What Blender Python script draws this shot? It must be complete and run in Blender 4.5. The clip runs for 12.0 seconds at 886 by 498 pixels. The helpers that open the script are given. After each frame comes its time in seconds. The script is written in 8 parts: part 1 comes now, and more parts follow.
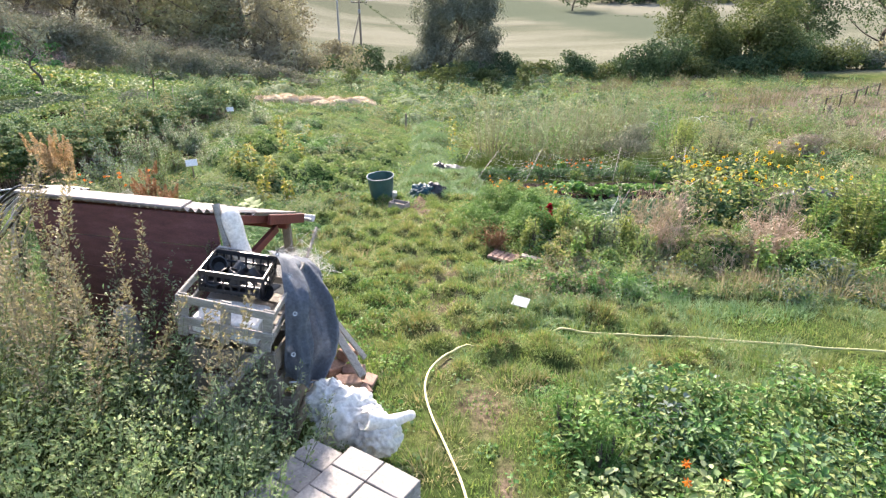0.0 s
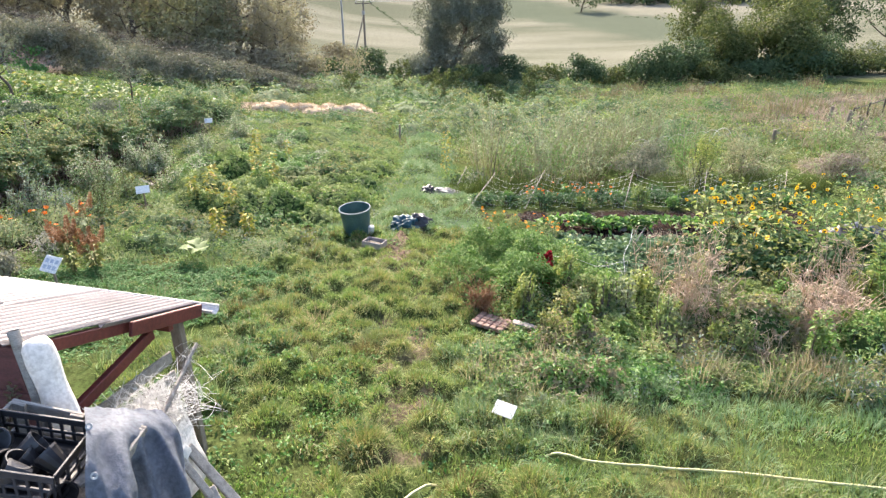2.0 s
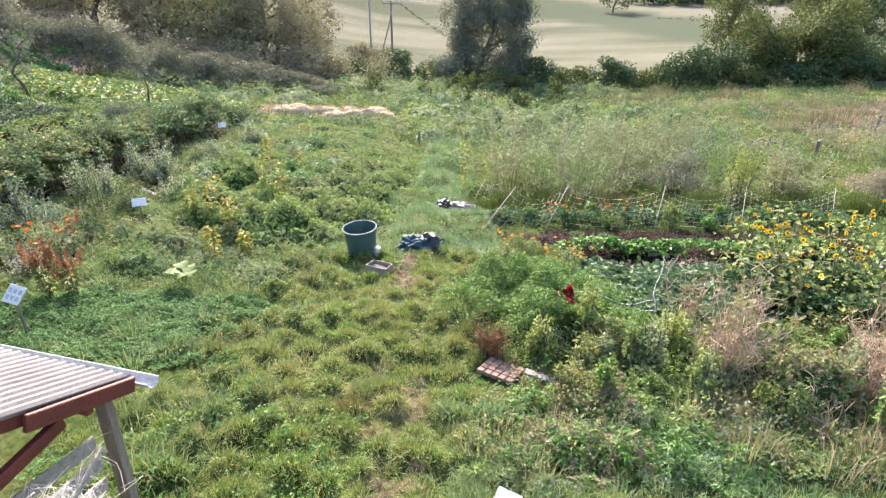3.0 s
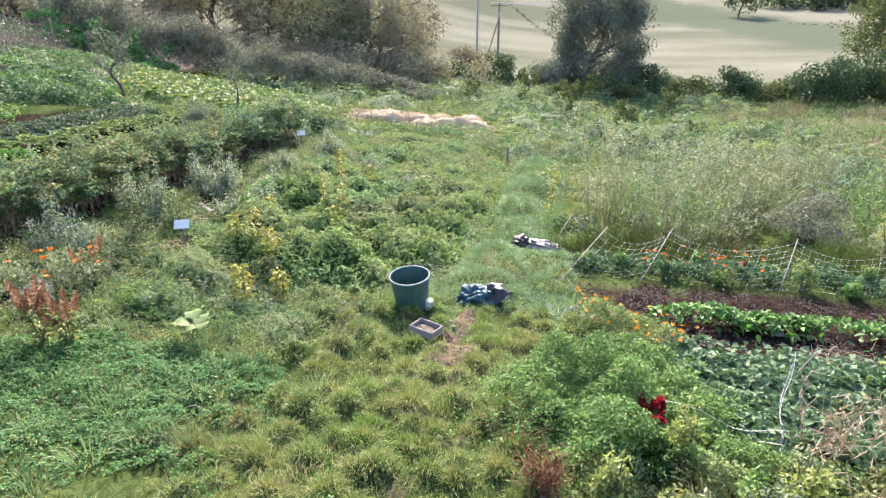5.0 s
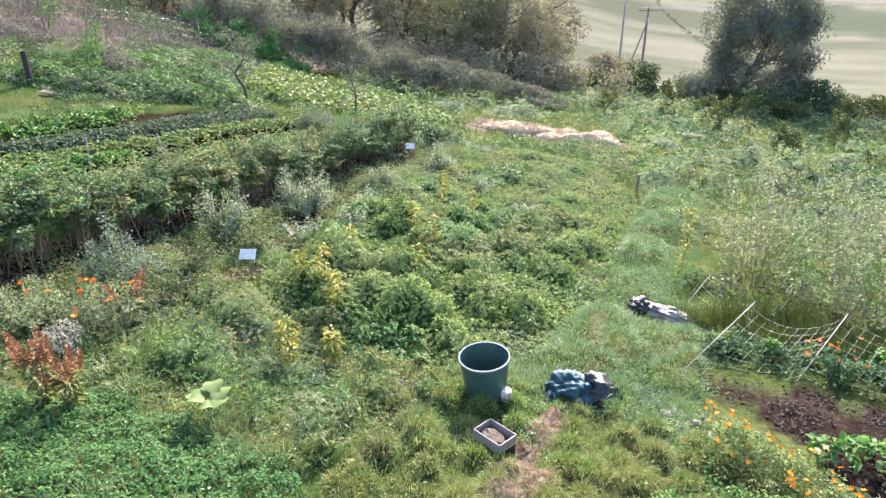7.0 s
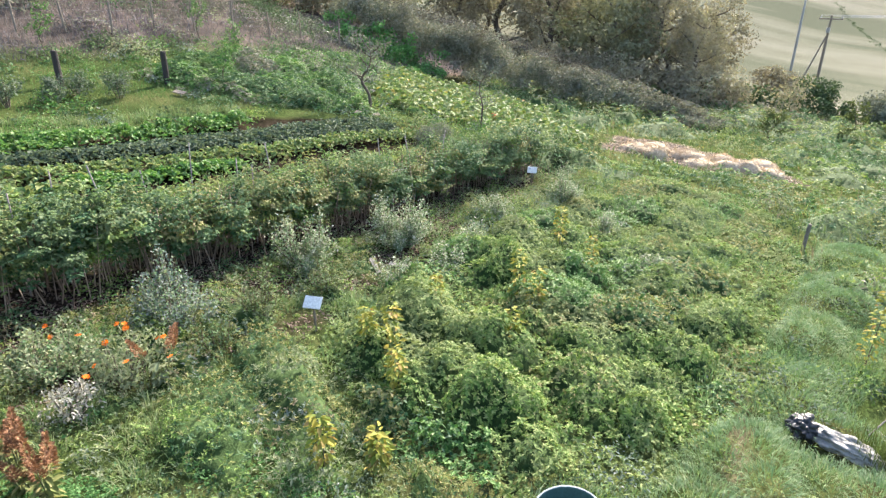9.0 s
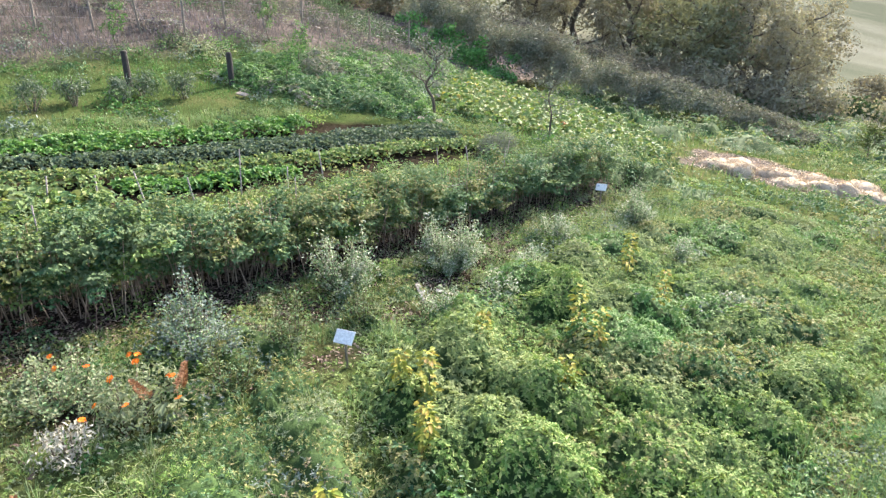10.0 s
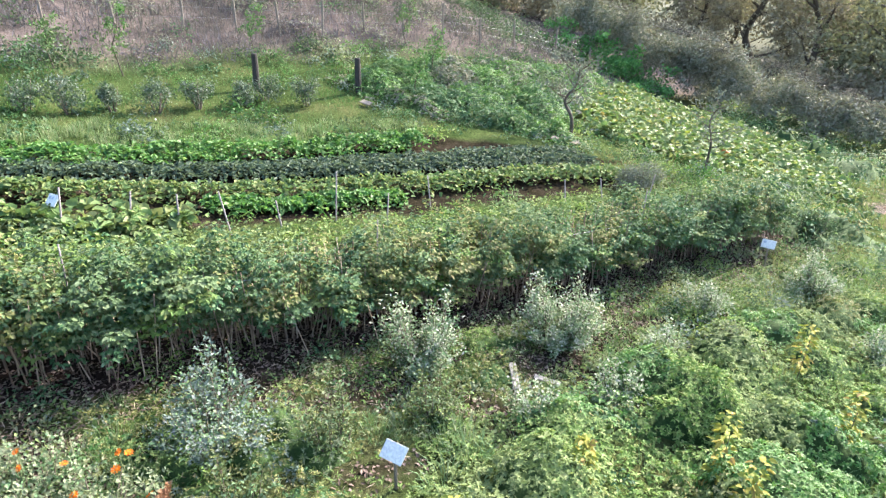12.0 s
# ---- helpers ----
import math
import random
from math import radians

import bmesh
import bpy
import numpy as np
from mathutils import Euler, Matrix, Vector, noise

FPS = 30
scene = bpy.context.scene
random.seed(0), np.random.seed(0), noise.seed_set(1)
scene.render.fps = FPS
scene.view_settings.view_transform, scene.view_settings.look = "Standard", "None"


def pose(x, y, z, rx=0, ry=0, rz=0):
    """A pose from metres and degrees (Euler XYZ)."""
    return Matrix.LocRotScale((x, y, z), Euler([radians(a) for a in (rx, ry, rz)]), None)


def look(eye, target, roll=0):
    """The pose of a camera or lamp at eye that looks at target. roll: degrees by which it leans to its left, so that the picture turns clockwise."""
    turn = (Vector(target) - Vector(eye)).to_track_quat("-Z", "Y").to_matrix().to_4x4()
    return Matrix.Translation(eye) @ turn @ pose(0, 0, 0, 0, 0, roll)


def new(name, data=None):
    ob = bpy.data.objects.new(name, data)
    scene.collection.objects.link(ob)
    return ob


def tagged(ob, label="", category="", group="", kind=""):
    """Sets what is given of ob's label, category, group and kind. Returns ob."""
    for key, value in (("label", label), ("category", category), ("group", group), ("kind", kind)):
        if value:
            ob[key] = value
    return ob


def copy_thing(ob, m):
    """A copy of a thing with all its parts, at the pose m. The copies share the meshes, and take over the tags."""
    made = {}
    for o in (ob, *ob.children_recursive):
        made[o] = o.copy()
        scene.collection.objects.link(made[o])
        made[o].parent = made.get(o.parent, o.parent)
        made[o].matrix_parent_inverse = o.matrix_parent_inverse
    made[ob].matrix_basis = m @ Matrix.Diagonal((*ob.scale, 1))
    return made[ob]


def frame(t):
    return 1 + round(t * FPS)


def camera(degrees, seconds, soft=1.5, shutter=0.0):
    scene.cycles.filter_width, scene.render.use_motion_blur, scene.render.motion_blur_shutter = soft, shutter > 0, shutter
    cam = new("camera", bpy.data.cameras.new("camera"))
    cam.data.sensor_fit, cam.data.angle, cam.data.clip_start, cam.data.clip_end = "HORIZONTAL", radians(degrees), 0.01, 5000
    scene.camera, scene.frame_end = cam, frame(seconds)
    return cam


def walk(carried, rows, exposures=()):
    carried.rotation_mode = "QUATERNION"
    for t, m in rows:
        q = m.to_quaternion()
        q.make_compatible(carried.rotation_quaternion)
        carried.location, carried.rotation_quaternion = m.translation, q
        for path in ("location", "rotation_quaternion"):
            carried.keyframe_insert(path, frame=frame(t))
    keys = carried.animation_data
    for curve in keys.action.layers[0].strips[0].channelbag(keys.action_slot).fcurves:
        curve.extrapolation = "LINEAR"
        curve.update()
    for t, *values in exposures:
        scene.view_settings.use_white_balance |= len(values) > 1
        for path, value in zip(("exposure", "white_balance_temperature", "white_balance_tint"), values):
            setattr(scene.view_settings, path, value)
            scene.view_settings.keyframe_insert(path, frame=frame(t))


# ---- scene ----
cam = camera(70.5, 12.0, soft=1.36)
METRES, EYE, TILT, LEAN, TURN = 13.0, 4.0, -24.5, 0.0, 0.0
ROWS = [
    (0.0, 0.0, 0.0, 0.0, -0.0, 0.0, 0.0),
    (0.5, 0.0081, 0.0359, 0.0157, 0.0, -0.0, 0.01),
    (1.0, 0.0167, 0.0725, 0.0313, 0.08, 0.01, -0.01),
    (1.5, 0.0255, 0.1093, 0.0475, 0.32, 0.01, -0.11),
    (2.0, 0.0346, 0.146, 0.0634, 0.72, 0.04, -0.29),
    (2.5, 0.0432, 0.1836, 0.08, 1.7, 0.03, -0.74),
    (4.5, 0.0705, 0.3299, 0.1444, 9.09, -0.19, -4.04),
    (5.0, 0.0736, 0.3669, 0.1607, 11.84, -0.38, -5.22),
    (5.5, 0.0747, 0.4043, 0.1775, 14.64, -0.62, -6.44),
    (6.0, 0.0731, 0.4419, 0.1943, 17.47, -0.92, -7.64),
    (6.5, 0.0697, 0.4798, 0.211, 20.35, -1.29, -8.85),
    (7.0, 0.0639, 0.5176, 0.2279, 23.31, -1.73, -10.08),
    (9.0, 0.0168, 0.6617, 0.294, 35.68, -4.21, -14.83),
    (9.5, -0.0016, 0.6953, 0.3085, 38.84, -5.01, -15.91),
    (10.0, -0.0226, 0.7293, 0.3243, 42.13, -5.89, -16.98),
    (10.5, -0.0451, 0.7625, 0.3394, 45.45, -6.83, -18.01),
    (11.0, -0.0691, 0.795, 0.354, 48.83, -7.87, -18.98),
    (11.5, -0.0973, 0.8266, 0.3684, 52.24, -8.96, -19.91),
    (12.0, -0.1293, 0.8576, 0.3824, 55.8, -10.14, -20.79),
]
walk(cam, [(t, pose(0, 0, EYE, TILT, LEAN, TURN) @ pose(METRES * x, METRES * y, METRES * z, 90 + pitch, roll, yaw)) for t, x, y, z, yaw, pitch, roll in ROWS],
     [(0.0, 2.25, 6600, 15), (2.5, 2.26, 6650, 14.5), (5.0, 2.31, 6300, 16), (7.0, 2.36, 6300, 15), (9.0, 2.25, 6450, 11), (12.0, 2.47, 6100, 10.5)])

# ---- world, sun ----
SUN_AZ, SUN_EL = 14.0, 32.0          # degrees left of +y, degrees above the horizon
world = bpy.data.worlds.new("sky")
scene.world = world
world.use_nodes = True
wn = world.node_tree
sky = wn.nodes.new("ShaderNodeTexSky")
sky.sky_type, sky.sun_disc = "NISHITA", False
sky.sun_elevation, sky.sun_rotation = radians(SUN_EL), radians(-SUN_AZ)
sky.dust_density, sky.air_density = 2.5, 1.0
wn.links.new(sky.outputs[0], wn.nodes["Background"].inputs[0])
wn.nodes["Background"].inputs[1].default_value = 0.125
sun = new("sun", bpy.data.lights.new("sun", "SUN"))
sun.data.energy, sun.data.angle, sun.data.color = 3.9, radians(3.0), (1.0, 0.90, 0.76)
to_sun = Vector((-math.sin(radians(SUN_AZ)) * math.cos(radians(SUN_EL)), math.cos(radians(SUN_AZ)) * math.cos(radians(SUN_EL)), math.sin(radians(SUN_EL))))
sun.matrix_world = look(to_sun * 60, (0, 0, 0))
scene.view_settings.exposure = 2.12

rng = np.random.default_rng(7)


# ---- terrain ----
def ramp(v, a, w):
    return w * np.logaddexp(0.0, (np.asarray(v, float) - a) / w)


def sst(a, b, v):
    u = np.clip((np.asarray(v, float) - a) / (b - a), 0, 1)
    return u * u * (3 - 2 * u)


def lattice(ix, iy, s):
    h = np.sin(ix * 127.1 + iy * 311.7 + s * 74.7) * 43758.5453
    return h - np.floor(h)


def vnoise(x, y, s=0.0):
    x, y = np.asarray(x, float), np.asarray(y, float)
    ix, iy = np.floor(x), np.floor(y)
    u, v = x - ix, y - iy
    u, v = u * u * (3 - 2 * u), v * v * (3 - 2 * v)
    a, b = lattice(ix, iy, s), lattice(ix + 1, iy, s)
    c, d = lattice(ix, iy + 1, s), lattice(ix + 1, iy + 1, s)
    return (a * (1 - u) + b * u) * (1 - v) + (c * (1 - u) + d * u) * v


def fbm(x, y, s=0.0):
    x, y = np.asarray(x, float), np.asarray(y, float)
    return 0.55 * vnoise(x, y, s) + 0.3 * vnoise(2.1 * x + 5, 2.1 * y, s + 1) + 0.15 * vnoise(4.3 * x, 4.3 * y + 9, s + 2)


def base(x, y):
    """The large lie of the land: a garden that falls away into a valley, with a bank to its left."""
    x, y = np.asarray(x, float), np.asarray(y, float)
    z = -0.14 * (y - 6.6) + 0.03 * ramp(y, 19, 2.0) + 0.03 * ramp(y, 45, 4) + 0.08 * ramp(y, 112, 8) + 0.045 * ramp(y, 200, 25)
    z = np.where(y < 3, z + 0.14 * (y - 3) * 0.8, z)
    left = (0.075 + 0.035 * sst(14, 24, y)) * ramp(-x, 1.5, 1.5) + 0.10 * ramp(-x, 17, 2) + 0.16 * ramp(-x, 24, 1.2) - 0.2 * ramp(-x, 40, 5)
    z = z + left * (1 - 0.4 * sst(27, 42, y))
    return z + 0.03 * ramp(x, 5, 2) * sst(10, 20, y)


def domes(x, y, cell, s, rlo=0.34, rhi=0.62, steep=0.85):
    """Rounded humps strewn over the plan, 0 to 1."""
    x, y = np.asarray(x, float), np.asarray(y, float)
    ix, iy = np.floor(x / cell), np.floor(y / cell)
    best = np.zeros(np.broadcast(x, y).shape)
    for i in (-1, 0, 1):
        for j in (-1, 0, 1):
            cx = (ix + i + 0.15 + 0.7 * lattice(ix + i, iy + j, s)) * cell
            cy = (iy + j + 0.15 + 0.7 * lattice(ix + i, iy + j, s + 1)) * cell
            r = cell * (rlo + (rhi - rlo) * lattice(ix + i, iy + j, s + 2))
            d2 = ((x - cx) ** 2 + (y - cy) ** 2) / r ** 2
            best = np.maximum(best, (0.45 + 0.55 * lattice(ix + i, iy + j, s + 3)) * np.clip(1 - d2, 0, 1) ** steep)
    return best


def warped(x, y, s, amount=0.7, scale=0.55):
    """Plan places pushed about, so that humps lose their round plan."""
    return x + amount * 2 * (fbm(x * scale, y * scale, s) - 0.5), y + amount * 2 * (fbm(x * scale + 40, y * scale, s + 1) - 0.5)


def patches(x, y, cell, s):
    """A number from 0 to 1 for the hump that each place belongs to."""
    x, y = np.asarray(x, float), np.asarray(y, float)
    ix, iy = np.floor(x / cell), np.floor(y / cell)
    far, num = np.full(np.broadcast(x, y).shape, 1e9), np.zeros(np.broadcast(x, y).shape)
    for i in (-1, 0, 1):
        for j in (-1, 0, 1):
            cx = (ix + i + 0.15 + 0.7 * lattice(ix + i, iy + j, s)) * cell
            cy = (iy + j + 0.15 + 0.7 * lattice(ix + i, iy + j, s + 1)) * cell
            d2 = (x - cx) ** 2 + (y - cy) ** 2
            num = np.where(d2 < far, lattice(ix + i, iy + j, s + 9), num)
            far = np.minimum(far, d2)
    return num


HOSE_LINE = [(0.28, 2.5), (0.16, 3.37), (0.05, 3.85), (-0.10, 4.39), (-0.17, 4.92), (-0.06, 5.38), (0.29, 5.85), (0.82, 6.19), (1.28, 6.28), (1.73, 6.15), (2.67, 6.04), (3.86, 5.87), (4.79, 5.71), (6.5, 5.5), (9.0, 5.3)]


def humps(x, y):
    """Turf tussocks along the path."""
    m = sst(-3.4, -2.2, x) * (1 - sst(2.2, 3.4, x)) * sst(4.6, 5.6, np.asarray(y) - 1.3 * (np.asarray(x) < -0.5)) * (1 - sst(13.2, 14.4, y))
    m = m * (1 - np.exp(-((np.asarray(x) - 1.0) ** 2 + (np.asarray(y) - 8.9) ** 2) / 0.3))
    for (x0, y0), (x1, y1) in zip(HOSE_LINE, HOSE_LINE[1:]):
        m = m * (1 - 0.9 * near_line(x, y, x0, y0, x1, y1, 0.22))
    return 0.20 * m * domes(*warped(np.asarray(x, float), np.asarray(y, float), 6, 0.12, 1.6), 0.38, 5, 0.26, 0.62, 0.65) * sst(0.12, 0.32, fbm(np.asarray(x) * 0.8 + 3, np.asarray(y) * 0.8, 51))


def land(x, y):
    x, y = np.asarray(x, float), np.asarray(y, float)
    return base(x, y) + humps(x, y) + 0.05 * (fbm(x * 0.9, y * 0.9, 3) - 0.5) + 0.03 * (vnoise(x * 3.1, y * 3.1, 8) - 0.5)


def at(x, y, up=0.0):
    return Vector((x, y, float(land(x, y)) + up))


# ---- meshes from arrays ----
class Heap:
    """Collects many small pieces into one mesh."""

    def __init__(self):
        self.v, self.f, self.m, self.n = [], [], [], 0

    def add(self, v, f, m=0):
        v, f = np.asarray(v, np.float32).reshape(-1, 3), np.asarray(f, np.int32)
        if len(v) == 0 or len(f) == 0:
            return self
        self.v.append(v)
        self.f.append(f + self.n)
        self.m.append(np.full(len(f), m, np.int32) if np.isscalar(m) else np.asarray(m, np.int32))
        self.n += len(v)
        return self

    def mesh(self, name, mats, smooth=False):
        me = bpy.data.meshes.new(name)
        v = np.concatenate(self.v)
        sizes = np.concatenate([np.full(len(f), f.shape[1], np.int32) for f in self.f])
        loops = np.concatenate([f.ravel() for f in self.f])
        me.vertices.add(len(v))
        me.vertices.foreach_set("co", v.ravel())
        me.loops.add(len(loops))
        me.loops.foreach_set("vertex_index", loops)
        me.polygons.add(len(sizes))
        me.polygons.foreach_set("loop_start", np.concatenate([[0], np.cumsum(sizes)[:-1]]).astype(np.int32))
        for mt in mats if isinstance(mats, (list, tuple)) else [mats]:
            me.materials.append(mt)
        me.polygons.foreach_set("material_index", np.concatenate(self.m))
        me.update(calc_edges=True)
        if smooth:
            me.polygons.foreach_set("use_smooth", np.ones(len(sizes), bool))
        return me


def unit(a):
    return a / (np.linalg.norm(a, axis=-1, keepdims=True) + 1e-9)


def some(n, lo, hi):
    return rng.uniform(lo, hi, n)


def leaf(heap, P, A, L, W, m=0, fold=0.18, droop=0.15, broad=False, face=None):
    """Leaves: base P, axis A, length L, width W; folded along the midrib, tips drooping."""
    P, A = np.asarray(P, float), unit(np.asarray(A, float))
    n = len(P)
    if n == 0:
        return
    L, W = np.broadcast_to(L, n)[:, None], np.broadcast_to(W, n)[:, None]
    up = (np.array([0, 0, 1.0]) if face is None else face) + rng.normal(0, 0.35, (n, 3))
    S = unit(np.cross(A, up))
    N = np.cross(S, A)
    dz = np.array([0, 0, 1.0]) * L * droop
    tip = P + A * L - dz
    if broad:
        l1, l2 = P + A * L * 0.22 + S * W * 0.46 + N * W * fold, P + A * L * 0.66 + S * W * 0.40 + N * W * fold - dz * 0.4
        r1, r2 = P + A * L * 0.22 - S * W * 0.46 + N * W * fold, P + A * L * 0.66 - S * W * 0.40 + N * W * fold - dz * 0.4
        V = np.stack([P, l1, l2, tip, r2, r1], 1)
        i = np.arange(n)[:, None] * 6
        F = np.concatenate([i + [0, 3, 2, 1], i + [0, 5, 4, 3]])
        mm = m if np.isscalar(m) else np.concatenate([m, m])
    else:
        l, r = P + A * L * 0.45 + S * W * 0.5 + N * W * fold - dz * 0.2, P + A * L * 0.45 - S * W * 0.5 + N * W * fold - dz * 0.2
        V = np.stack([P, l, tip, r], 1)
        i = np.arange(n)[:, None] * 4
        F = np.concatenate([i + [0, 2, 1], i + [0, 3, 2]])
        mm = m if np.isscalar(m) else np.concatenate([m, m])
    heap.add(V.reshape(-1, 3), F, mm)


def blade(heap, P, lean, L, W, m=0):
    """Grass blades that rise from P and bend over towards lean (x, y)."""
    P, lean = np.asarray(P, float), np.asarray(lean, float)
    n = len(P)
    if n == 0:
        return
    L, W = np.broadcast_to(L, n)[:, None], np.broadcast_to(W, n)[:, None]
    k = np.linalg.norm(lean, axis=1, keepdims=True)
    a = rng.uniform(0, 6.283, n)
    S = np.stack([np.cos(a), np.sin(a), 0 * a], 1) * W * 0.5
    H = np.concatenate([lean, np.zeros((n, 1))], 1)
    rise = np.array([0, 0, 1.0]) * L
    mid = P + H * L * 0.35 + rise * 0.62 / (1 + 0.35 * k)
    tip = P + H * L * 0.95 + rise * np.clip(1.0 - 0.55 * k, 0.1, 1)
    V = np.stack([P - S, P + S, mid + S * 0.75, mid - S * 0.75, tip], 1).reshape(-1, 3)
    i = np.arange(n)[:, None] * 5
    heap.add(V, i + [0, 1, 2, 3], m)
    heap.add(np.zeros((0, 3)), np.zeros((0, 3), int))
    heap.f.append((i + [3, 2, 4]).astype(np.int32) + heap.n - n * 5)
    heap.m.append(np.full(n, m, np.int32) if np.isscalar(m) else np.asarray(m, np.int32))


def rod(heap, P0, P1, r0, r1, m=0, sides=3):
    """Tapered straight stems from P0 to P1."""
    P0, P1 = np.atleast_2d(np.asarray(P0, float)), np.atleast_2d(np.asarray(P1, float))
    n = len(P0)
    r0, r1 = np.broadcast_to(r0, n)[:, None], np.broadcast_to(r1, n)[:, None]
    D = unit(P1 - P0)
    ref = np.where(np.abs(D[:, 2:3]) > 0.9, np.array([[1.0, 0, 0]]), np.array([[0, 0, 1.0]]))
    U = unit(np.cross(D, ref))
    Q = np.cross(D, U)
    ring = [(math.cos(6.2832 * k / sides), math.sin(6.2832 * k / sides)) for k in range(sides)]
    V = np.stack([P0 + (U * c + Q * s) * r0 for c, s in ring] + [P1 + (U * c + Q * s) * r1 for c, s in ring], 1)
    i = np.arange(n)[:, None] * 2 * sides
    for k in range(sides):
        kk = (k + 1) % sides
        F = i + [k, kk, sides + kk, sides + k]
        heap.add(V.reshape(-1, 3) if k == 0 else np.zeros((0, 3)), F, m) if k == 0 else heap.f.append((F + heap.n - n * 2 * sides).astype(np.int32))
        if k:
            heap.m.append(np.full(n, m, np.int32))
    if sides > 3:
        heap.f.append((i + [sides + k for k in range(sides)] + heap.n - n * 2 * sides).astype(np.int32))
        heap.m.append(np.full(n, m, np.int32))


def slope_normal(f, x, y, e=0.05):
    """Upward normals of the surface z = f(x, y)."""
    gx_, gy_ = (f(x + e, y) - f(x - e, y)) / (2 * e), (f(x, y + e) - f(x, y - e)) / (2 * e)
    return unit(np.stack([-gx_, -gy_, np.ones(len(x))], 1))


def rosettes(heap, x, y, f, sink, L, W, m=0, leaves=6, up=0.6, rise=0.35, broad=False):
    """Leafy shoot tips over the surface f(x, y): whorls of leaves that look outward and up."""
    n = len(x)
    N = unit(slope_normal(f, x, y) + [0, 0, up] + rng.normal(0, 0.22, (n, 3)))
    P = np.stack([x, y, f(x, y)], 1) - N * (sink * (rng.random(n) ** 1.5 - 0.25))[:, None]
    U = unit(np.cross(N, rng.normal(0, 1, (n, 3))))
    V = np.cross(N, U)
    i = np.repeat(np.arange(n), leaves)
    a = np.tile(np.arange(leaves) * 2.4, n) + rng.normal(0, 0.3, len(i))
    A = np.cos(a)[:, None] * U[i] + np.sin(a)[:, None] * V[i] + N[i] * rng.uniform(-0.2, 2 * rise, len(i))[:, None]
    size = rng.uniform(0.7, 1.3, n)[i] * rng.uniform(0.75, 1.15, len(i))
    L, W = np.broadcast_to(L, n)[i] * size, np.broadcast_to(W, n)[i] * size
    leaf(heap, P[i] - N[i] * rng.uniform(0, 0.025, len(i))[:, None], A, L, W, m if np.isscalar(m) else np.asarray(m)[i], broad=broad, droop=0.22, face=N[i] * 1.2)


def sided(f, x, y):
    """Share of spots to keep, so that steep sides grow as dense as flat tops."""
    return np.clip(0.4 / unit(slope_normal(f, np.ravel(x), np.ravel(y)))[:, 2], 0.4, 1).reshape(np.shape(x))


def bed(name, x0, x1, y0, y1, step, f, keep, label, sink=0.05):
    """The dense inner growth under a coat of leaves: one rolling surface, shade coloured in."""
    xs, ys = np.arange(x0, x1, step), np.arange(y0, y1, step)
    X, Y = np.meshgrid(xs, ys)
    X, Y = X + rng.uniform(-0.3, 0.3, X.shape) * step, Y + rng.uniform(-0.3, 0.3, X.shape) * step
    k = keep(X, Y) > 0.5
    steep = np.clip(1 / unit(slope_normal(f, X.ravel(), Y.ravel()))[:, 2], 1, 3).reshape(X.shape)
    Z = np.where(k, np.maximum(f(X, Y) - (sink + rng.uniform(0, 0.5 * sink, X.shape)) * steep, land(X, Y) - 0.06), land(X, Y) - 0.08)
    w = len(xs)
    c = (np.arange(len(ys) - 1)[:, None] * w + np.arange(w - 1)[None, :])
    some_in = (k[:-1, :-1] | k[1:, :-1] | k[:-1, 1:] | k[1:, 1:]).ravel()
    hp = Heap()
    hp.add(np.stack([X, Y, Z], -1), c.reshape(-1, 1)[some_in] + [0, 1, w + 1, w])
    return tagged(part(name, hp, UNDERSHADE), label, "undergrowth", kind="stuff")


def patch_kind(x, y, cell, s, shares):
    """Which of several materials the leaves at x, y take, hump by hump."""
    edge = np.cumsum(np.array(shares) / sum(shares))
    q = patches(x, y, cell, s) * 0.82 + 0.18 * rng.random(len(x))
    return np.minimum(np.searchsorted(edge, q), len(shares) - 1)


def clumps(heap, cx, cy, r, hgt, kind, dense, L, W, f=None, tilt=0.6):
    """Bushy clumps of leaves with uneven domes; kind: the material of each clump."""
    f = f or land
    count = np.maximum(12, (dense * r * (r + 0.6 * hgt) * 6.0).astype(int))
    i = np.repeat(np.arange(len(cx)), count)
    n = len(i)
    d = unit(rng.normal(0, 1, (n, 3)))
    d[:, 2] = np.abs(d[:, 2]) - 0.12
    az = np.arctan2(d[:, 1], d[:, 0])
    ph, q = rng.uniform(0, 6.283, len(cx))[i], rng.uniform(0.15, 0.42, len(cx))[i]
    bulge = 1 + q * np.sin(3 * az + ph) + 0.6 * q * np.sin(7 * az - 2 * ph + 5 * d[:, 2]) + 0.12 * np.sin(11 * d[:, 2] + ph)
    k = rng.uniform(0.5, 1.12, n) * bulge
    x, y = cx[i] + d[:, 0] * r[i] * k, cy[i] + d[:, 1] * r[i] * k
    P = np.stack([x, y, f(x, y) * 0.5 + f(cx, cy)[i] * 0.5 + np.maximum(0.01, d[:, 2] * hgt[i] * k)], 1)
    N = unit(d / np.stack([r, r, hgt], 1)[i])
    A = unit(np.cross(N, rng.normal(0, 1, (n, 3)))) + N * rng.uniform(-0.1, 2 * tilt, n)[:, None] + [0, 0, 0.15]
    s = rng.uniform(0.65, 1.3, len(cx))[i]
    leaf(heap, P, A, L * s * rng.uniform(0.6, 1.2, n), W * s * rng.uniform(0.6, 1.2, n), np.asarray(kind)[i], face=N + [0, 0, 0.3], droop=0.2)


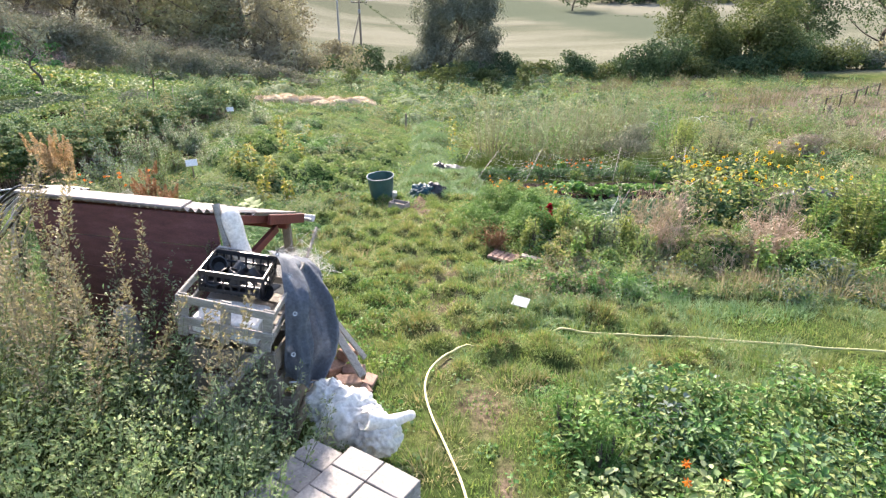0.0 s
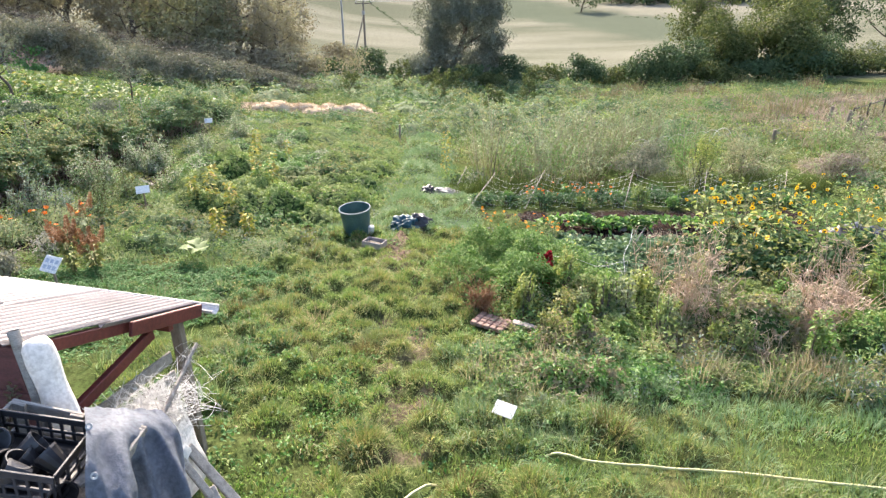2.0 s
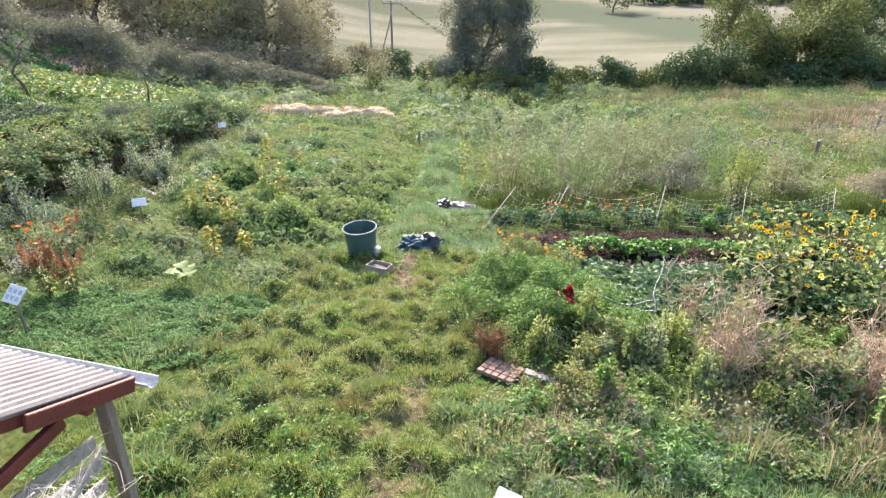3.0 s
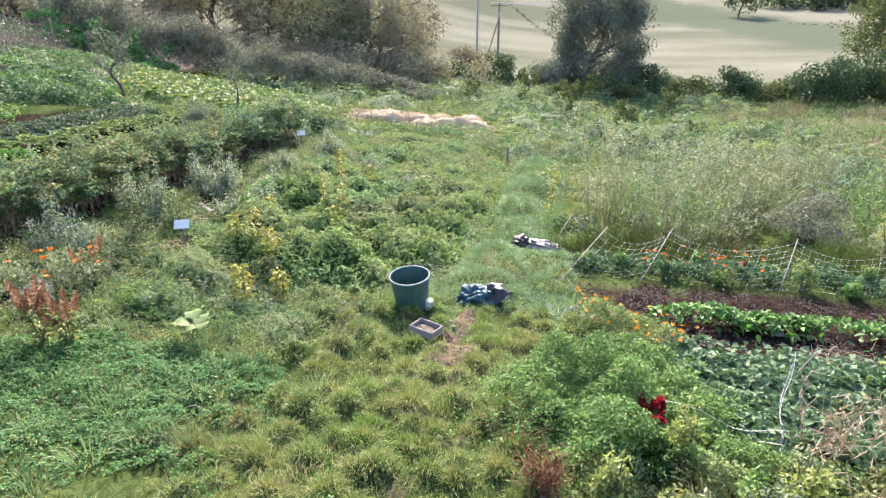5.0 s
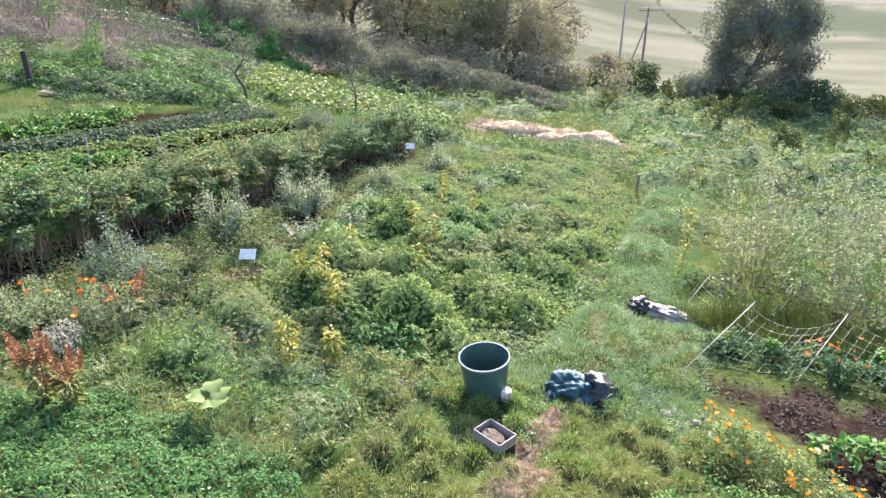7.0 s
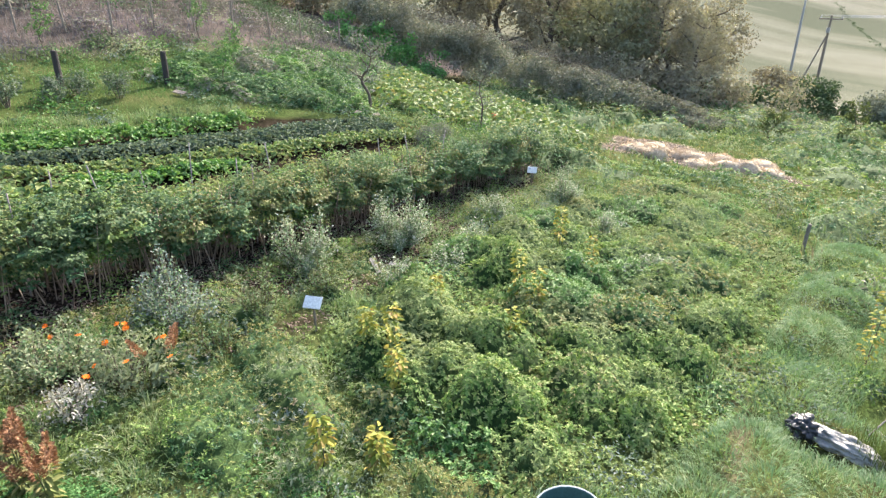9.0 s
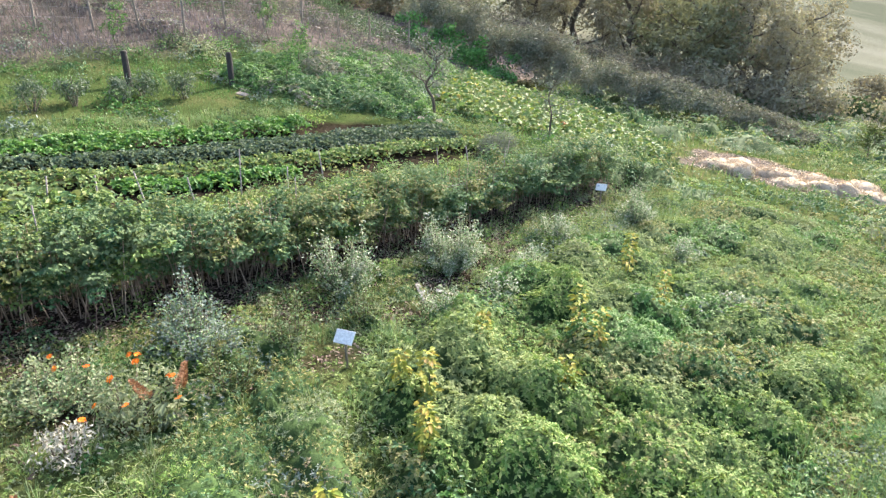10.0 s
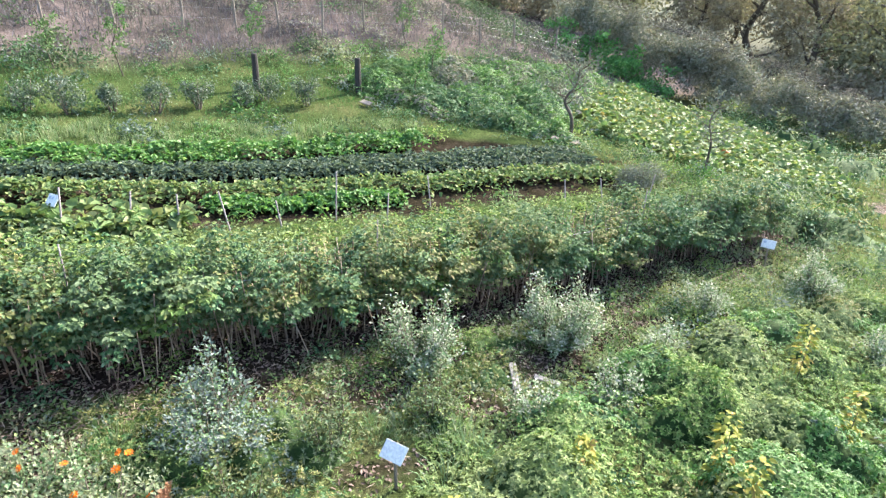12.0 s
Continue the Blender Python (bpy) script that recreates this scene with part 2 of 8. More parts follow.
def scatter_clumps(name, n, area, rlo, rhi, flat, mats, shares, dense, L, W, label, category, f=None, tilt=0.6):
    """One patchwork of clumps over a part of the plan."""
    cx, cy = spots(n, *area)
    r = rlo + (rhi - rlo) * rng.random(len(cx)) ** 1.6
    kind = rng.choice(len(mats), len(cx), p=np.array(shares) / sum(shares))
    hp = Heap()
    clumps(hp, cx, cy, r, r * rng.uniform(flat * 0.7, flat * 1.3, len(cx)), kind, dense, L, W, f, tilt)
    return tagged(part(name, hp, mats), label, category, kind="stuff")


def spots(n, x0, x1, y0, y1, keep=None):
    """About n places in a box of the plan, thinned by keep(x, y) from 0 to 1."""
    x, y = rng.uniform(x0, x1, n), rng.uniform(y0, y1, n)
    if keep is not None:
        k = rng.random(n) < keep(x, y)
        x, y = x[k], y[k]
    return x, y


def ground_points(x, y, up=0.0):
    return np.stack([x, y, land(x, y) + up], 1)


def around(n, flat=1.0, lift=0.0):
    d = rng.normal(0, 1, (n, 3)) * [1, 1, flat] + [0, 0, lift]
    return unit(d)


def foliage(heap, centre, radii, n, L, W, m=0, lumps=9, broad=False, lift=0.5, shell=0.55, droop=0.15):
    """A crown of leaves in uneven lumps inside an ellipsoid."""
    c, r = np.asarray(centre, float), np.asarray(radii, float)
    lc = unit(rng.normal(0, 1, (lumps, 3))) * (rng.uniform(0.25, 0.8, (lumps, 1)))
    lr = rng.uniform(0.28, 0.5, lumps)
    k = rng.integers(0, lumps, n)
    d = unit(rng.normal(0, 1, (n, 3)))
    p = lc[k] + d * (lr[k] * rng.uniform(shell, 1.08, n))[:, None]
    P = c + p * r
    A = unit(np.cross(d, rng.normal(0, 1, (n, 3)))) + 0.45 * d + rng.normal(0, 0.25, (n, 3)) + [0, 0, 0.3 * lift]
    leaf(heap, P, A, L * rng.uniform(0.6, 1.3, n), W * rng.uniform(0.7, 1.2, n), m, broad=broad, droop=droop, face=0.8 * d + [0, 0, 0.55])


# ---- objects ----
def part(name, source, mats, parent=None, label="", smooth=False):
    """One mesh object from a Heap or a bmesh, under its thing."""
    if isinstance(source, Heap):
        me = source.mesh(name, mats, smooth)
    else:
        me = bpy.data.meshes.new(name)
        source.normal_update()
        source.to_mesh(me)
        source.free()
        for mt in mats if isinstance(mats, (list, tuple)) else [mats]:
            me.materials.append(mt)
        if smooth:
            for p in me.polygons:
                p.use_smooth = True
    ob = new(name, me)
    ob.parent = parent
    if label:
        ob["label"] = label
    return ob


def thing(name, m, label, category, group="", kind=""):
    ob = new(name)
    ob.empty_display_size = 0.1
    ob.matrix_basis = m if isinstance(m, Matrix) else Matrix.Translation(m)
    return tagged(ob, label, category, group, kind)


def box(bm, size, m=None, bevel=0.006):
    """A board or block with softened edges."""
    made = bmesh.ops.create_cube(bm, size=1.0, matrix=(m or Matrix()) @ Matrix.Diagonal((*size, 1)))
    vs = made["verts"]
    if bevel:
        es = list({e for v in vs for e in v.link_edges})
        bmesh.ops.bevel(bm, geom=es, offset=bevel, segments=1, affect="EDGES")
    return bm


def board(size, m=None, bevel=0.006):
    return box(bmesh.new(), size, m, bevel)


def between(p, q, w, t, bevel=0.005):
    """A board from p to q, w wide and t thick."""
    p, q = Vector(p), Vector(q)
    d = q - p
    rot = d.to_track_quat("X", "Z").to_matrix().to_4x4()
    return board((d.length, w, t), Matrix.Translation((p + q) / 2) @ rot, bevel)


def lathe(profile, sides=32, wobble=0.0, cap=True):
    bm = bmesh.new()
    rings = []
    for r, z in profile:
        rings.append([bm.verts.new((r * math.cos(6.28319 * k / sides), r * math.sin(6.28319 * k / sides), z + wobble * math.sin(2 * 6.28319 * k / sides))) for k in range(sides)])
    for a, b in zip(rings, rings[1:]):
        for k in range(sides):
            bm.faces.new((a[k], a[(k + 1) % sides], b[(k + 1) % sides], b[k]))
    if cap:
        bm.faces.new(list(reversed(rings[0])))
    return bm


def spline(pts, per=10):
    pts = [Vector(p) for p in pts]
    out = []
    for i in range(len(pts) - 1):
        a, b, c, d = pts[max(i - 1, 0)], pts[i], pts[i + 1], pts[min(i + 2, len(pts) - 1)]
        for k in range(per):
            t = k / per
            out.append(0.5 * (2 * b + (c - a) * t + (2 * a - 5 * b + 4 * c - d) * t * t + (3 * b - a - 3 * c + d) * t ** 3))
    return out + [pts[-1]]


def tube(heap, pts, r, m=0, sides=6):
    P = np.array([tuple(p) for p in pts])
    T = unit(np.gradient(P, axis=0))
    U = unit(np.cross(T, [0.03, 0.02, 1.0]))
    Q = np.cross(T, U)
    rr = np.broadcast_to(r, len(P))[:, None]
    V = np.stack([P + (U * math.cos(6.2832 * k / sides) + Q * math.sin(6.2832 * k / sides)) * rr for k in range(sides)], 1)
    i = np.arange(len(P) - 1)[:, None] * sides
    F = np.concatenate([i + [k, (k + 1) % sides, sides + (k + 1) % sides, sides + k] for k in range(sides)])
    heap.add(V.reshape(-1, 3), F, m)
    return heap


def crumple(radii, seed, detail=3, amount=0.35, flat=0.0, freq=3.0, creased=0.0):
    """A crumpled sheet or soft bag: a ball pressed, folded and sagging to the ground."""
    bm = bmesh.new()
    bmesh.ops.create_icosphere(bm, subdivisions=detail, radius=1.0)
    for v in bm.verts:
        p = v.co.copy()
        k = 1 + amount * (noise.noise(p * freq + Vector((seed, 0, 0))) + 0.5 * noise.noise(p * freq * 2.3 + Vector((0, seed, 0))))
        k += creased * (0.35 - abs(noise.noise(Vector((p.x * 2.2 + seed, p.y * 2.2 + p.z, p.z * 1.2)) * 1.6)) - 0.5 * abs(noise.noise(p * 5.5 + Vector((0, 0, seed)))))
        q = Vector((p.x * k * radii[0], p.y * k * radii[1], p.z * k * radii[2]))
        if q.z < flat:
            q.z = flat + 0.15 * (q.z - flat)
        v.co = q
    return bm


# ---- materials ----
def nodes_of(name):
    mt = bpy.data.materials.new(name)
    mt.use_nodes = True
    nt = mt.node_tree
    return mt, nt, nt.nodes["Principled BSDF"]


def ramp_node(nt, cols, stops=None):
    r = nt.nodes.new("ShaderNodeValToRGB")
    els = r.color_ramp.elements
    while len(els) < len(cols):
        els.new(0.5)
    for i, c in enumerate(cols):
        els[i].position = stops[i] if stops else i / max(1, len(cols) - 1)
        els[i].color = (*c, 1)
    return r


def noise_node(nt, scale, detail=3.0, rough=0.6, coords=None, stretch=None):
    t = nt.nodes.new("ShaderNodeTexNoise")
    t.inputs["Scale"].default_value, t.inputs["Detail"].default_value, t.inputs["Roughness"].default_value = scale, detail, rough
    src = coords
    if src is None:
        src = nt.nodes.new("ShaderNodeTexCoord").outputs["Object"]
    if stretch:
        mp = nt.nodes.new("ShaderNodeMapping")
        mp.inputs["Scale"].default_value = stretch
        nt.links.new(src, mp.inputs[0])
        src = mp.outputs[0]
    nt.links.new(src, t.inputs["Vector"])
    return t


def mix_rgb(nt, fac, a, b, kind="MIX"):
    mx = nt.nodes.new("ShaderNodeMix")
    mx.data_type, mx.blend_type = "RGBA", kind
    for sock, val in ((mx.inputs[0], fac), (mx.inputs[6], a), (mx.inputs[7], b)):
        if isinstance(val, (int, float)):
            sock.default_value = val
        elif isinstance(val, tuple):
            sock.default_value = (*val, 1)
        else:
            nt.links.new(val, sock)
    return mx.outputs[2]


def leafmat(name, cols, patch=None, patch_scale=0.7, trans=0.30, rough=0.65, spec=0.14, patch_amount=0.7):
    """Leaves: a colour of its own for each, drifting in patches over the ground; light shines through."""
    mt, nt, pr = nodes_of(name)
    geo = nt.nodes.new("ShaderNodeNewGeometry")
    r = ramp_node(nt, cols)
    nt.links.new(geo.outputs["Random Per Island"], r.inputs[0])
    col = r.outputs[0]
    if patch:
        nz = noise_node(nt, patch_scale, 3.0, 0.6, geo.outputs["Position"])
        rr = ramp_node(nt, [(0, 0, 0), (1, 1, 1)], [0.42, 0.64])
        nt.links.new(nz.outputs[0], rr.inputs[0])
        mu = nt.nodes.new("ShaderNodeMath")
        mu.operation = "MULTIPLY"
        mu.inputs[1].default_value = patch_amount
        nt.links.new(rr.outputs[0], mu.inputs[0])
        col = mix_rgb(nt, mu.outputs[0], col, patch)
    pr.inputs["Roughness"].default_value = rough
    pr.inputs["Specular IOR Level"].default_value = spec
    nt.links.new(col, pr.inputs["Base Color"])
    tr = nt.nodes.new("ShaderNodeBsdfTranslucent")
    bright = mix_rgb(nt, 1.0, col, (1.0, 1.0, 0.72), "MULTIPLY")
    nt.links.new(bright, tr.inputs["Color"])
    ms = nt.nodes.new("ShaderNodeMixShader")
    ms.inputs[0].default_value = trans
    nt.links.new(pr.outputs[0], ms.inputs[1])
    nt.links.new(tr.outputs[0], ms.inputs[2])
    nt.links.new(ms.outputs[0], nt.nodes["Material Output"].inputs[0])
    return mt


def plain(name, cols, scale=6.0, rough=0.7, metal=0.0, bump=0.3, stretch=None, spec=0.4, fine=40.0, trans=0.0):
    """A worn surface: two scales of mottling and a fine relief."""
    mt, nt, pr = nodes_of(name)
    a = noise_node(nt, scale, 5.0, 0.65, None, stretch)
    r = ramp_node(nt, cols, [0.3 + 0.4 * i / max(1, len(cols) - 1) for i in range(len(cols))])
    nt.links.new(a.outputs[0], r.inputs[0])
    b = noise_node(nt, fine, 3.0, 0.6, None, stretch)
    rb = ramp_node(nt, [(0.72, 0.72, 0.72), (1.0, 1.0, 1.0)], [0.35, 0.65])
    nt.links.new(b.outputs[0], rb.inputs[0])
    col = mix_rgb(nt, 1.0, r.outputs[0], rb.outputs[0], "MULTIPLY")
    nt.links.new(col, pr.inputs["Base Color"])
    pr.inputs["Roughness"].default_value, pr.inputs["Metallic"].default_value = rough, metal
    pr.inputs["Specular IOR Level"].default_value = spec
    if bump:
        bp = nt.nodes.new("ShaderNodeBump")
        bp.inputs["Strength"].default_value, bp.inputs["Distance"].default_value = bump, 0.01
        nt.links.new(b.outputs[0], bp.inputs["Height"])
        nt.links.new(bp.outputs[0], pr.inputs["Normal"])
    if trans:
        tr = nt.nodes.new("ShaderNodeBsdfTranslucent")
        nt.links.new(col, tr.inputs["Color"])
        ms = nt.nodes.new("ShaderNodeMixShader")
        ms.inputs[0].default_value = trans
        nt.links.new(pr.outputs[0], ms.inputs[1])
        nt.links.new(tr.outputs[0], ms.inputs[2])
        nt.links.new(ms.outputs[0], nt.nodes["Material Output"].inputs[0])
    return mt


OLIVEGRASS = leafmat("olive_grass", [(0.045, 0.068, 0.018), (0.07, 0.10, 0.028), (0.10, 0.13, 0.042)], trans=0.25)
GRASS = leafmat("grass", [(0.073, 0.146, 0.034), (0.122, 0.218, 0.054), (0.188, 0.280, 0.084), (0.329, 0.336, 0.136)], (0.218, 0.197, 0.097), 0.8, patch_amount=0.4, trans=0.31)
TUSSOCK = leafmat("tussock_grass", [(0.110, 0.171, 0.049), (0.183, 0.234, 0.076), (0.278, 0.278, 0.120), (0.314, 0.244, 0.120)], (0.168, 0.193, 0.071), 0.9, trans=0.33, patch_amount=0.35)
LONG = leafmat("long_grass", [(0.108, 0.179, 0.071), (0.155, 0.228, 0.099), (0.217, 0.269, 0.139), (0.286, 0.293, 0.189)], (0.127, 0.210, 0.092), 0.6, trans=0.33)
SOFT = leafmat("soft_grass", [(0.093, 0.168, 0.077), (0.140, 0.227, 0.109), (0.195, 0.277, 0.150), (0.271, 0.311, 0.200)], (0.118, 0.218, 0.109), 0.7, trans=0.33)
BROWNTUFT = leafmat("brown_tuft_grass", [(0.082, 0.082, 0.030), (0.128, 0.120, 0.044), (0.185, 0.155, 0.062), (0.230, 0.172, 0.088)], trans=0.28)
HAY = leafmat("hay_grass", [(0.163, 0.167, 0.097), (0.237, 0.216, 0.136), (0.302, 0.255, 0.185), (0.352, 0.287, 0.234)], (0.181, 0.227, 0.113), 1.2, trans=0.33)
BANKDRY = leafmat("bank_bracken", [(0.073, 0.066, 0.080), (0.107, 0.096, 0.118), (0.146, 0.130, 0.161), (0.101, 0.112, 0.096)], (0.102, 0.101, 0.081), 0.3)
ROWLEAF = leafmat("mottled_shrub_leaf", [(0.035, 0.065, 0.033), (0.06, 0.095, 0.055), (0.095, 0.13, 0.09), (0.20, 0.22, 0.195)], trans=0.25)
LITTER = leafmat("fallen_brown_leaf", [(0.095, 0.066, 0.055), (0.145, 0.102, 0.086), (0.205, 0.150, 0.130)], trans=0.1)
CANE = leafmat("brown_cane", [(0.126, 0.088, 0.069), (0.252, 0.189, 0.149), (0.416, 0.335, 0.271)], trans=0.1)
SLOPE = leafmat("slope_grass", [(0.036, 0.106, 0.027), (0.060, 0.152, 0.042), (0.092, 0.192, 0.057), (0.155, 0.221, 0.092)], (0.129, 0.126, 0.087), 0.35, patch_amount=0.4, trans=0.33)
HAYGREEN = leafmat("tan_green_grass", [(0.151, 0.185, 0.085), (0.240, 0.240, 0.124), (0.340, 0.286, 0.180), (0.399, 0.305, 0.215)], (0.145, 0.218, 0.092), 0.8, trans=0.33)
REED = leafmat("brown_reed", [(0.094, 0.078, 0.052), (0.138, 0.111, 0.078), (0.182, 0.146, 0.108), (0.123, 0.129, 0.074)], (0.137, 0.143, 0.081), 0.2, trans=0.31)
YELLOWGREEN = leafmat("yellow_green_leaf", [(0.134, 0.185, 0.050), (0.193, 0.244, 0.071), (0.260, 0.302, 0.101), (0.336, 0.353, 0.151)], trans=0.35)
TANSEED = leafmat("tan_seed_stalk", [(0.336, 0.218, 0.126), (0.420, 0.294, 0.176), (0.487, 0.370, 0.235)], trans=0.27)
PALEDRY = leafmat("whitish_dry_leaf", [(0.277, 0.269, 0.235), (0.361, 0.353, 0.311), (0.437, 0.420, 0.378)], trans=0.23)
WEEDGREEN = leafmat("fresh_weed_leaf", [(0.147, 0.226, 0.096), (0.215, 0.299, 0.135), (0.282, 0.349, 0.170), (0.361, 0.395, 0.215)], trans=0.39)
CLOVER = leafmat("clover_leaf", [(0.032, 0.097, 0.026), (0.054, 0.150, 0.043), (0.086, 0.194, 0.058), (0.138, 0.229, 0.095)])
HERB = leafmat("meadow_leaf", [(0.072, 0.144, 0.030), (0.128, 0.219, 0.055), (0.185, 0.274, 0.081), (0.289, 0.328, 0.132)], (0.203, 0.231, 0.115), 0.45, trans=0.33)
WEED = leafmat("weed_leaf", [(0.132, 0.179, 0.103), (0.193, 0.240, 0.146), (0.254, 0.291, 0.183), (0.324, 0.334, 0.230)], (0.181, 0.218, 0.122), 1.2, trans=0.39)
SEED = leafmat("dry_seed_head", [(0.157, 0.142, 0.094), (0.208, 0.183, 0.122), (0.267, 0.223, 0.154), (0.157, 0.160, 0.098)], trans=0.35)
STALK = leafmat("dry_stalk", [(0.229, 0.176, 0.127), (0.323, 0.260, 0.200), (0.407, 0.336, 0.272)], trans=0.2)
GREENSTEM = leafmat("green_stem", [(0.091, 0.118, 0.050), (0.137, 0.151, 0.071)], trans=0.15)
LUSH = leafmat("broad_green_leaf", [(0.050, 0.126, 0.028), (0.080, 0.193, 0.044), (0.125, 0.242, 0.066), (0.196, 0.285, 0.120)], rough=0.55, spec=0.22, trans=0.33)
HEDGE = leafmat("cane_fruit_leaf", [(0.071, 0.130, 0.056), (0.112, 0.184, 0.082), (0.153, 0.228, 0.111), (0.194, 0.250, 0.151)], (0.150, 0.170, 0.085), 0.5, patch_amount=0.45, rough=0.75, spec=0.08, trans=0.33)
SQUASH = leafmat("squash_leaf", [(0.067, 0.123, 0.061), (0.105, 0.174, 0.092), (0.162, 0.225, 0.134)], trans=0.2)
PUMPKIN = leafmat("pumpkin_leaf", [(0.084, 0.151, 0.052), (0.118, 0.185, 0.066), (0.160, 0.214, 0.080), (0.227, 0.248, 0.101)], rough=0.65, spec=0.16)
DARKROW = leafmat("dark_crop_leaf", [(0.046, 0.080, 0.054), (0.083, 0.114, 0.075), (0.121, 0.162, 0.106)])
YELLOW = leafmat("yellowing_leaf", [(0.137, 0.199, 0.039), (0.239, 0.265, 0.052), (0.334, 0.298, 0.060), (0.334, 0.232, 0.096)])
SILVER = leafmat("silvery_leaf", [(0.134, 0.199, 0.101), (0.208, 0.267, 0.157), (0.296, 0.333, 0.236), (0.491, 0.479, 0.415)], trans=0.27, rough=0.6, spec=0.18)
FRESH = leafmat("fresh_crop_leaf", [(0.063, 0.139, 0.034), (0.097, 0.197, 0.049), (0.143, 0.244, 0.071), (0.210, 0.281, 0.109)], trans=0.33)
BIRCH = leafmat("sapling_leaf", [(0.085, 0.122, 0.052), (0.150, 0.195, 0.090), (0.235, 0.275, 0.150), (0.370, 0.390, 0.285)], (0.180, 0.205, 0.088), 0.5, rough=0.6, spec=0.18, trans=0.36)
BRAMBLE = leafmat("bramble_leaf", [(0.106, 0.125, 0.087), (0.160, 0.178, 0.130), (0.222, 0.232, 0.178), (0.299, 0.290, 0.241)], (0.168, 0.160, 0.126), 0.3, trans=0.23, spec=0.1)
VINE = leafmat("vine_leaf", [(0.053, 0.154, 0.043), (0.094, 0.241, 0.069), (0.153, 0.322, 0.105)], trans=0.33)
WOOD_LEAF = leafmat("woodland_leaf", [(0.208, 0.190, 0.134), (0.245, 0.223, 0.162), (0.275, 0.255, 0.182), (0.239, 0.244, 0.156)], (0.189, 0.164, 0.126), 0.12, trans=0.25, rough=0.8, spec=0.06)
WOOD_GREEN = leafmat("olive_woodland_leaf", [(0.151, 0.167, 0.101), (0.186, 0.202, 0.116), (0.227, 0.236, 0.142)], (0.168, 0.164, 0.109), 0.12, trans=0.25, rough=0.8, spec=0.06)
WILLOW = leafmat("willow_leaf", [(0.122, 0.134, 0.105), (0.151, 0.168, 0.134), (0.189, 0.206, 0.168)], trans=0.23, rough=0.75, spec=0.08)
DARKTREE = leafmat("dark_tree_leaf", [(0.038, 0.067, 0.033), (0.060, 0.097, 0.047), (0.085, 0.126, 0.061)], trans=0.23, rough=0.7, spec=0.1)
MIDTREE = leafmat("field_tree_leaf", [(0.048, 0.073, 0.023), (0.081, 0.106, 0.039), (0.123, 0.138, 0.054)], trans=0.33)
MEADOW = leafmat("rough_meadow", [(0.085, 0.139, 0.048), (0.131, 0.187, 0.069), (0.186, 0.196, 0.105), (0.177, 0.147, 0.096)], (0.108, 0.193, 0.066), 0.25, trans=0.31)
DRYGRASS = leafmat("dry_grass", [(0.196, 0.153, 0.144), (0.262, 0.207, 0.194), (0.332, 0.272, 0.257), (0.228, 0.224, 0.156)], (0.164, 0.160, 0.113), 0.3)
PINKDRY = leafmat("dry_pink_stems", [(0.420, 0.302, 0.227), (0.521, 0.403, 0.319), (0.588, 0.487, 0.403)], trans=0.27)
RUST = leafmat("amaranth_plume", [(0.214, 0.100, 0.053), (0.279, 0.144, 0.080), (0.322, 0.199, 0.115)], trans=0.23)
CRIMSON = leafmat("crimson_plume", [(0.25, 0.008, 0.02), (0.38, 0.015, 0.035), (0.18, 0.01, 0.02)], trans=0.2)
ORANGE = leafmat("orange_petal", [(0.75, 0.14, 0.01), (0.85, 0.22, 0.015), (0.8, 0.10, 0.01)], trans=0.23)
MARIGOLD = leafmat("marigold_petal", [(0.78, 0.24, 0.01), (0.82, 0.34, 0.015), (0.78, 0.18, 0.01)], trans=0.23)
GOLD = leafmat("yellow_petal", [(0.748, 0.439, 0.010), (0.818, 0.537, 0.020), (0.698, 0.342, 0.010)], trans=0.23)
WHITEPETAL = leafmat("pale_petal", [(0.65, 0.65, 0.58), (0.8, 0.8, 0.74)], trans=0.23)
OLIVE = leafmat("olive_leaf", [(0.103, 0.136, 0.046), (0.164, 0.195, 0.068), (0.235, 0.243, 0.102), (0.307, 0.272, 0.139)], trans=0.33)
DEEP = leafmat("deep_green_leaf", [(0.034, 0.082, 0.036), (0.056, 0.125, 0.055), (0.095, 0.174, 0.077), (0.155, 0.213, 0.133)], trans=0.30)
BLUISH = leafmat("bluish_leaf", [(0.069, 0.109, 0.085), (0.110, 0.155, 0.122), (0.162, 0.209, 0.172), (0.239, 0.263, 0.253)], trans=0.30)
# dark greens put the shade deep among the leaves into the colour
UNDERSHADE = plain("shaded_understorey", [(0.022, 0.045, 0.014), (0.040, 0.075, 0.022), (0.066, 0.105, 0.035)], 9, 0.9, bump=0.9, fine=45, spec=0.15)
FLOWERDISC = plain("flower_disc", [(0.090, 0.045, 0.013), (0.144, 0.081, 0.027)], 30, 0.9)
BARK = plain("bark", [(0.063, 0.050, 0.036), (0.117, 0.095, 0.072)], 5, 0.9, bump=0.8, stretch=(1, 1, 0.3))
GREYWOOD = plain("weathered_wood", [(0.198, 0.180, 0.162), (0.306, 0.279, 0.252), (0.378, 0.351, 0.324)], 5, 0.85, bump=0.5, stretch=(1, 6, 6))
DARKWOOD = plain("dark_post_wood", [(0.027, 0.023, 0.020), (0.054, 0.045, 0.041)], 6, 0.9, bump=0.5, stretch=(5, 5, 1))
POSTWOOD = plain("fence_post_wood", [(0.153, 0.126, 0.099), (0.243, 0.207, 0.171)], 6, 0.9, bump=0.5, stretch=(5, 5, 1))
REDWOOD = plain("red_stained_boards", [(0.108, 0.043, 0.044), (0.158, 0.060, 0.057), (0.202, 0.086, 0.082)], 3.0, 0.75, bump=0.4, stretch=(1, 5, 5))
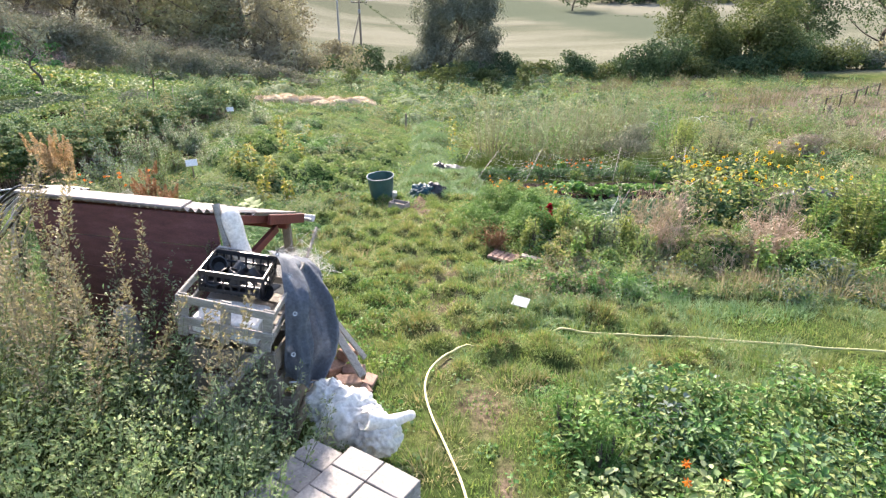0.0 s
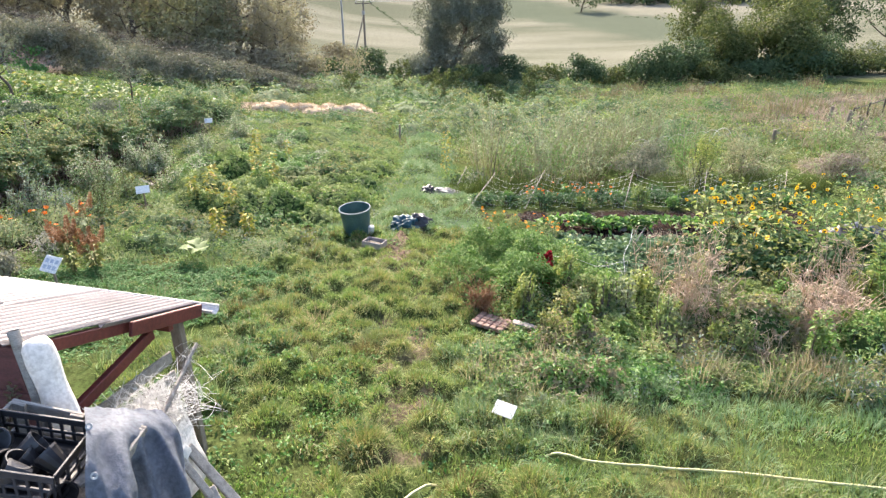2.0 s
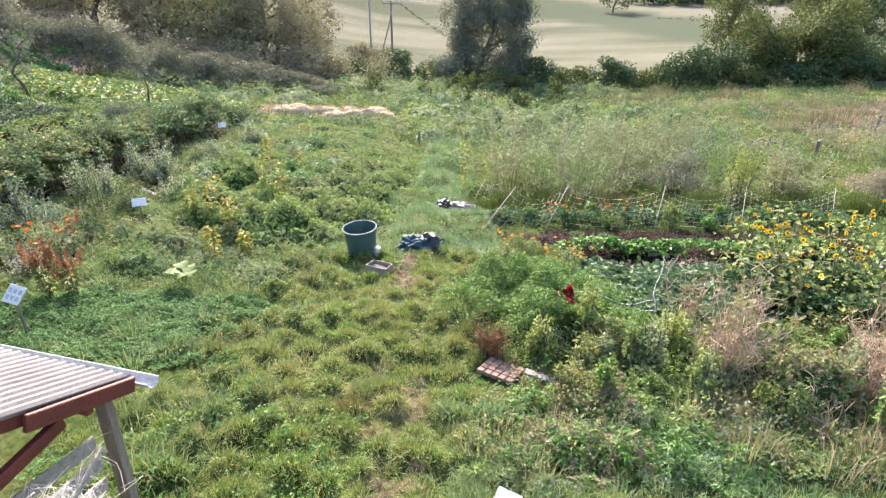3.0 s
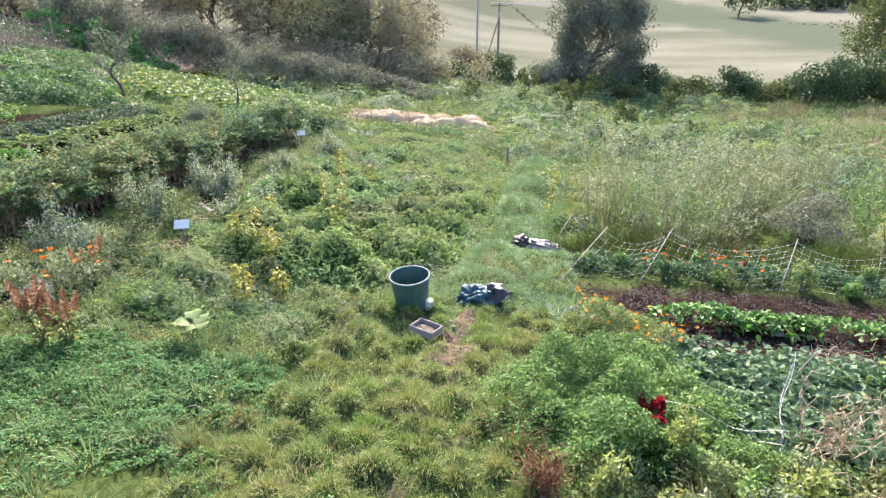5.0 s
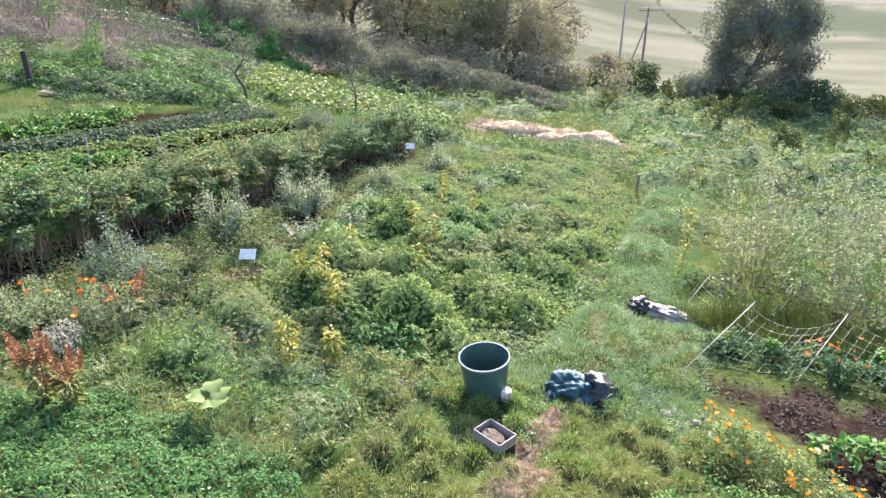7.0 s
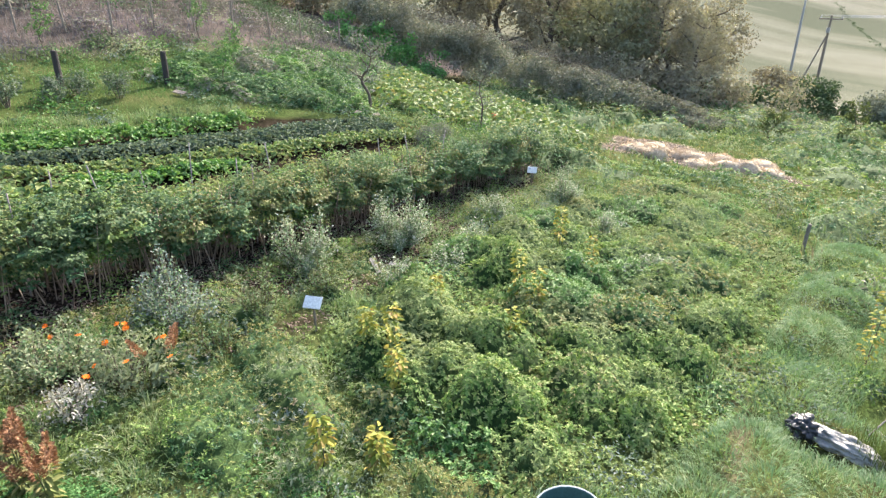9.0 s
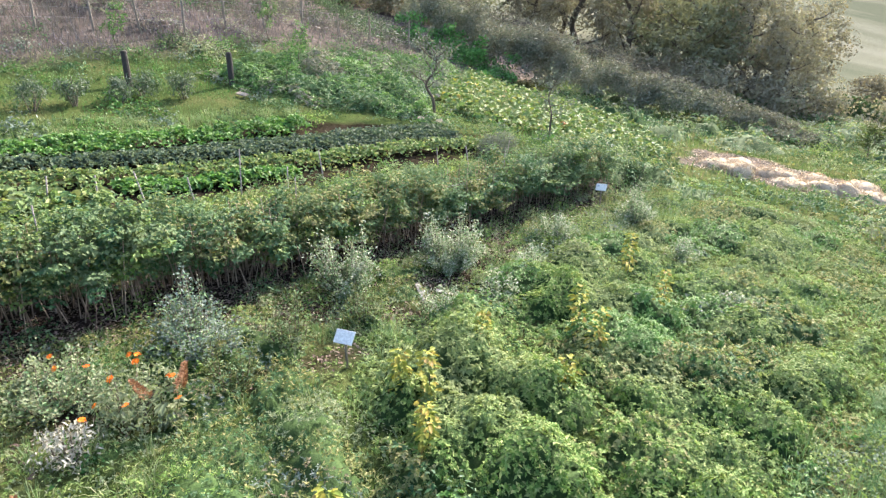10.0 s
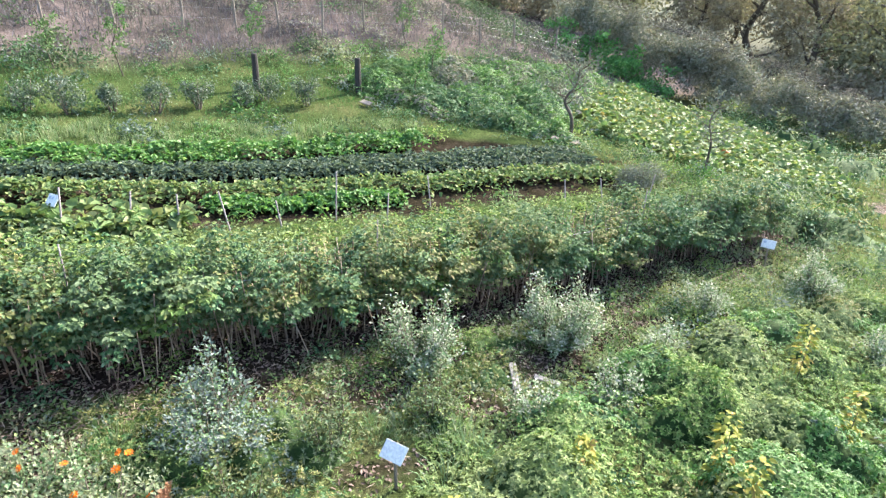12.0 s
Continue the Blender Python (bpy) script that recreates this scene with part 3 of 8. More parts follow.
REDBEAM = plain("red_painted_timber", [(0.099, 0.022, 0.018), (0.153, 0.034, 0.027)], 4, 0.6, bump=0.2)
ROOFING = plain("fibre_cement_sheet", [(0.171, 0.149, 0.144), (0.225, 0.198, 0.194), (0.270, 0.243, 0.239)], 2.0, 0.55, bump=0.15, fine=60)
PALEBOARD = plain("pale_weathered_board", [(0.216, 0.184, 0.176), (0.297, 0.261, 0.248)], 4, 0.8, bump=0.3, stretch=(1, 6, 6))
GUTTERMAT = plain("grey_plastic_gutter", [(0.378, 0.396, 0.414), (0.468, 0.486, 0.504)], 5, 0.4, bump=0.05)
TUBMAT = plain("dark_green_plastic", [(0.036, 0.086, 0.081), (0.050, 0.108, 0.101)], 5, 0.45, bump=0.08, spec=0.5)
RIMMAT = plain("pale_rim_plastic", [(0.20, 0.24, 0.25), (0.32, 0.36, 0.37)], 8, 0.8, bump=0.05, spec=0.15)
TARP = plain("blue_grey_tarpaulin", [(0.12, 0.14, 0.18), (0.19, 0.213, 0.258), (0.28, 0.30, 0.345)], 3, 0.7, bump=0.4, spec=0.2)
TEAL = plain("teal_plastic_sheet", [(0.012, 0.045, 0.062), (0.024, 0.075, 0.098), (0.05, 0.115, 0.135)], 3, 0.6, bump=0.1, spec=0.2)
BLACKPL = plain("black_plastic", [(0.011, 0.011, 0.013), (0.027, 0.027, 0.032)], 8, 0.4, bump=0.15, spec=0.5)
BAGWHITE = plain("pale_plastic_sack", [(0.113, 0.110, 0.107), (0.385, 0.365, 0.343)], 3, 0.45, bump=0.3)
FLEECE = plain("white_fleece", [(0.70, 0.69, 0.67), (0.82, 0.81, 0.79)], 4, 0.8, bump=0.2, trans=0.25)
WHITEPAINT = plain("white_board", [(0.70, 0.69, 0.66), (0.78, 0.77, 0.74)], 6, 0.8, bump=0.05, spec=0.1)
INK = plain("sign_ink", [(0.34, 0.39, 0.46), (0.44, 0.49, 0.56)], 20, 0.6, bump=0)
SLAB = plain("pale_concrete_slab", [(0.230, 0.214, 0.203), (0.299, 0.279, 0.267)], 6, 0.85, bump=0.4)
BRICK = plain("clay_block", [(0.189, 0.108, 0.086), (0.270, 0.171, 0.135), (0.324, 0.225, 0.180)], 8, 0.9, bump=0.4)
HOSE = plain("yellow_hose", [(0.495, 0.468, 0.225), (0.594, 0.567, 0.306)], 8, 0.4, bump=0.05)
NETMAT = plain("white_netting", [(0.522, 0.531, 0.504), (0.648, 0.657, 0.630)], 8, 0.6, bump=0)
CABLE = plain("pale_cable", [(0.315, 0.315, 0.342), (0.495, 0.495, 0.504)], 4, 0.4, bump=0)
STRAWMAT = leafmat("straw", [(0.38, 0.29, 0.21), (0.50, 0.40, 0.30), (0.62, 0.51, 0.40)], trans=0.1)
STRAWHEAP = plain("straw_mound", [(0.360, 0.279, 0.189), (0.495, 0.396, 0.279), (0.576, 0.477, 0.360)], 9, 0.9, bump=0.8, fine=60, spec=0.1)
STONE = plain("grey_stone", [(0.225, 0.207, 0.189), (0.342, 0.315, 0.297)], 5, 0.9, bump=0.5)
PUMPKINSKIN = plain("orange_rind", [(0.405, 0.117, 0.027), (0.495, 0.180, 0.045)], 8, 0.5)
STEEL = plain("grey_metal", [(0.270, 0.279, 0.297), (0.378, 0.387, 0.405)], 8, 0.4, metal=0.6, bump=0.05)


# ---- ground ----
def axis(fine0, fine1, step, far0, far1):
    mid = np.arange(fine0, fine1 + step / 2, step)
    out_hi, out_lo = [mid[-1]], [mid[0]]
    while out_hi[-1] < far1:
        out_hi.append(out_hi[-1] + max(step, 0.13 * (out_hi[-1] - fine1 + step)))
    while out_lo[-1] > far0:
        out_lo.append(out_lo[-1] - max(step, 0.13 * (fine0 - out_lo[-1] + step)))
    return np.concatenate([out_lo[:0:-1], mid, out_hi[1:]])


def inside(x, y, pts, soft=0.0):
    """1 inside a plan polygon, 0 outside; its rim is ragged by soft metres."""
    x, y = np.asarray(x, float), np.asarray(y, float)
    if soft:
        x = x + soft * 2 * (vnoise(x * 1.7, y * 1.7, 31) - 0.5)
        y = y + soft * 2 * (vnoise(x * 1.7, y * 1.7, 37) - 0.5)
    hit = np.zeros(x.shape, bool)
    for (x0, y0), (x1, y1) in zip(pts, pts[1:] + pts[:1]):
        cross = ((y0 > y) != (y1 > y)) & (x < (x1 - x0) * (y - y0) / (y1 - y0 + 1e-12) + x0)
        hit ^= cross
    return hit.astype(float)


def rim(x, y, pts, w):
    """1 well inside a plan polygon, falling softly to 0 at its edge over w metres."""
    x, y = np.asarray(x, float), np.asarray(y, float)
    d = np.full(np.broadcast(x, y).shape, 1e9)
    for (x0, y0), (x1, y1) in zip(pts, pts[1:] + pts[:1]):
        ux, uy = x1 - x0, y1 - y0
        s = np.clip(((x - x0) * ux + (y - y0) * uy) / (ux * ux + uy * uy), 0, 1)
        d = np.minimum(d, np.hypot(x - x0 - s * ux, y - y0 - s * uy))
    return inside(x, y, pts) * sst(0.0, 1.0, d / w * (0.55 + 0.9 * vnoise(x * 1.1, y * 1.1, 77)))


def near_line(x, y, x0, y0, x1, y1, w):
    d = np.array([x1 - x0, y1 - y0])
    n = np.hypot(*d)
    d = d / n
    s = np.clip((x - x0) * d[0] + (y - y0) * d[1], 0, n)
    return 1 - sst(w * 0.6, w, np.hypot(x - x0 - s * d[0], y - y0 - s * d[1]))


SOIL_BED = [(0.9, 14.9), (0.9, 15.5), (8.5, 15.8), (8.5, 13.0), (4.2, 12.9), (2.2, 12.8), (2.3, 14.0)]
PLOT_LEFT = [(-17.2, 10.0), (-16.9, 20.6), (-14.8, 25.5), (-12.2, 25.2), (-12.6, 10.0)]
PUMPKINS = [(-18.3, 28.0), (-24.3, 36.6), (-19.5, 38.5), (-14.5, 37.5), (-10.2, 31.5), (-12.8, 28.8), (-15.0, 26.8)]
STRAW = [(-9.6, 31.9), (-10.8, 36.0), (-8.4, 37.8), (-4.2, 37.2), (-3.2, 34.9), (-6.4, 32.6)]
CLOVERS = [(-6.2, 9.2), (-5.4, 10.6), (-3.9, 11.2), (-2.7, 10.9), (-2.2, 9.7), (-3.4, 8.6), (-4.6, 8.2)]


def worn(x, y):
    """Dry trodden earth on the path."""
    s = 0.9 * near_line(x, y, 0.52, 3.0, 0.47, 3.75, 0.10) + near_line(x, y, -0.62, 12.2, -0.5, 13.1, 0.2) + near_line(x, y, -0.45, 11.5, -0.4, 12.0, 0.22)
    s = s + 0.75 * np.maximum(near_line(x, y, 0.42, 4.2, 0.0, 7.5, 0.35), near_line(x, y, 0.0, 7.5, -0.5, 12.0, 0.4)) * sst(0.5, 0.6, fbm(x * 2.6, y * 2.6, 57))
    s = s + 0.6 * near_line(x, y, -0.35, 14.3, -0.95, 18.0, 0.14) * sst(0.35, 0.5, fbm(x * 2, y * 2, 58))
    return np.clip(s, 0, 1)


def bare(x, y):
    """Bare earth: beds, the strip under the cane row, the trodden path."""
    s = inside(x, y, SOIL_BED, 0.15) + 0.9 * inside(x, y, PLOT_LEFT, 0.2)
    s = s + near_line(x, y, -8.9, 8.0, -8.9, 26.0, 0.75) + 0.9 * near_line(x, y, -7.3, 12.0, -6.9, 20.0, 1.5) * sst(0.46, 0.54, fbm(x * 1.5, y * 1.5, 187))
    return np.clip(s + worn(x, y), 0, 1)


def finer(a, lo, hi, step):
    """The same axis with a closer step between lo and hi."""
    return np.concatenate([a[a < lo - step / 2], np.arange(lo, hi, step), a[a > hi + step / 2]])


gx, gy = finer(axis(-30, 20, 0.36, -900, 900), -3.6, 3.4, 0.14), finer(axis(1, 46, 0.5, -120, 1100), 4.4, 14.4, 0.14)
GX, GY = np.meshgrid(gx, gy)
ground_heap = Heap()
ncol = len(gx)
cell = (np.arange(len(gy) - 1)[:, None] * ncol + np.arange(ncol - 1)[None, :]).reshape(-1, 1)
ground_heap.add(np.stack([GX, GY, land(GX, GY) + 0.06 * inside(GX, GY, SOIL_BED) * (fbm(GX * 3, GY * 3, 9) - 0.6)], -1), cell + [0, 1, ncol + 1, ncol])
fx, fy = GX.ravel(), GY.ravel()
zone = np.zeros((len(fx), 4), np.float32)
zone[:, 0] = np.clip(bare(fx, fy) - worn(fx, fy), 0, 1)
zone[:, 1] = sst(56, 64, fy + 0.12 * np.abs(fx) + 2 * vnoise(fx * 0.2, fy * 0.2, 6))
zone[:, 2] = np.clip(sst(23, 25.5, -fx + 2 * (vnoise(fx * 0.4, fy * 0.4, 5) - 0.5)) + 0.8 * sst(14, 18, fx + 3 * (vnoise(fx * 0.3, fy * 0.3, 15) - 0.5)) * sst(18, 24, fy) * (1 - sst(40, 50, fy)) + inside(fx, fy, STRAW, 0.5), 0, 1)
zone[:, 3] = sst(228, 246, fy + 2.9 * fx + 8 * vnoise(fx * 0.04, fy * 0.04, 21)) * (1 - sst(316, 336, fy + 3.0 * fx)) * sst(110, 125, fy)


def ground_material():
    mt, nt, pr = nodes_of("garden_ground")
    geo = nt.nodes.new("ShaderNodeNewGeometry")
    pos = geo.outputs["Position"]
    big, small = noise_node(nt, 0.6, 5.0, 0.6, pos), noise_node(nt, 14.0, 6.0, 0.8, pos)
    turf = ramp_node(nt, [(0.039, 0.061, 0.019), (0.065, 0.087, 0.030), (0.104, 0.104, 0.045)], [0.35, 0.5, 0.68])
    nt.links.new(big.outputs[0], turf.inputs[0])
    grit = ramp_node(nt, [(0.35, 0.35, 0.35), (1.3, 1.3, 1.3)], [0.32, 0.68])
    nt.links.new(small.outputs[0], grit.inputs[0])
    soil = ramp_node(nt, [(0.014, 0.010, 0.008), (0.030, 0.021, 0.018), (0.068, 0.048, 0.040)], [0.35, 0.55, 0.75])
    nt.links.new(noise_node(nt, 3.0, 6.0, 0.7, pos).outputs[0], soil.inputs[0])
    field = ramp_node(nt, [(0.100, 0.107, 0.077), (0.143, 0.145, 0.109), (0.186, 0.180, 0.143)], [0.40, 0.5, 0.60])
    nt.links.new(noise_node(nt, 0.022, 5.0, 0.6, pos, (0.5, 1.3, 1.0)).outputs[0], field.inputs[0])
    dry = ramp_node(nt, [(0.080, 0.067, 0.060), (0.150, 0.120, 0.108)], [0.4, 0.6])
    nt.links.new(big.outputs[0], dry.inputs[0])
    zn = nt.nodes.new("ShaderNodeAttribute")
    zn.attribute_name = "zone"
    sep = nt.nodes.new("ShaderNodeSeparateColor")
    nt.links.new(zn.outputs["Color"], sep.inputs[0])
    wn_ = nt.nodes.new("ShaderNodeAttribute")
    wn_.attribute_name = "worn"
    earth = ramp_node(nt, [(0.075, 0.054, 0.042), (0.125, 0.092, 0.072), (0.19, 0.142, 0.112)], [0.35, 0.5, 0.65])
    nt.links.new(noise_node(nt, 7.0, 5.0, 0.7, pos).outputs[0], earth.inputs[0])
    far_field = ramp_node(nt, [(0, 0, 0), (0.9, 0.9, 0.9)])
    nt.links.new(zn.outputs["Alpha"], far_field.inputs[0])
    col = mix_rgb(nt, sep.outputs[2], turf.outputs[0], dry.outputs[0])
    col = mix_rgb(nt, sep.outputs[0], col, soil.outputs[0])
    col = mix_rgb(nt, wn_.outputs["Fac"], col, earth.outputs[0])
    col = mix_rgb(nt, sep.outputs[1], col, field.outputs[0])
    col = mix_rgb(nt, far_field.outputs[0], col, (0.085, 0.10, 0.072))
    col = mix_rgb(nt, 1.0, col, grit.outputs[0], "MULTIPLY")
    nt.links.new(col, pr.inputs["Base Color"])
    pr.inputs["Roughness"].default_value, pr.inputs["Specular IOR Level"].default_value = 1.0, 0.0
    bp = nt.nodes.new("ShaderNodeBump")
    bp.inputs["Strength"].default_value, bp.inputs["Distance"].default_value = 0.7, 0.04
    nt.links.new(small.outputs[0], bp.inputs["Height"])
    nt.links.new(bp.outputs[0], pr.inputs["Normal"])
    return mt


ground = part("ground", ground_heap, ground_material(), smooth=True)
za = ground.data.attributes.new("zone", "FLOAT_COLOR", "POINT")
za.data.foreach_set("color", zone.ravel())
wa = ground.data.attributes.new("worn", "FLOAT", "POINT")
wa.data.foreach_set("value", worn(fx, fy).astype(np.float32))
tagged(ground, "sloping garden ground with rough turf and dark brown soil", "ground", kind="structure")


# ---- shed with a corrugated lean-to roof ----
E_ALONG, D_DOWN = Vector((-0.974, 0.225, 0)), Vector((0.225, 0.974, 0))
EAVE = Vector((-1.53, 6.35, 1.53))
ROOF_RUN, ROOF_DROP = 1.55, 0.58


def roof_at(a, d, up=0.0):
    """A place on the roof: a metres along the eave from its open end, d metres up from the eave."""
    return EAVE + E_ALONG * a - D_DOWN * d + Vector((0, 0, ROOF_DROP * d / ROOF_RUN + up))


shed = thing("shed", at(-2.6, 5.4), "low red-boarded lean-to shed with a corrugated sheet roof", "shed")
SH = shed.matrix_basis.inverted()


def shed_part(name, bm, mat, label="", smooth=False):
    bm.transform(SH)
    return part(name, bm, mat, shed, label, smooth)


def sheet(a0, a1, d0, d1, lift):
    """A corrugated sheet with thickness, its waves running down the slope."""
    bm = bmesh.new()
    steps = int(round((a1 - a0) / 0.0762 * 8))
    rows = []
    for t in (0.0, -0.007):
        for d in (d0, d1):
            rows.append([bm.verts.new(roof_at(a0 + (a1 - a0) * k / steps, d, lift + t + 0.017 * math.cos(6.28319 * (a0 + (a1 - a0) * k / steps) / 0.0762))) for k in range(steps + 1)])
    t0, t1, b0, b1 = rows
    for k in range(steps):
        bm.faces.new((t0[k], t0[k + 1], t1[k + 1], t1[k]))
        bm.faces.new((b0[k], b1[k], b1[k + 1], b0[k + 1]))
        bm.faces.new((t0[k], b0[k], b0[k + 1], t0[k + 1]))
        bm.faces.new((t1[k], t1[k + 1], b1[k + 1], b1[k]))
    bm.faces.new((t0[0], t1[0], b1[0], b0[0]))
    bm.faces.new((t0[-1], b0[-1], b1[-1], t1[-1]))
    return bm


for n, (a0, a1, d0, d1, lf) in enumerate([(0.0, 0.92, 0.0, 0.92, 0.0), (0.86, 1.98, 0.0, 0.92, 0.008), (0.05, 0.95, 0.82, 1.55, 0.022), (0.9, 1.98, 0.82, 1.55, 0.03)]):
    shed_part("roof_sheet", sheet(a0, a1, d0, d1, lf), ROOFING)
# weathered board along the top edge
shed_part("ridge_board", between(roof_at(0.30, 1.5, 0.06), roof_at(1.96, 1.5, 0.07), 0.17, 0.025), PALEBOARD)
# back wall of horizontal boards
for k in range(6):
    z0 = 0.25 + k * 0.305
    p, q = roof_at(0.04, 1.5), roof_at(1.93, 1.5)
    p.z = q.z = z0 + 0.15
    shed_part("wall_board", between(p + Vector((0, 0.004 * (k % 2), 0)), q + Vector((0, 0.004 * (k % 2), 0)), 0.022, 0.298, 0.004), REDWOOD)
# side frame and posts
for a, d, r in ((0.12, 0.15, 0.04), (0.14, 1.42, 0.035), (1.88, 0.15, 0.04), (1.88, 1.42, 0.035)):
    top = roof_at(a, d, -0.05)
    foot = at(top.x, top.y, -0.1)
    shed_part("post", between(foot, top, 2 * r, 2 * r), POSTWOOD if d < 1 and a < 1 else REDBEAM)
for a in (0.06, 1.0, 1.92):
    shed_part("rafter", between(roof_at(a, -0.02, -0.06), roof_at(a, 1.48, -0.06), 0.045, 0.08), REDBEAM)
shed_part("front_beam", between(roof_at(0.0, 0.35, -0.13), roof_at(1.95, 0.35, -0.13), 0.05, 0.07), REDBEAM)
shed_part("barge_board", between(roof_at(-0.02, 0.02, -0.05), roof_at(-0.02, 0.75, -0.06), 0.03, 0.1), REDBEAM)
shed_part("brace", between(roof_at(0.05, 0.5, -0.16), roof_at(0.05, 1.4, -0.62), 0.05, 0.08), REDBEAM)
for k in range(5):
    p, q = roof_at(0.10, 0.3), roof_at(0.12, 1.4)
    p.z, q.z = 1.22 - 0.17 * k, 1.28 - 0.17 * k
    shed_part("side_slat", between(p, q, 0.022, 0.1), GREYWOOD)
g0, g1 = roof_at(-0.1, -0.06, -0.03), roof_at(1.98, -0.06, -0.03)
gut = bmesh.new()
prof = [(0.055 * math.cos(a), 0.055 * math.sin(a)) for a in np.linspace(math.pi, 2 * math.pi, 9)]
prof += [(0.049 * math.cos(a), 0.049 * math.sin(a)) for a in np.linspace(2 * math.pi, math.pi, 9)]
ga, gb = [[gut.verts.new(g + D_DOWN * u + Vector((0, 0, v))) for u, v in prof] for g in (g0, g1)]
for k in range(len(prof)):
    kk = (k + 1) % len(prof)
    gut.faces.new((ga[k], ga[kk], gb[kk], gb[k]))
gut.faces.new(ga), gut.faces.new(list(reversed(gb)))
shed_part("gutter", gut, GUTTERMAT, "pale plastic half-round gutter")

# bundle of pale cables hanging over the far end of the shed
cables = thing("cable_bundle", at(-3.75, 5.2), "grey and white cables slung over the end of the shed", "cables")
CI = cables.matrix_basis.inverted()
for k in range(16):
    h = Heap()
    e = roof_at(1.95 + 0.02 * rng.random(), 1.5 - 0.03 * k, 0.06)
    s = rng.uniform(-0.06, 0.06)
    pts = [e + Vector((0.25, 0.05 * s, 0.02)), e + Vector((-0.05, 0, 0.02)), e + Vector((-0.4 - 0.1 * s, -0.05 + s, -0.12 - 0.25 * rng.random())), e + Vector((-0.55 + s, -0.1 + s, -0.6 - 0.3 * rng.random())), at(e.x - 0.55 + 2 * s, e.y - 0.15 + 2 * s, 0.02)]
    tube(h, [CI @ p for p in spline(pts, 6)], 0.008 if k % 3 else 0.013, 0, 5)
    part("cable", h, CABLE if k % 3 else BLACKPL, cables)


# ---- stacked wooden crate and the clutter on it ----
def slatted_box(name, m, w, d, h, mat, label, category, rows=2, slat=0.72):
    """An open-topped slatted wooden box."""
    ob = thing(name, m, label, category)
    t, sw = 0.02, h / rows * slat
    for i in range(rows):
        z = h - sw / 2 - i * h / rows
        for s in (-1, 1):
            part("slat", board((w, t, sw), Matrix.Translation((0, s * d / 2, z)), 0.004), mat, ob)
            part("slat", board((t, d - t - 0.004, sw), Matrix.Translation((s * (w / 2 - t / 2), 0, z)), 0.004), mat, ob)
    for sx in (-1, 0, 1):
        for s in (-1, 1):
            part("upright", board((0.075, t, h + 0.01), Matrix.Translation((sx * (w / 2 - 0.05), s * (d / 2 - t - 0.002), h / 2)), 0.004), mat, ob)
    for k in range(5):
        part("base_board", board((w - 0.05, d / 6, 0.018), Matrix.Translation((0, (k - 2) * d / 5.2, 0.02)), 0.003), mat, ob)
    return ob


BX = pose(-1.53, 4.3, 0, 0, 0, -6)
lower_z = float(land(-1.53, 4.3))
for k, (dx, dy, tw) in enumerate([(0.02, 0.05, 3), (-0.02, 0.0, -2)]):
    slatted_box("wooden_crate", BX @ pose(dx, dy, lower_z + 0.02 + 0.47 * k, 0, 0, tw), 0.70, 0.68, 0.46, POSTWOOD, "weathered brown slatted wooden crate in a stack", "crate")
slatted_box("wooden_crate", BX @ pose(-0.06, 0, lower_z + 1.05, 2, 11, 2) @ pose(0, 0.0, 0), 0.72, 0.78, 0.36, GREYWOOD, "weathered grey slatted wooden crate topping a stack", "crate", 2, 0.36)
TOPZ = lower_z + 1.0

tub_box = thing("black_crate", BX @ pose(-0.10, 0.10, TOPZ + 0.28, 2, 8, 4), "black plastic harvest crate full of plant pots", "crate")
W, D, H = 0.50, 0.36, 0.19
part("base", board((W, D, 0.015), Matrix.Translation((0, 0, 0.01))), BLACKPL, tub_box)
for s in (-1, 1):
    for z, hh in ((0.03, 0.03), (0.095, 0.02), (H - 0.02, 0.04)):
        part("side_bar", board((W, 0.014, hh), Matrix.Translation((0, s * D / 2, z)), 0.003), BLACKPL, tub_box)
        part("end_bar", board((0.014, D - 0.02, hh), Matrix.Translation((s * (W / 2 - 0.008), 0, z)), 0.003), BLACKPL, tub_box)
    for k in range(9):
        part("rib", board((0.016, 0.011, H - 0.01), Matrix.Translation(((k - 4) * W / 8.4, s * (D / 2 + 0.001), H / 2)), 0.002), BLACKPL, tub_box)
    for k in range(5):
        part("rib", board((0.011, 0.016, H - 0.01), Matrix.Translation((s * (W / 2 - 0.007), (k - 2) * D / 4.6, H / 2)), 0.002), BLACKPL, tub_box)
for k in range(9):
    pot = part("flower_pot", lathe([(0.045, 0), (0.065, 0.1), (0.068, 0.1), (0.068, 0.115), (0.06, 0.115), (0.042, 0.008)], 14), BLACKPL)
    pot.matrix_basis = tub_box.matrix_basis @ pose(-0.17 + 0.11 * (k % 4) + rng.uniform(-0.02, 0.02), -0.1 + 0.1 * (k // 4), 0.03 + 0.02 * (k % 3), rng.uniform(20, 80), rng.uniform(-30, 30), rng.uniform(0, 360))
    tagged(pot, "black plastic plant pot lying in a crate", "plant pot", "pots in the crate")

# polystyrene box inside the top crate, seen through its slats
foam = part("foam_box", board((0.5, 0.3, 0.18), None, 0.015), FLEECE)
foam.matrix_basis = BX @ pose(-0.05, -0.2, TOPZ + 0.12, 2, 5, 0)
tagged(foam, "white foam box inside the slatted crate", "box")

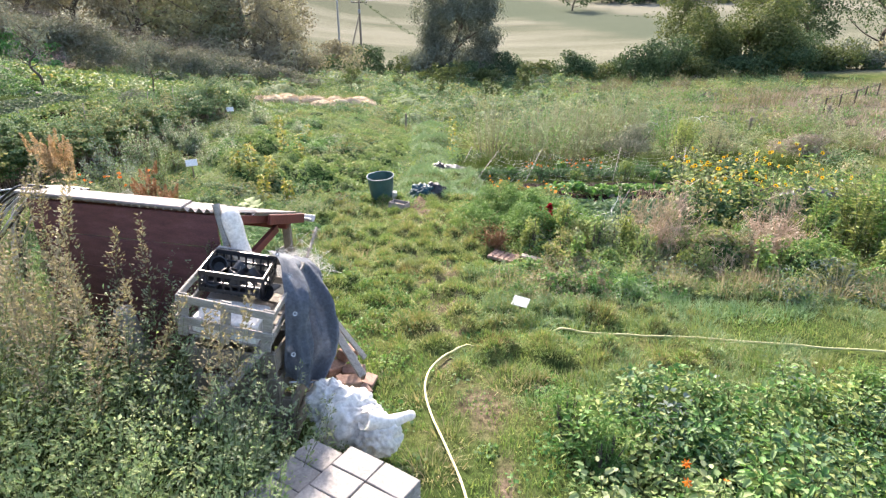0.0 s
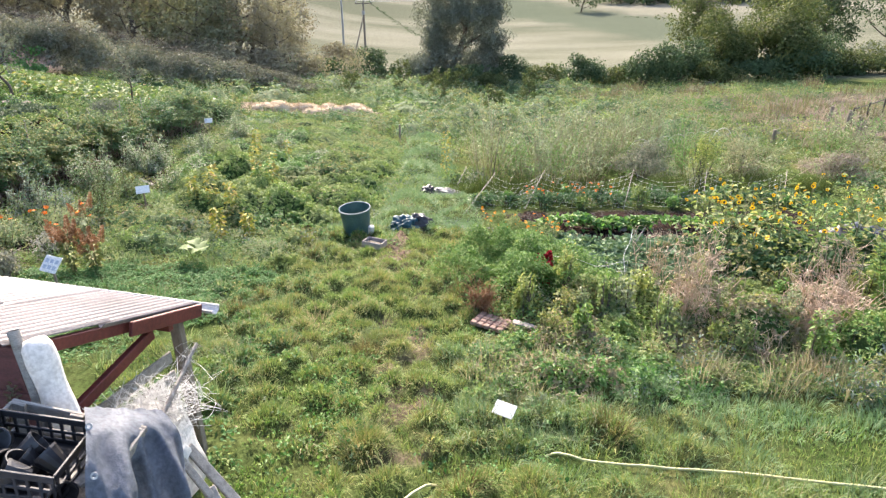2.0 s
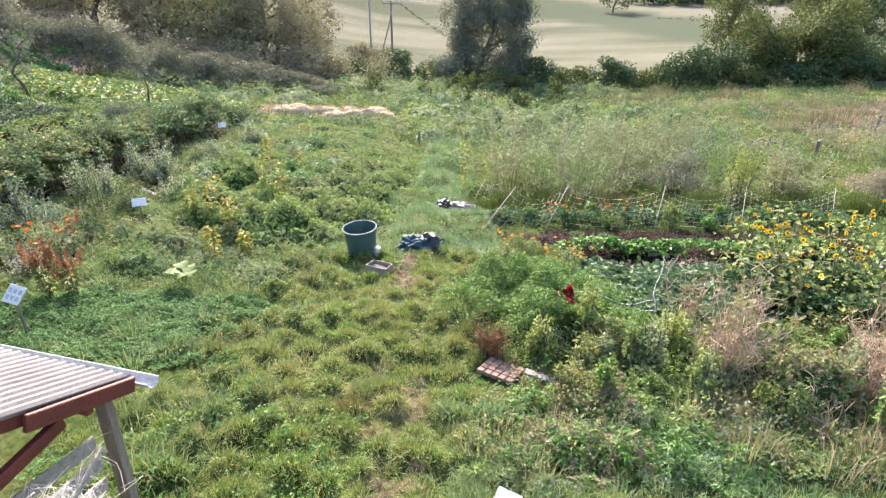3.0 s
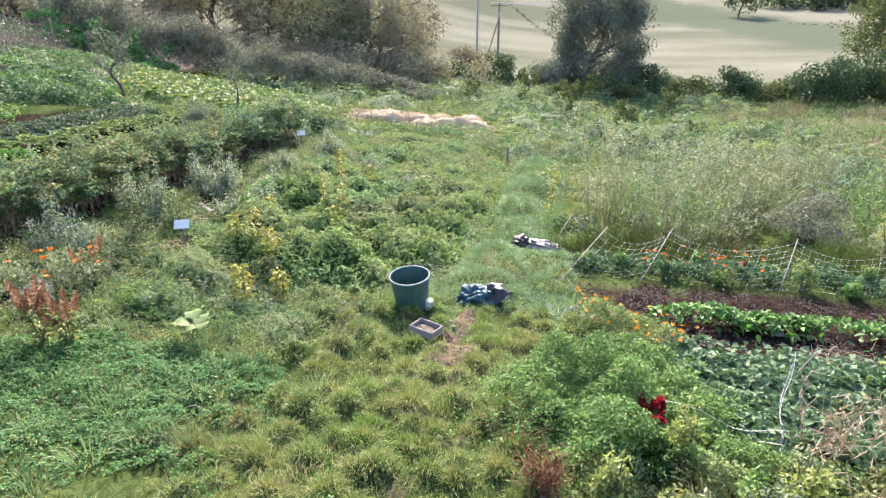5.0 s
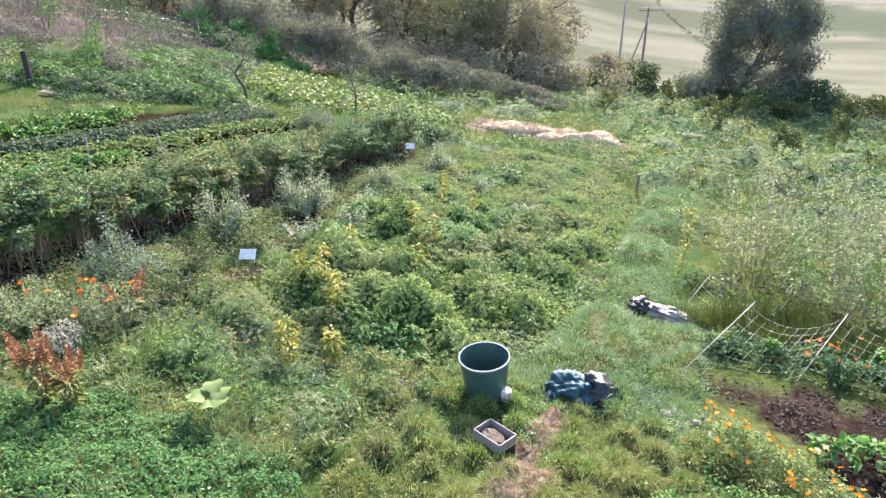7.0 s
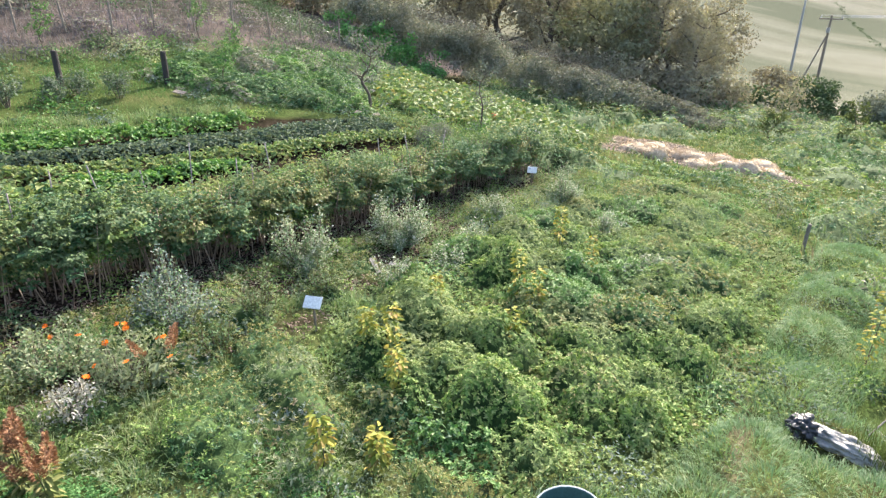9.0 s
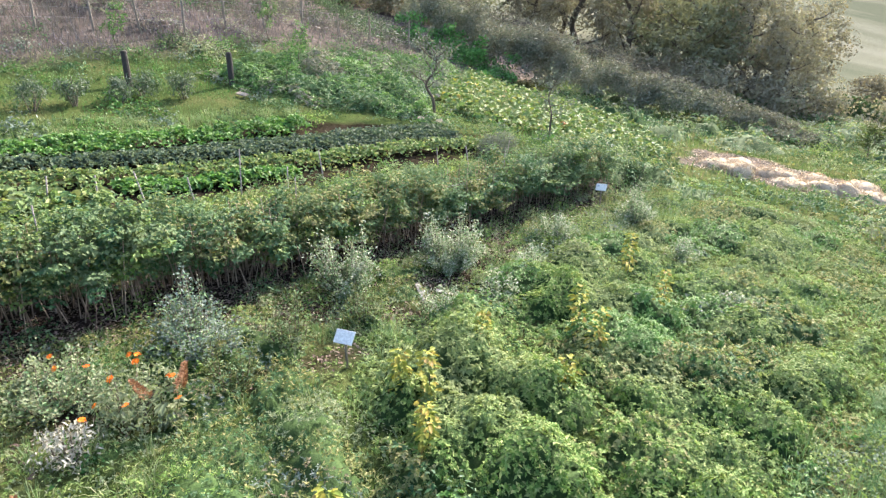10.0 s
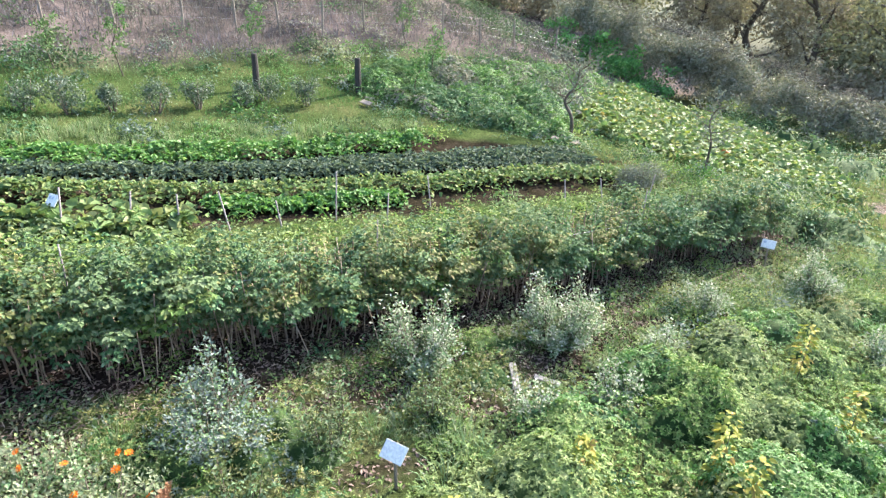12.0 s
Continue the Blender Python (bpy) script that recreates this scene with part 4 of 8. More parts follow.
# loose boards leaning against the stack
for n, (p, q, w) in enumerate([((-1.80, 3.60, 0.98), (-1.35, 3.95, 1.38), 0.10), ((-1.24, 5.02, 1.27), (-0.80, 4.86, 0.66), 0.05), ((-1.20, 5.12, 1.2), (-0.74, 5.0, 0.58), 0.07), ((-1.05, 4.98, 1.0), (-0.72, 4.66, 0.62), 0.08), ((-1.86, 4.6, 1.6), (-1.3, 4.35, 1.68), 0.1)]):
    ob = part("loose_board", between(p, q, w, 0.022), GREYWOOD)
    tagged(ob, "weathered loose board leaning against the crate stack", "board", "loose boards")
for n, (x, y, z, rz) in enumerate([(-1.12, 5.0, 1.06, 20), (-1.02, 4.86, 0.92, 50), (-1.15, 5.2, 0.9, 5), (-0.98, 5.1, 0.66, 70), (-1.1, 4.8, 0.72, 30), (-0.84, 4.88, 0.86, 12), (-0.9, 5.02, 0.98, 64), (-0.78, 4.74, 0.72, 40), (-0.72, 4.98, 0.66, 80), (-0.86, 4.66, 0.9, 22)]):
    ob = part("clay_block", board((0.22, 0.12, 0.1), None, 0.008), BRICK)
    ob.matrix_basis = pose(x, y, z - 0.35, 15, 10, rz)
    tagged(ob, "red clay block in a heap of rubble beside the crates", "brick", "clay blocks")

# tarpaulin draped over the corner of the stack
tp = bmesh.new()
NU, NV = 44, 60
LEFT = spline([(-1.46, 4.68, 1.86), (-1.26, 4.36, 1.92), (-1.13, 4.10, 1.76), (-1.14, 3.97, 1.42), (-1.17, 3.95, 1.12)], 15)
RIGHT = spline([(-1.16, 4.86, 1.70), (-1.04, 4.77, 1.62), (-0.97, 4.66, 1.42), (-0.89, 4.44, 1.14), (-1.0, 4.22, 0.92)], 15)
grid = []
for i in range(NU + 1):
    row = []
    u = i / NU
    for j in range(NV + 1):
        v = j / NV
        p = LEFT[j].lerp(RIGHT[j], u)
        w = sst(0.12, 0.5, v)
        fold = 0.19 * (0.55 - abs(math.sin(5.5 * u + 1.9 * v + 0.9 * math.sin(4 * v)))) + 0.08 * (0.5 - abs(math.sin(13 * u - 3 * v))) + 0.07 * noise.noise(Vector((4 * u, 5 * v, 2)))
        p = p + Vector((0.75, -0.65, 0.05)) * float(w) * fold * (0.4 + 0.6 * math.sin(math.pi * min(1, max(0, u)) ) + 0.3)
        p.z += 0.05 * float(w) * noise.noise(Vector((6 * u, 1.0, 7))) + 0.012 * noise.noise(Vector((9 * u, 9 * v, 4))) - 0.07 * v * v * math.sin(3.1 * u)
        row.append(tp.verts.new(p))
    grid.append(row)
for i in range(NU):
    for j in range(NV):
        tp.faces.new((grid[i][j], grid[i + 1][j], grid[i + 1][j + 1], grid[i][j + 1]))
bmesh.ops.solidify(tp, geom=tp.faces[:], thickness=0.004)
tarp = thing("tarpaulin", at(-1.1, 4.3), "blue-grey tarpaulin sheet draped over the crate stack", "tarpaulin")
tp.transform(tarp.matrix_basis.inverted())
part("sheet", tp, TARP, tarp, smooth=True)
TI = tarp.matrix_basis.inverted()
part("hem", tube(Heap(), [TI @ (LEFT[-1].lerp(RIGHT[-1], k / 12) + Vector((0.03 * math.sin(1.1 * k), -0.03, -0.02))) for k in range(13)], 0.009, 0, 6), TARP, tarp)
for k in range(4):
    e = part("eyelet", lathe([(0.009, -0.003), (0.017, -0.003), (0.017, 0.003), (0.009, 0.003), (0.009, -0.003)], 12, 0, False), STEEL, tarp)
    e.matrix_basis = Matrix.Translation(TI @ (LEFT[10 + 13 * k] + Vector((0.03, -0.02, 0.01)))) @ pose(0, 0, 0, 60, 20, 0)

# white roll of fleece standing against the shed
roll = bmesh.new()
ra, rb = Vector((-1.80, 4.92, 2.12)), Vector((-1.60, 4.74, 1.35))
rings = []
for k in range(19):
    s = k / 18
    c = rb.lerp(ra, s)
    r = 0.078 * min(1, (1.06 - s) * 9) ** 0.5 * (1 + 0.05 * math.sin(17 * s)) if s > 0.88 else 0.078 * (1 + 0.06 * math.sin(15 * s + 1)) * (0.75 + 0.25 * min(1, 6 * s))
    dv = (ra - rb).normalized()
    u = dv.cross(Vector((0, 0, 1))).normalized()
    w = dv.cross(u)
    rings.append([roll.verts.new(c + (u * math.cos(6.28319 * i / 18) + w * math.sin(6.28319 * i / 18)) * r) for i in range(18)])
for a, b in zip(rings, rings[1:]):
    for i in range(18):
        roll.faces.new((a[i], a[(i + 1) % 18], b[(i + 1) % 18], b[i]))
roll.faces.new(rings[-1]), roll.faces.new(list(reversed(rings[0])))
tagged(part("fleece_roll", roll, FLEECE, smooth=True), "white rolled fleece standing against the red shed", "fleece roll")
pipe = part("grey_pipe", tube(Heap(), [Vector((-1.90, 4.92, 2.17)), Vector((-1.84, 4.86, 1.9)), Vector((-1.74, 4.76, 1.2)), at(-1.7, 4.72)], 0.032, 0, 10), GREYWOOD, smooth=True)
tagged(pipe, "dark grey pipe leaning against the shed wall", "pipe")

# tangle of white netting and twine on the rubble heap
tangle = Heap()
for k in range(620):
    c = Vector((-1.40, 5.08, 1.42)) + Vector((rng.normal(0, 0.10), rng.normal(0, 0.16), 0))
    pts = [c + Vector((rng.normal(0, 0.085), rng.normal(0, 0.10), rng.normal(0.0, 0.07))) for _ in range(4)]
    tube(tangle, spline(pts, 3), 0.0013, 0, 3)
tg = part("netting_tangle", tangle, FLEECE)
tagged(tg, "white tangle of old netting and twine on the rubble heap", "netting", kind="stuff")
mound = part("bundled_netting", crumple((0.22, 0.3, 0.55), 5.1, 3, 0.3), FLEECE, smooth=True)
mound.matrix_basis = pose(-1.38, 5.10, 0.93)
tagged(mound, "heap of bundled white netting beside the shed", "netting")
st = Heap()
tube(st, [Vector((-1.24, 4.75, 1.5)), Vector((-1.22, 5.2, 1.62)), Vector((-1.2, 5.5, 1.72))], np.array([0.016, 0.013, 0.01]), 0, 7)
for k in range(130):
    s = rng.uniform(0.25, 1)
    p = Vector((-1.24, 4.75, 1.5)).lerp(Vector((-1.2, 5.5, 1.72)), s)
    q = p + Vector((rng.normal(0, 0.03), rng.normal(0.01, 0.03), rng.normal(0.0, 0.035)))
    rod(st, [tuple(p)], [tuple(q)], 0.003, 0.001, 0)
tagged(part("wooden_stick", st, GREYWOOD), "pale frayed stick poking out of the rubble heap", "stick")

# stump beside the wall
stump = part("old_post", lathe([(0.085, -0.3), (0.082, 0.6), (0.075, 1.05), (0.05, 1.07), (0.0, 1.065)], 14), GREYWOOD, smooth=False)
stump.matrix_basis = pose(-2.45, 4.4, 0.45, 4, -5, 0)
tagged(stump, "old grey round post standing by the shed wall", "post")

# white fleece lying in a heap
for n, (x, y, z, r, sd) in enumerate([(-0.75, 3.98, 0.82, (0.27, 0.21, 0.24), 1.3), (-0.53, 3.86, 0.76, (0.19, 0.15, 0.19), 4.4), (-0.93, 4.10, 0.88, (0.17, 0.16, 0.2), 7.7)]):
    ob = part("fleece_sheet", crumple(r, sd, 5, 0.22, -r[2] * 0.8, 1.7, 0.30), FLEECE, smooth=True)
    ob.matrix_basis = pose(x, y, z - 0.12)
    tagged(ob, "crumpled white fleece sheet lying in a heap", "fleece", "fleece heaps")
tail = part("fleece_tail", tube(Heap(), spline([(-0.6, 3.78, 0.86), (-0.44, 3.86, 0.76), (-0.36, 3.95, 0.72), (-0.27, 4.02, 0.70), (-0.24, 4.04, 0.68)], 6), np.concatenate([np.linspace(0.08, 0.04, 18), np.linspace(0.045, 0.03, 7)]), 0, 10), FLEECE, smooth=True)
tagged(tail, "twisted end of a white fleece sheet", "fleece")

# stack of pale slabs on a dark pallet
SL = pose(-0.638, 3.409, 0.45, 0, 0, -33)
slabs = thing("slab_stack", SL, "stack of pale concrete slabs on a dark pallet", "slabs")
part("pallet", board((0.98, 0.9, 0.14), Matrix.Translation((0.13, -0.44, 0.02)), 0.01), DARKWOOD, slabs)
for lay in range(6):
    for i in range(3):
        for j in range(4):
            if lay < 4 and i == 1 and 0 < j < 3:
                continue
            drop, gap = (0.055, -0.035) if i == 0 else (0.0, 0.0)
            part("slab", board((0.288, 0.205, 0.062), pose((i - 0.5) * 0.297 + gap, -0.105 - j * 0.213 - (0.05 if i == 0 else 0), 0.125 + 0.068 * lay - drop, rng.uniform(-1, 1), rng.uniform(-1, 1), rng.uniform(-1.5, 1.5)), 0.005), SLAB, slabs)

# yellow garden hose lying across the grass
h = tube(Heap(), [Vector((q.x, q.y, float(land(q.x, q.y)) + 0.05 - 0.09 * float(sst(0.25, 0.4, q.x) * (1 - sst(1.2, 1.4, q.x)) * (q.y > 5.6)))) for q in (q for q in spline([(x, y, 0) for x, y in HOSE_LINE], 14))], 0.011, 0, 8)
tagged(part("garden_hose", h, HOSE, smooth=True), "pale yellow garden hose lying across the grass", "hose")


# ---- small garden objects ----
def sign(x, y, h, rz, tilt, w=0.28, d=0.2, bars=6, label="white garden information sign on a short stake"):
    ob = thing("garden_sign", at(x, y), label, "sign", "garden signs")
    part("stake", board((0.03, 0.025, h + 0.1), Matrix.Translation((0, 0.0, h / 2 - 0.08)), 0.003), POSTWOOD, ob)
    pm = pose(0, -0.01, h, 0, 0, rz) @ pose(0, 0, 0, tilt, 0, 0)
    pan = part("panel", board((w, d, 0.008), pm, 0.002), WHITEPAINT, ob)
    for k in range(bars):
        u, v = k % 3 - 1, k // 3
        part("print_bar", board((w * 0.2, d * 0.24, 0.002), pm @ Matrix.Translation((u * w * 0.29, d * (0.18 - 0.38 * v), 0.0055)), 0), INK, pan)
    return ob


sign(0.95, 6.72, 0.235 - float(land(0.95, 6.72)), -30, 30, 0.205, 0.135, bars=0, label="small blank white garden sign on a stake")
sign(-5.93, 14.3, 0.46, 25, 42, 0.26, 0.18, bars=0, label="blank white garden sign on a wooden stake")
sign(-8.1, 23.9, 0.5, 20, 45, 0.26, 0.19, bars=1)
sign(-4.68, 9.25, 0.58, -22, 45, 0.29, 0.22, bars=6, label="white garden sign with blue picture panels on a stake")
sign(-12.9, 11.9, 0.5, 30, 50, 0.26, 0.2, bars=2)

tub = thing("plastic_tub", at(-1.34, 13.14) , "tall dark green plastic tub with a pale rim", "tub")
tub.matrix_basis = Matrix.Translation(at(-1.34, 13.14, -0.02)) @ pose(0, 0, 0, 3, -3, 0)
part("body", lathe([(0.228, 0.0), (0.233, 0.02), (0.290, 0.56), (0.283, 0.56), (0.226, 0.03), (0.0, 0.028)], 40), TUBMAT, tub, smooth=False)
part("rim", lathe([(0.289, 0.548), (0.300, 0.550), (0.301, 0.568), (0.285, 0.570), (0.283, 0.560), (0.289, 0.548)], 40, 0.0, False), RIMMAT, tub, "pale worn rim")

cup = part("white_container", lathe([(0.05, 0), (0.07, 0.1), (0.06, 0.16), (0.045, 0.17), (0.0, 0.17)], 16), FLEECE)
cup.matrix_basis = pose(-1.08, 13.1, float(land(-1.08, 13.1)), 10, 6, 0)
tagged(cup, "small white container beside the green tub", "container")

bagt = thing("plastic_sheet", at(-0.42, 13.75), "crumpled teal and black plastic sheet on the grass", "plastic sheet")
part("teal_sheet", crumple((0.30, 0.27, 0.25), 2.2, 5, 0.34, -0.05, 1.8, 0.30), TEAL, bagt, smooth=True).matrix_basis = pose(-0.05, 0, 0.05)
part("black_sheet", crumple((0.26, 0.2, 0.2), 9.2, 4, 0.5, -0.05, 2.4), BLACKPL, bagt, smooth=True).matrix_basis = pose(0.22, 0.12, 0.07)

TRAY_X, TRAY_Y = -0.92, 12.28
tray = thing("wooden_tray", at(TRAY_X, TRAY_Y) , "small open wooden tray with soil on the grass", "tray")
tray.matrix_basis = Matrix.Translation(at(TRAY_X, TRAY_Y, 0.01)) @ pose(0, 0, 0, -6, 3, -18)
for sx, sy, w, d in ((0, -1, 0.36, 0.016), (0, 1, 0.36, 0.016), (-1, 0, 0.016, 0.262), (1, 0, 0.016, 0.262)):
    part("side", board((w, d, 0.11), Matrix.Translation((sx * 0.172, sy * 0.14, 0.06)), 0.003), PALEBOARD, tray)
part("base", board((0.33, 0.26, 0.012), Matrix.Translation((0, 0, 0.014)), 0), DARKWOOD, tray)
part("soil", crumple((0.16, 0.125, 0.05), 3.3, 3, 0.4, -0.01), BARK, tray).matrix_basis = pose(0, 0, 0.03)

sack = thing("plastic_sack", at(0.22, 17.0, 0.04), "black and white plastic sack lying by the net", "sack")
part("sack", crumple((0.40, 0.16, 0.11), 6.4, 5, 0.34, -0.07, 2.4), BAGWHITE, sack, smooth=True).matrix_basis = pose(0.1, 0, 0.1, 0, 4, -8)
part("black_end", crumple((0.17, 0.19, 0.15), 8.4, 5, 0.4, -0.07, 2.4), BLACKPL, sack, smooth=True).matrix_basis = pose(-0.33, 0.02, 0.12, 0, 0, 10)
dark = part("black_mulch_sheet", crumple((0.75, 0.35, 0.3), 12.4, 4, 0.45, -0.05, 2.6), BLACKPL, smooth=True)
dark.matrix_basis = Matrix.Translation(at(8.0, 12.8, 0.1))
tagged(dark, "crumpled black plastic sheet among the sunflowers", "plastic sheet")

blk = thing("clay_tile_mat", Matrix.Translation(at(0.98, 9.12, 0.03)) @ pose(0, 0, 0, -6, 2, -28), "reddish clay blocks laid in a small patch", "clay blocks")
brick_me = None
for i in range(5):
    for j in range(4):
        ob = part("brick", board((0.082, 0.082, 0.05), None, 0.006), BRICK, blk) if brick_me is None else new("brick", brick_me)
        brick_me = ob.data
        ob.parent = blk
        ob.matrix_basis = pose((i - 2) * 0.09, (j - 1.5) * 0.095, 0.03 + rng.uniform(-0.004, 0.004), rng.uniform(-3, 3), rng.uniform(-3, 3), rng.uniform(-3, 3))
bb = part("wooden_slat_mat", board((0.34, 0.1, 0.03), None, 0.005), PALEBOARD)
bb.matrix_basis = Matrix.Translation(at(1.4, 8.95, 0.05)) @ pose(0, 0, 0, 0, 4, -25)
tagged(bb, "short weathered board on the ground", "board")
for n, (x, y, r, rz) in enumerate([(-7.0, 16.6, 0.5, -30), (-6.75, 16.95, 0.35, 40)]):
    ob = part("loose_plank", board((r, 0.09, 0.025), None, 0.004), GREYWOOD)
    ob.matrix_basis = Matrix.Translation(at(x, y, 0.05)) @ pose(0, 0, 0, 0, 8, rz)
    tagged(ob, "weathered plank lying among low shrubs", "plank", "planks")
stone = part("stone", crumple((0.09, 0.07, 0.07), 1.7, 2, 0.3), STONE)
stone.matrix_basis = Matrix.Translation(at(3.95, 13.9, 0.04))
tagged(stone, "pale grey stone on the dark soil bed", "stone")


for x, y, w, rz in [(-19.4, 20.4, 0.6, 20), (-15.4, 25.4, 0.4, -35), (-15.9, 25.0, 0.3, 30)]:
    ob = part("grey_board", board((w * 0.7, 0.22, 0.03), None, 0.006), POSTWOOD)
    ob.matrix_basis = Matrix.Translation(at(x, y, 0.10)) @ pose(0, 0, 0, 10, 8, rz)
    tagged(ob, "pale grey board lying on the grass slope", "board", "slope boards")
for k in range(34):
    x, y, r = rng.normal(1.05, 0.28), rng.normal(13.85, 0.14), rng.uniform(0.03, 0.065)
    ob = part("stone", crumple((r, r * 0.8, r * 0.7), 1.1 * k, 1, 0.3), STONE)
    ob.matrix_basis = Matrix.Translation(at(x, y, r * 0.4)) @ pose(0, 0, 0, 0, 0, 50 * k)
    tagged(ob, "reddish grey stone in a small heap by the bed", "stone", "stone heap")


# ---- fences, posts, poles ----
def fence_post(x, y, h, r, lean=0.0, mat=POSTWOOD, name="fence_post", label="weathered round wooden fence post", group="bank fence posts"):
    ob = part(name, lathe([(r, -0.3), (r, h * 0.6), (r * 0.92, h - 0.01), (r * 0.7, h + 0.012), (0, h + 0.014)], 9), mat)
    ob.matrix_basis = Matrix.Translation(at(x, y)) @ pose(0, 0, 0, lean, lean * 0.7, 0)
    return tagged(ob, label, "post", group)


bank_line = [(-26.6, 12.5), (-26.8, 14.6), (-26.9, 16.8), (-26.6, 18.6), (-26.2, 20.1), (-25.9, 21.7), (-26.2, 23.6), (-26.2, 25.4), (-26.0, 27.2), (-26.3, 29.4), (-26.6, 31.6), (-26.8, 34.4), (-27.2, 37.2)]
for k, (x, y) in enumerate(bank_line):
    fence_post(x, y, 1.15 + 0.2 * ((k * 7) % 3), 0.042, 4.5 * math.sin(k * 2.1))
wires = thing("fence_wire", at(-26.6, 12.5), "thin rusty wires strung along the bank fence", "wire")
for hgt in (0.45, 0.8, 1.1):
    h = tube(Heap(), [wires.matrix_basis.inverted() @ at(x, y, hgt) for x, y in bank_line], 0.002, 0, 4)
    part("wire", h, STEEL, wires)
for x, y in ((-21.5, 17.7), (-20.6, 20.7)):
    fence_post(x, y, 1.05, 0.1, -1.5, DARKWOOD, "black_post", "short black charred post on the grass slope", "black posts")
for x, y, h in ((14.9, 24.0, 0.75), (15.6, 25.2, 0.8), (16.4, 26.6, 0.8), (16.9, 28.2, 0.85), (17.4, 30.4, 0.8), (12.6, 25.5, 0.5)):
    fence_post(x, y, h, 0.075, 4 * math.sin(x * 3), POSTWOOD, "stump_post", "short thick wooden post on dry ground", "stump posts")
fence_post(-1.55, 25.8, 0.75, 0.045, 3, POSTWOOD, "meadow_post", "thin wooden post in the rough meadow", "meadow posts")
rail = thing("rail_fence", at(18.2, 30.0), "low dark metal rail fence on a dry slope", "fence")
RI = rail.matrix_basis.inverted()
rp = [(18.2, 30.0), (20.0, 31.8), (21.9, 33.6), (23.7, 35.6), (25.6, 37.4)]
for x, y in rp:
    b = at(x, y)
    part("rail_post", between(RI @ (b - Vector((0, 0, 0.2))), RI @ (b + Vector((0, 0, 0.75))), 0.06, 0.06), DARKWOOD, rail)
for hh in (0.68,):
    part("rail", tube(Heap(), [RI @ at(x, y, hh) for x, y in rp], 0.025, 0, 5), DARKWOOD, rail)


def utility_pole(x, y, h, mat, arm, label):
    ob = thing("utility_pole", at(x, y), label, "utility pole")
    part("shaft", lathe([(0.17, -0.5), (0.15, h * 0.5), (0.11, h), (0.0, h + 0.02)], 10), mat, ob)
    if arm:
        part("crossarm", board((2.4, 0.14, 0.14), Matrix.Translation((0, 0, h - 0.4)), 0.01), mat, ob)
        part("brace_pole", between((0.1, 0.0, h * 0.78), (-1.5, -1.5, -0.4), 0.13, 0.13), mat, ob)
        for s in (-1, 0, 1):
            part("insulator", lathe([(0.05, 0), (0.07, 0.08), (0.04, 0.16), (0.06, 0.22), (0, 0.25)], 8), STEEL, ob).matrix_basis = pose(s * 1.05, 0, h - 0.32)
        part("fittings_box", board((0.35, 0.3, 0.55), Matrix.Translation((0, -0.25, h - 1.6)), 0.02), STEEL, ob)
    return ob


utility_pole(-12.0, 96.0, 7.2, POSTWOOD, True, "wooden utility pole with a crossarm and a stay")
utility_pole(-16.4, 104.0, 9.6, STEEL, False, "pale concrete utility pole in the field")
lines = thing("power_line", at(-12.0, 96.0), "thin overhead power lines crossing the valley", "power line")
LI = lines.matrix_basis.inverted()
for s in (-1.05, 0, 1.05):
    a, b = at(-12.0 + s, 96.0, 7.1), Vector((60.0 + s, 170.0, 2.0))
    part("wire", tube(Heap(), [LI @ (a.lerp(b, k / 12) - Vector((0, 0, 5 * (k / 12) * (1 - k / 12)))) for k in range(13)], 0.02, 0, 4), CABLE, lines)


# ---- trees ----
def grow(h, height, spread, r, limbs=9, twigs=4, low=0.25, m=0):
    """A tapered trunk with limbs and twigs; returns the limb ends."""
    bend = [Vector((0.06 * height * math.sin(2.3 * k + r * 90), 0.05 * height * math.cos(1.7 * k), height * 0.8 * k / 4)) - Vector((0.06 * height * math.sin(r * 90), 0.05 * height, 0)) * (1 - k / 4) for k in range(5)]
    bend[0] = Vector((0, 0, -0.3))
    stem = spline(bend, 5)
    tube(h, stem, np.linspace(r, r * 0.3, len(stem)), m, 7)
    ends = []
    for k in range(limbs):
        s = low + (1 - low) * k / limbs
        p = stem[min(len(stem) - 1, int(s * len(stem)))]
        a = 2.4 * k + rng.uniform(-0.4, 0.4)
        ln = spread * (1.05 - 0.55 * s) * rng.uniform(0.7, 1.1)
        q = p + Vector((math.cos(a) * ln, math.sin(a) * ln, ln * rng.uniform(0.35, 0.9)))
        mid = p.lerp(q, 0.5) + Vector((0, 0, -0.08 * ln))
        sp = spline([p, mid, q], 4)
        tube(h, sp, np.linspace(r * 0.42, r * 0.1, len(sp)), m, 5)
        ends.append(q)
        for _ in range(twigs):
            e = mid.lerp(q, rng.uniform(0.2, 1)) + Vector((rng.normal(0, 0.25), rng.normal(0, 0.25), rng.normal(0.15, 0.2))) * ln
            rod(h, [tuple(mid.lerp(q, rng.uniform(0.1, 0.8)))], [tuple(e)], r * 0.09, r * 0.03, m)
            ends.append(e)
    return ends


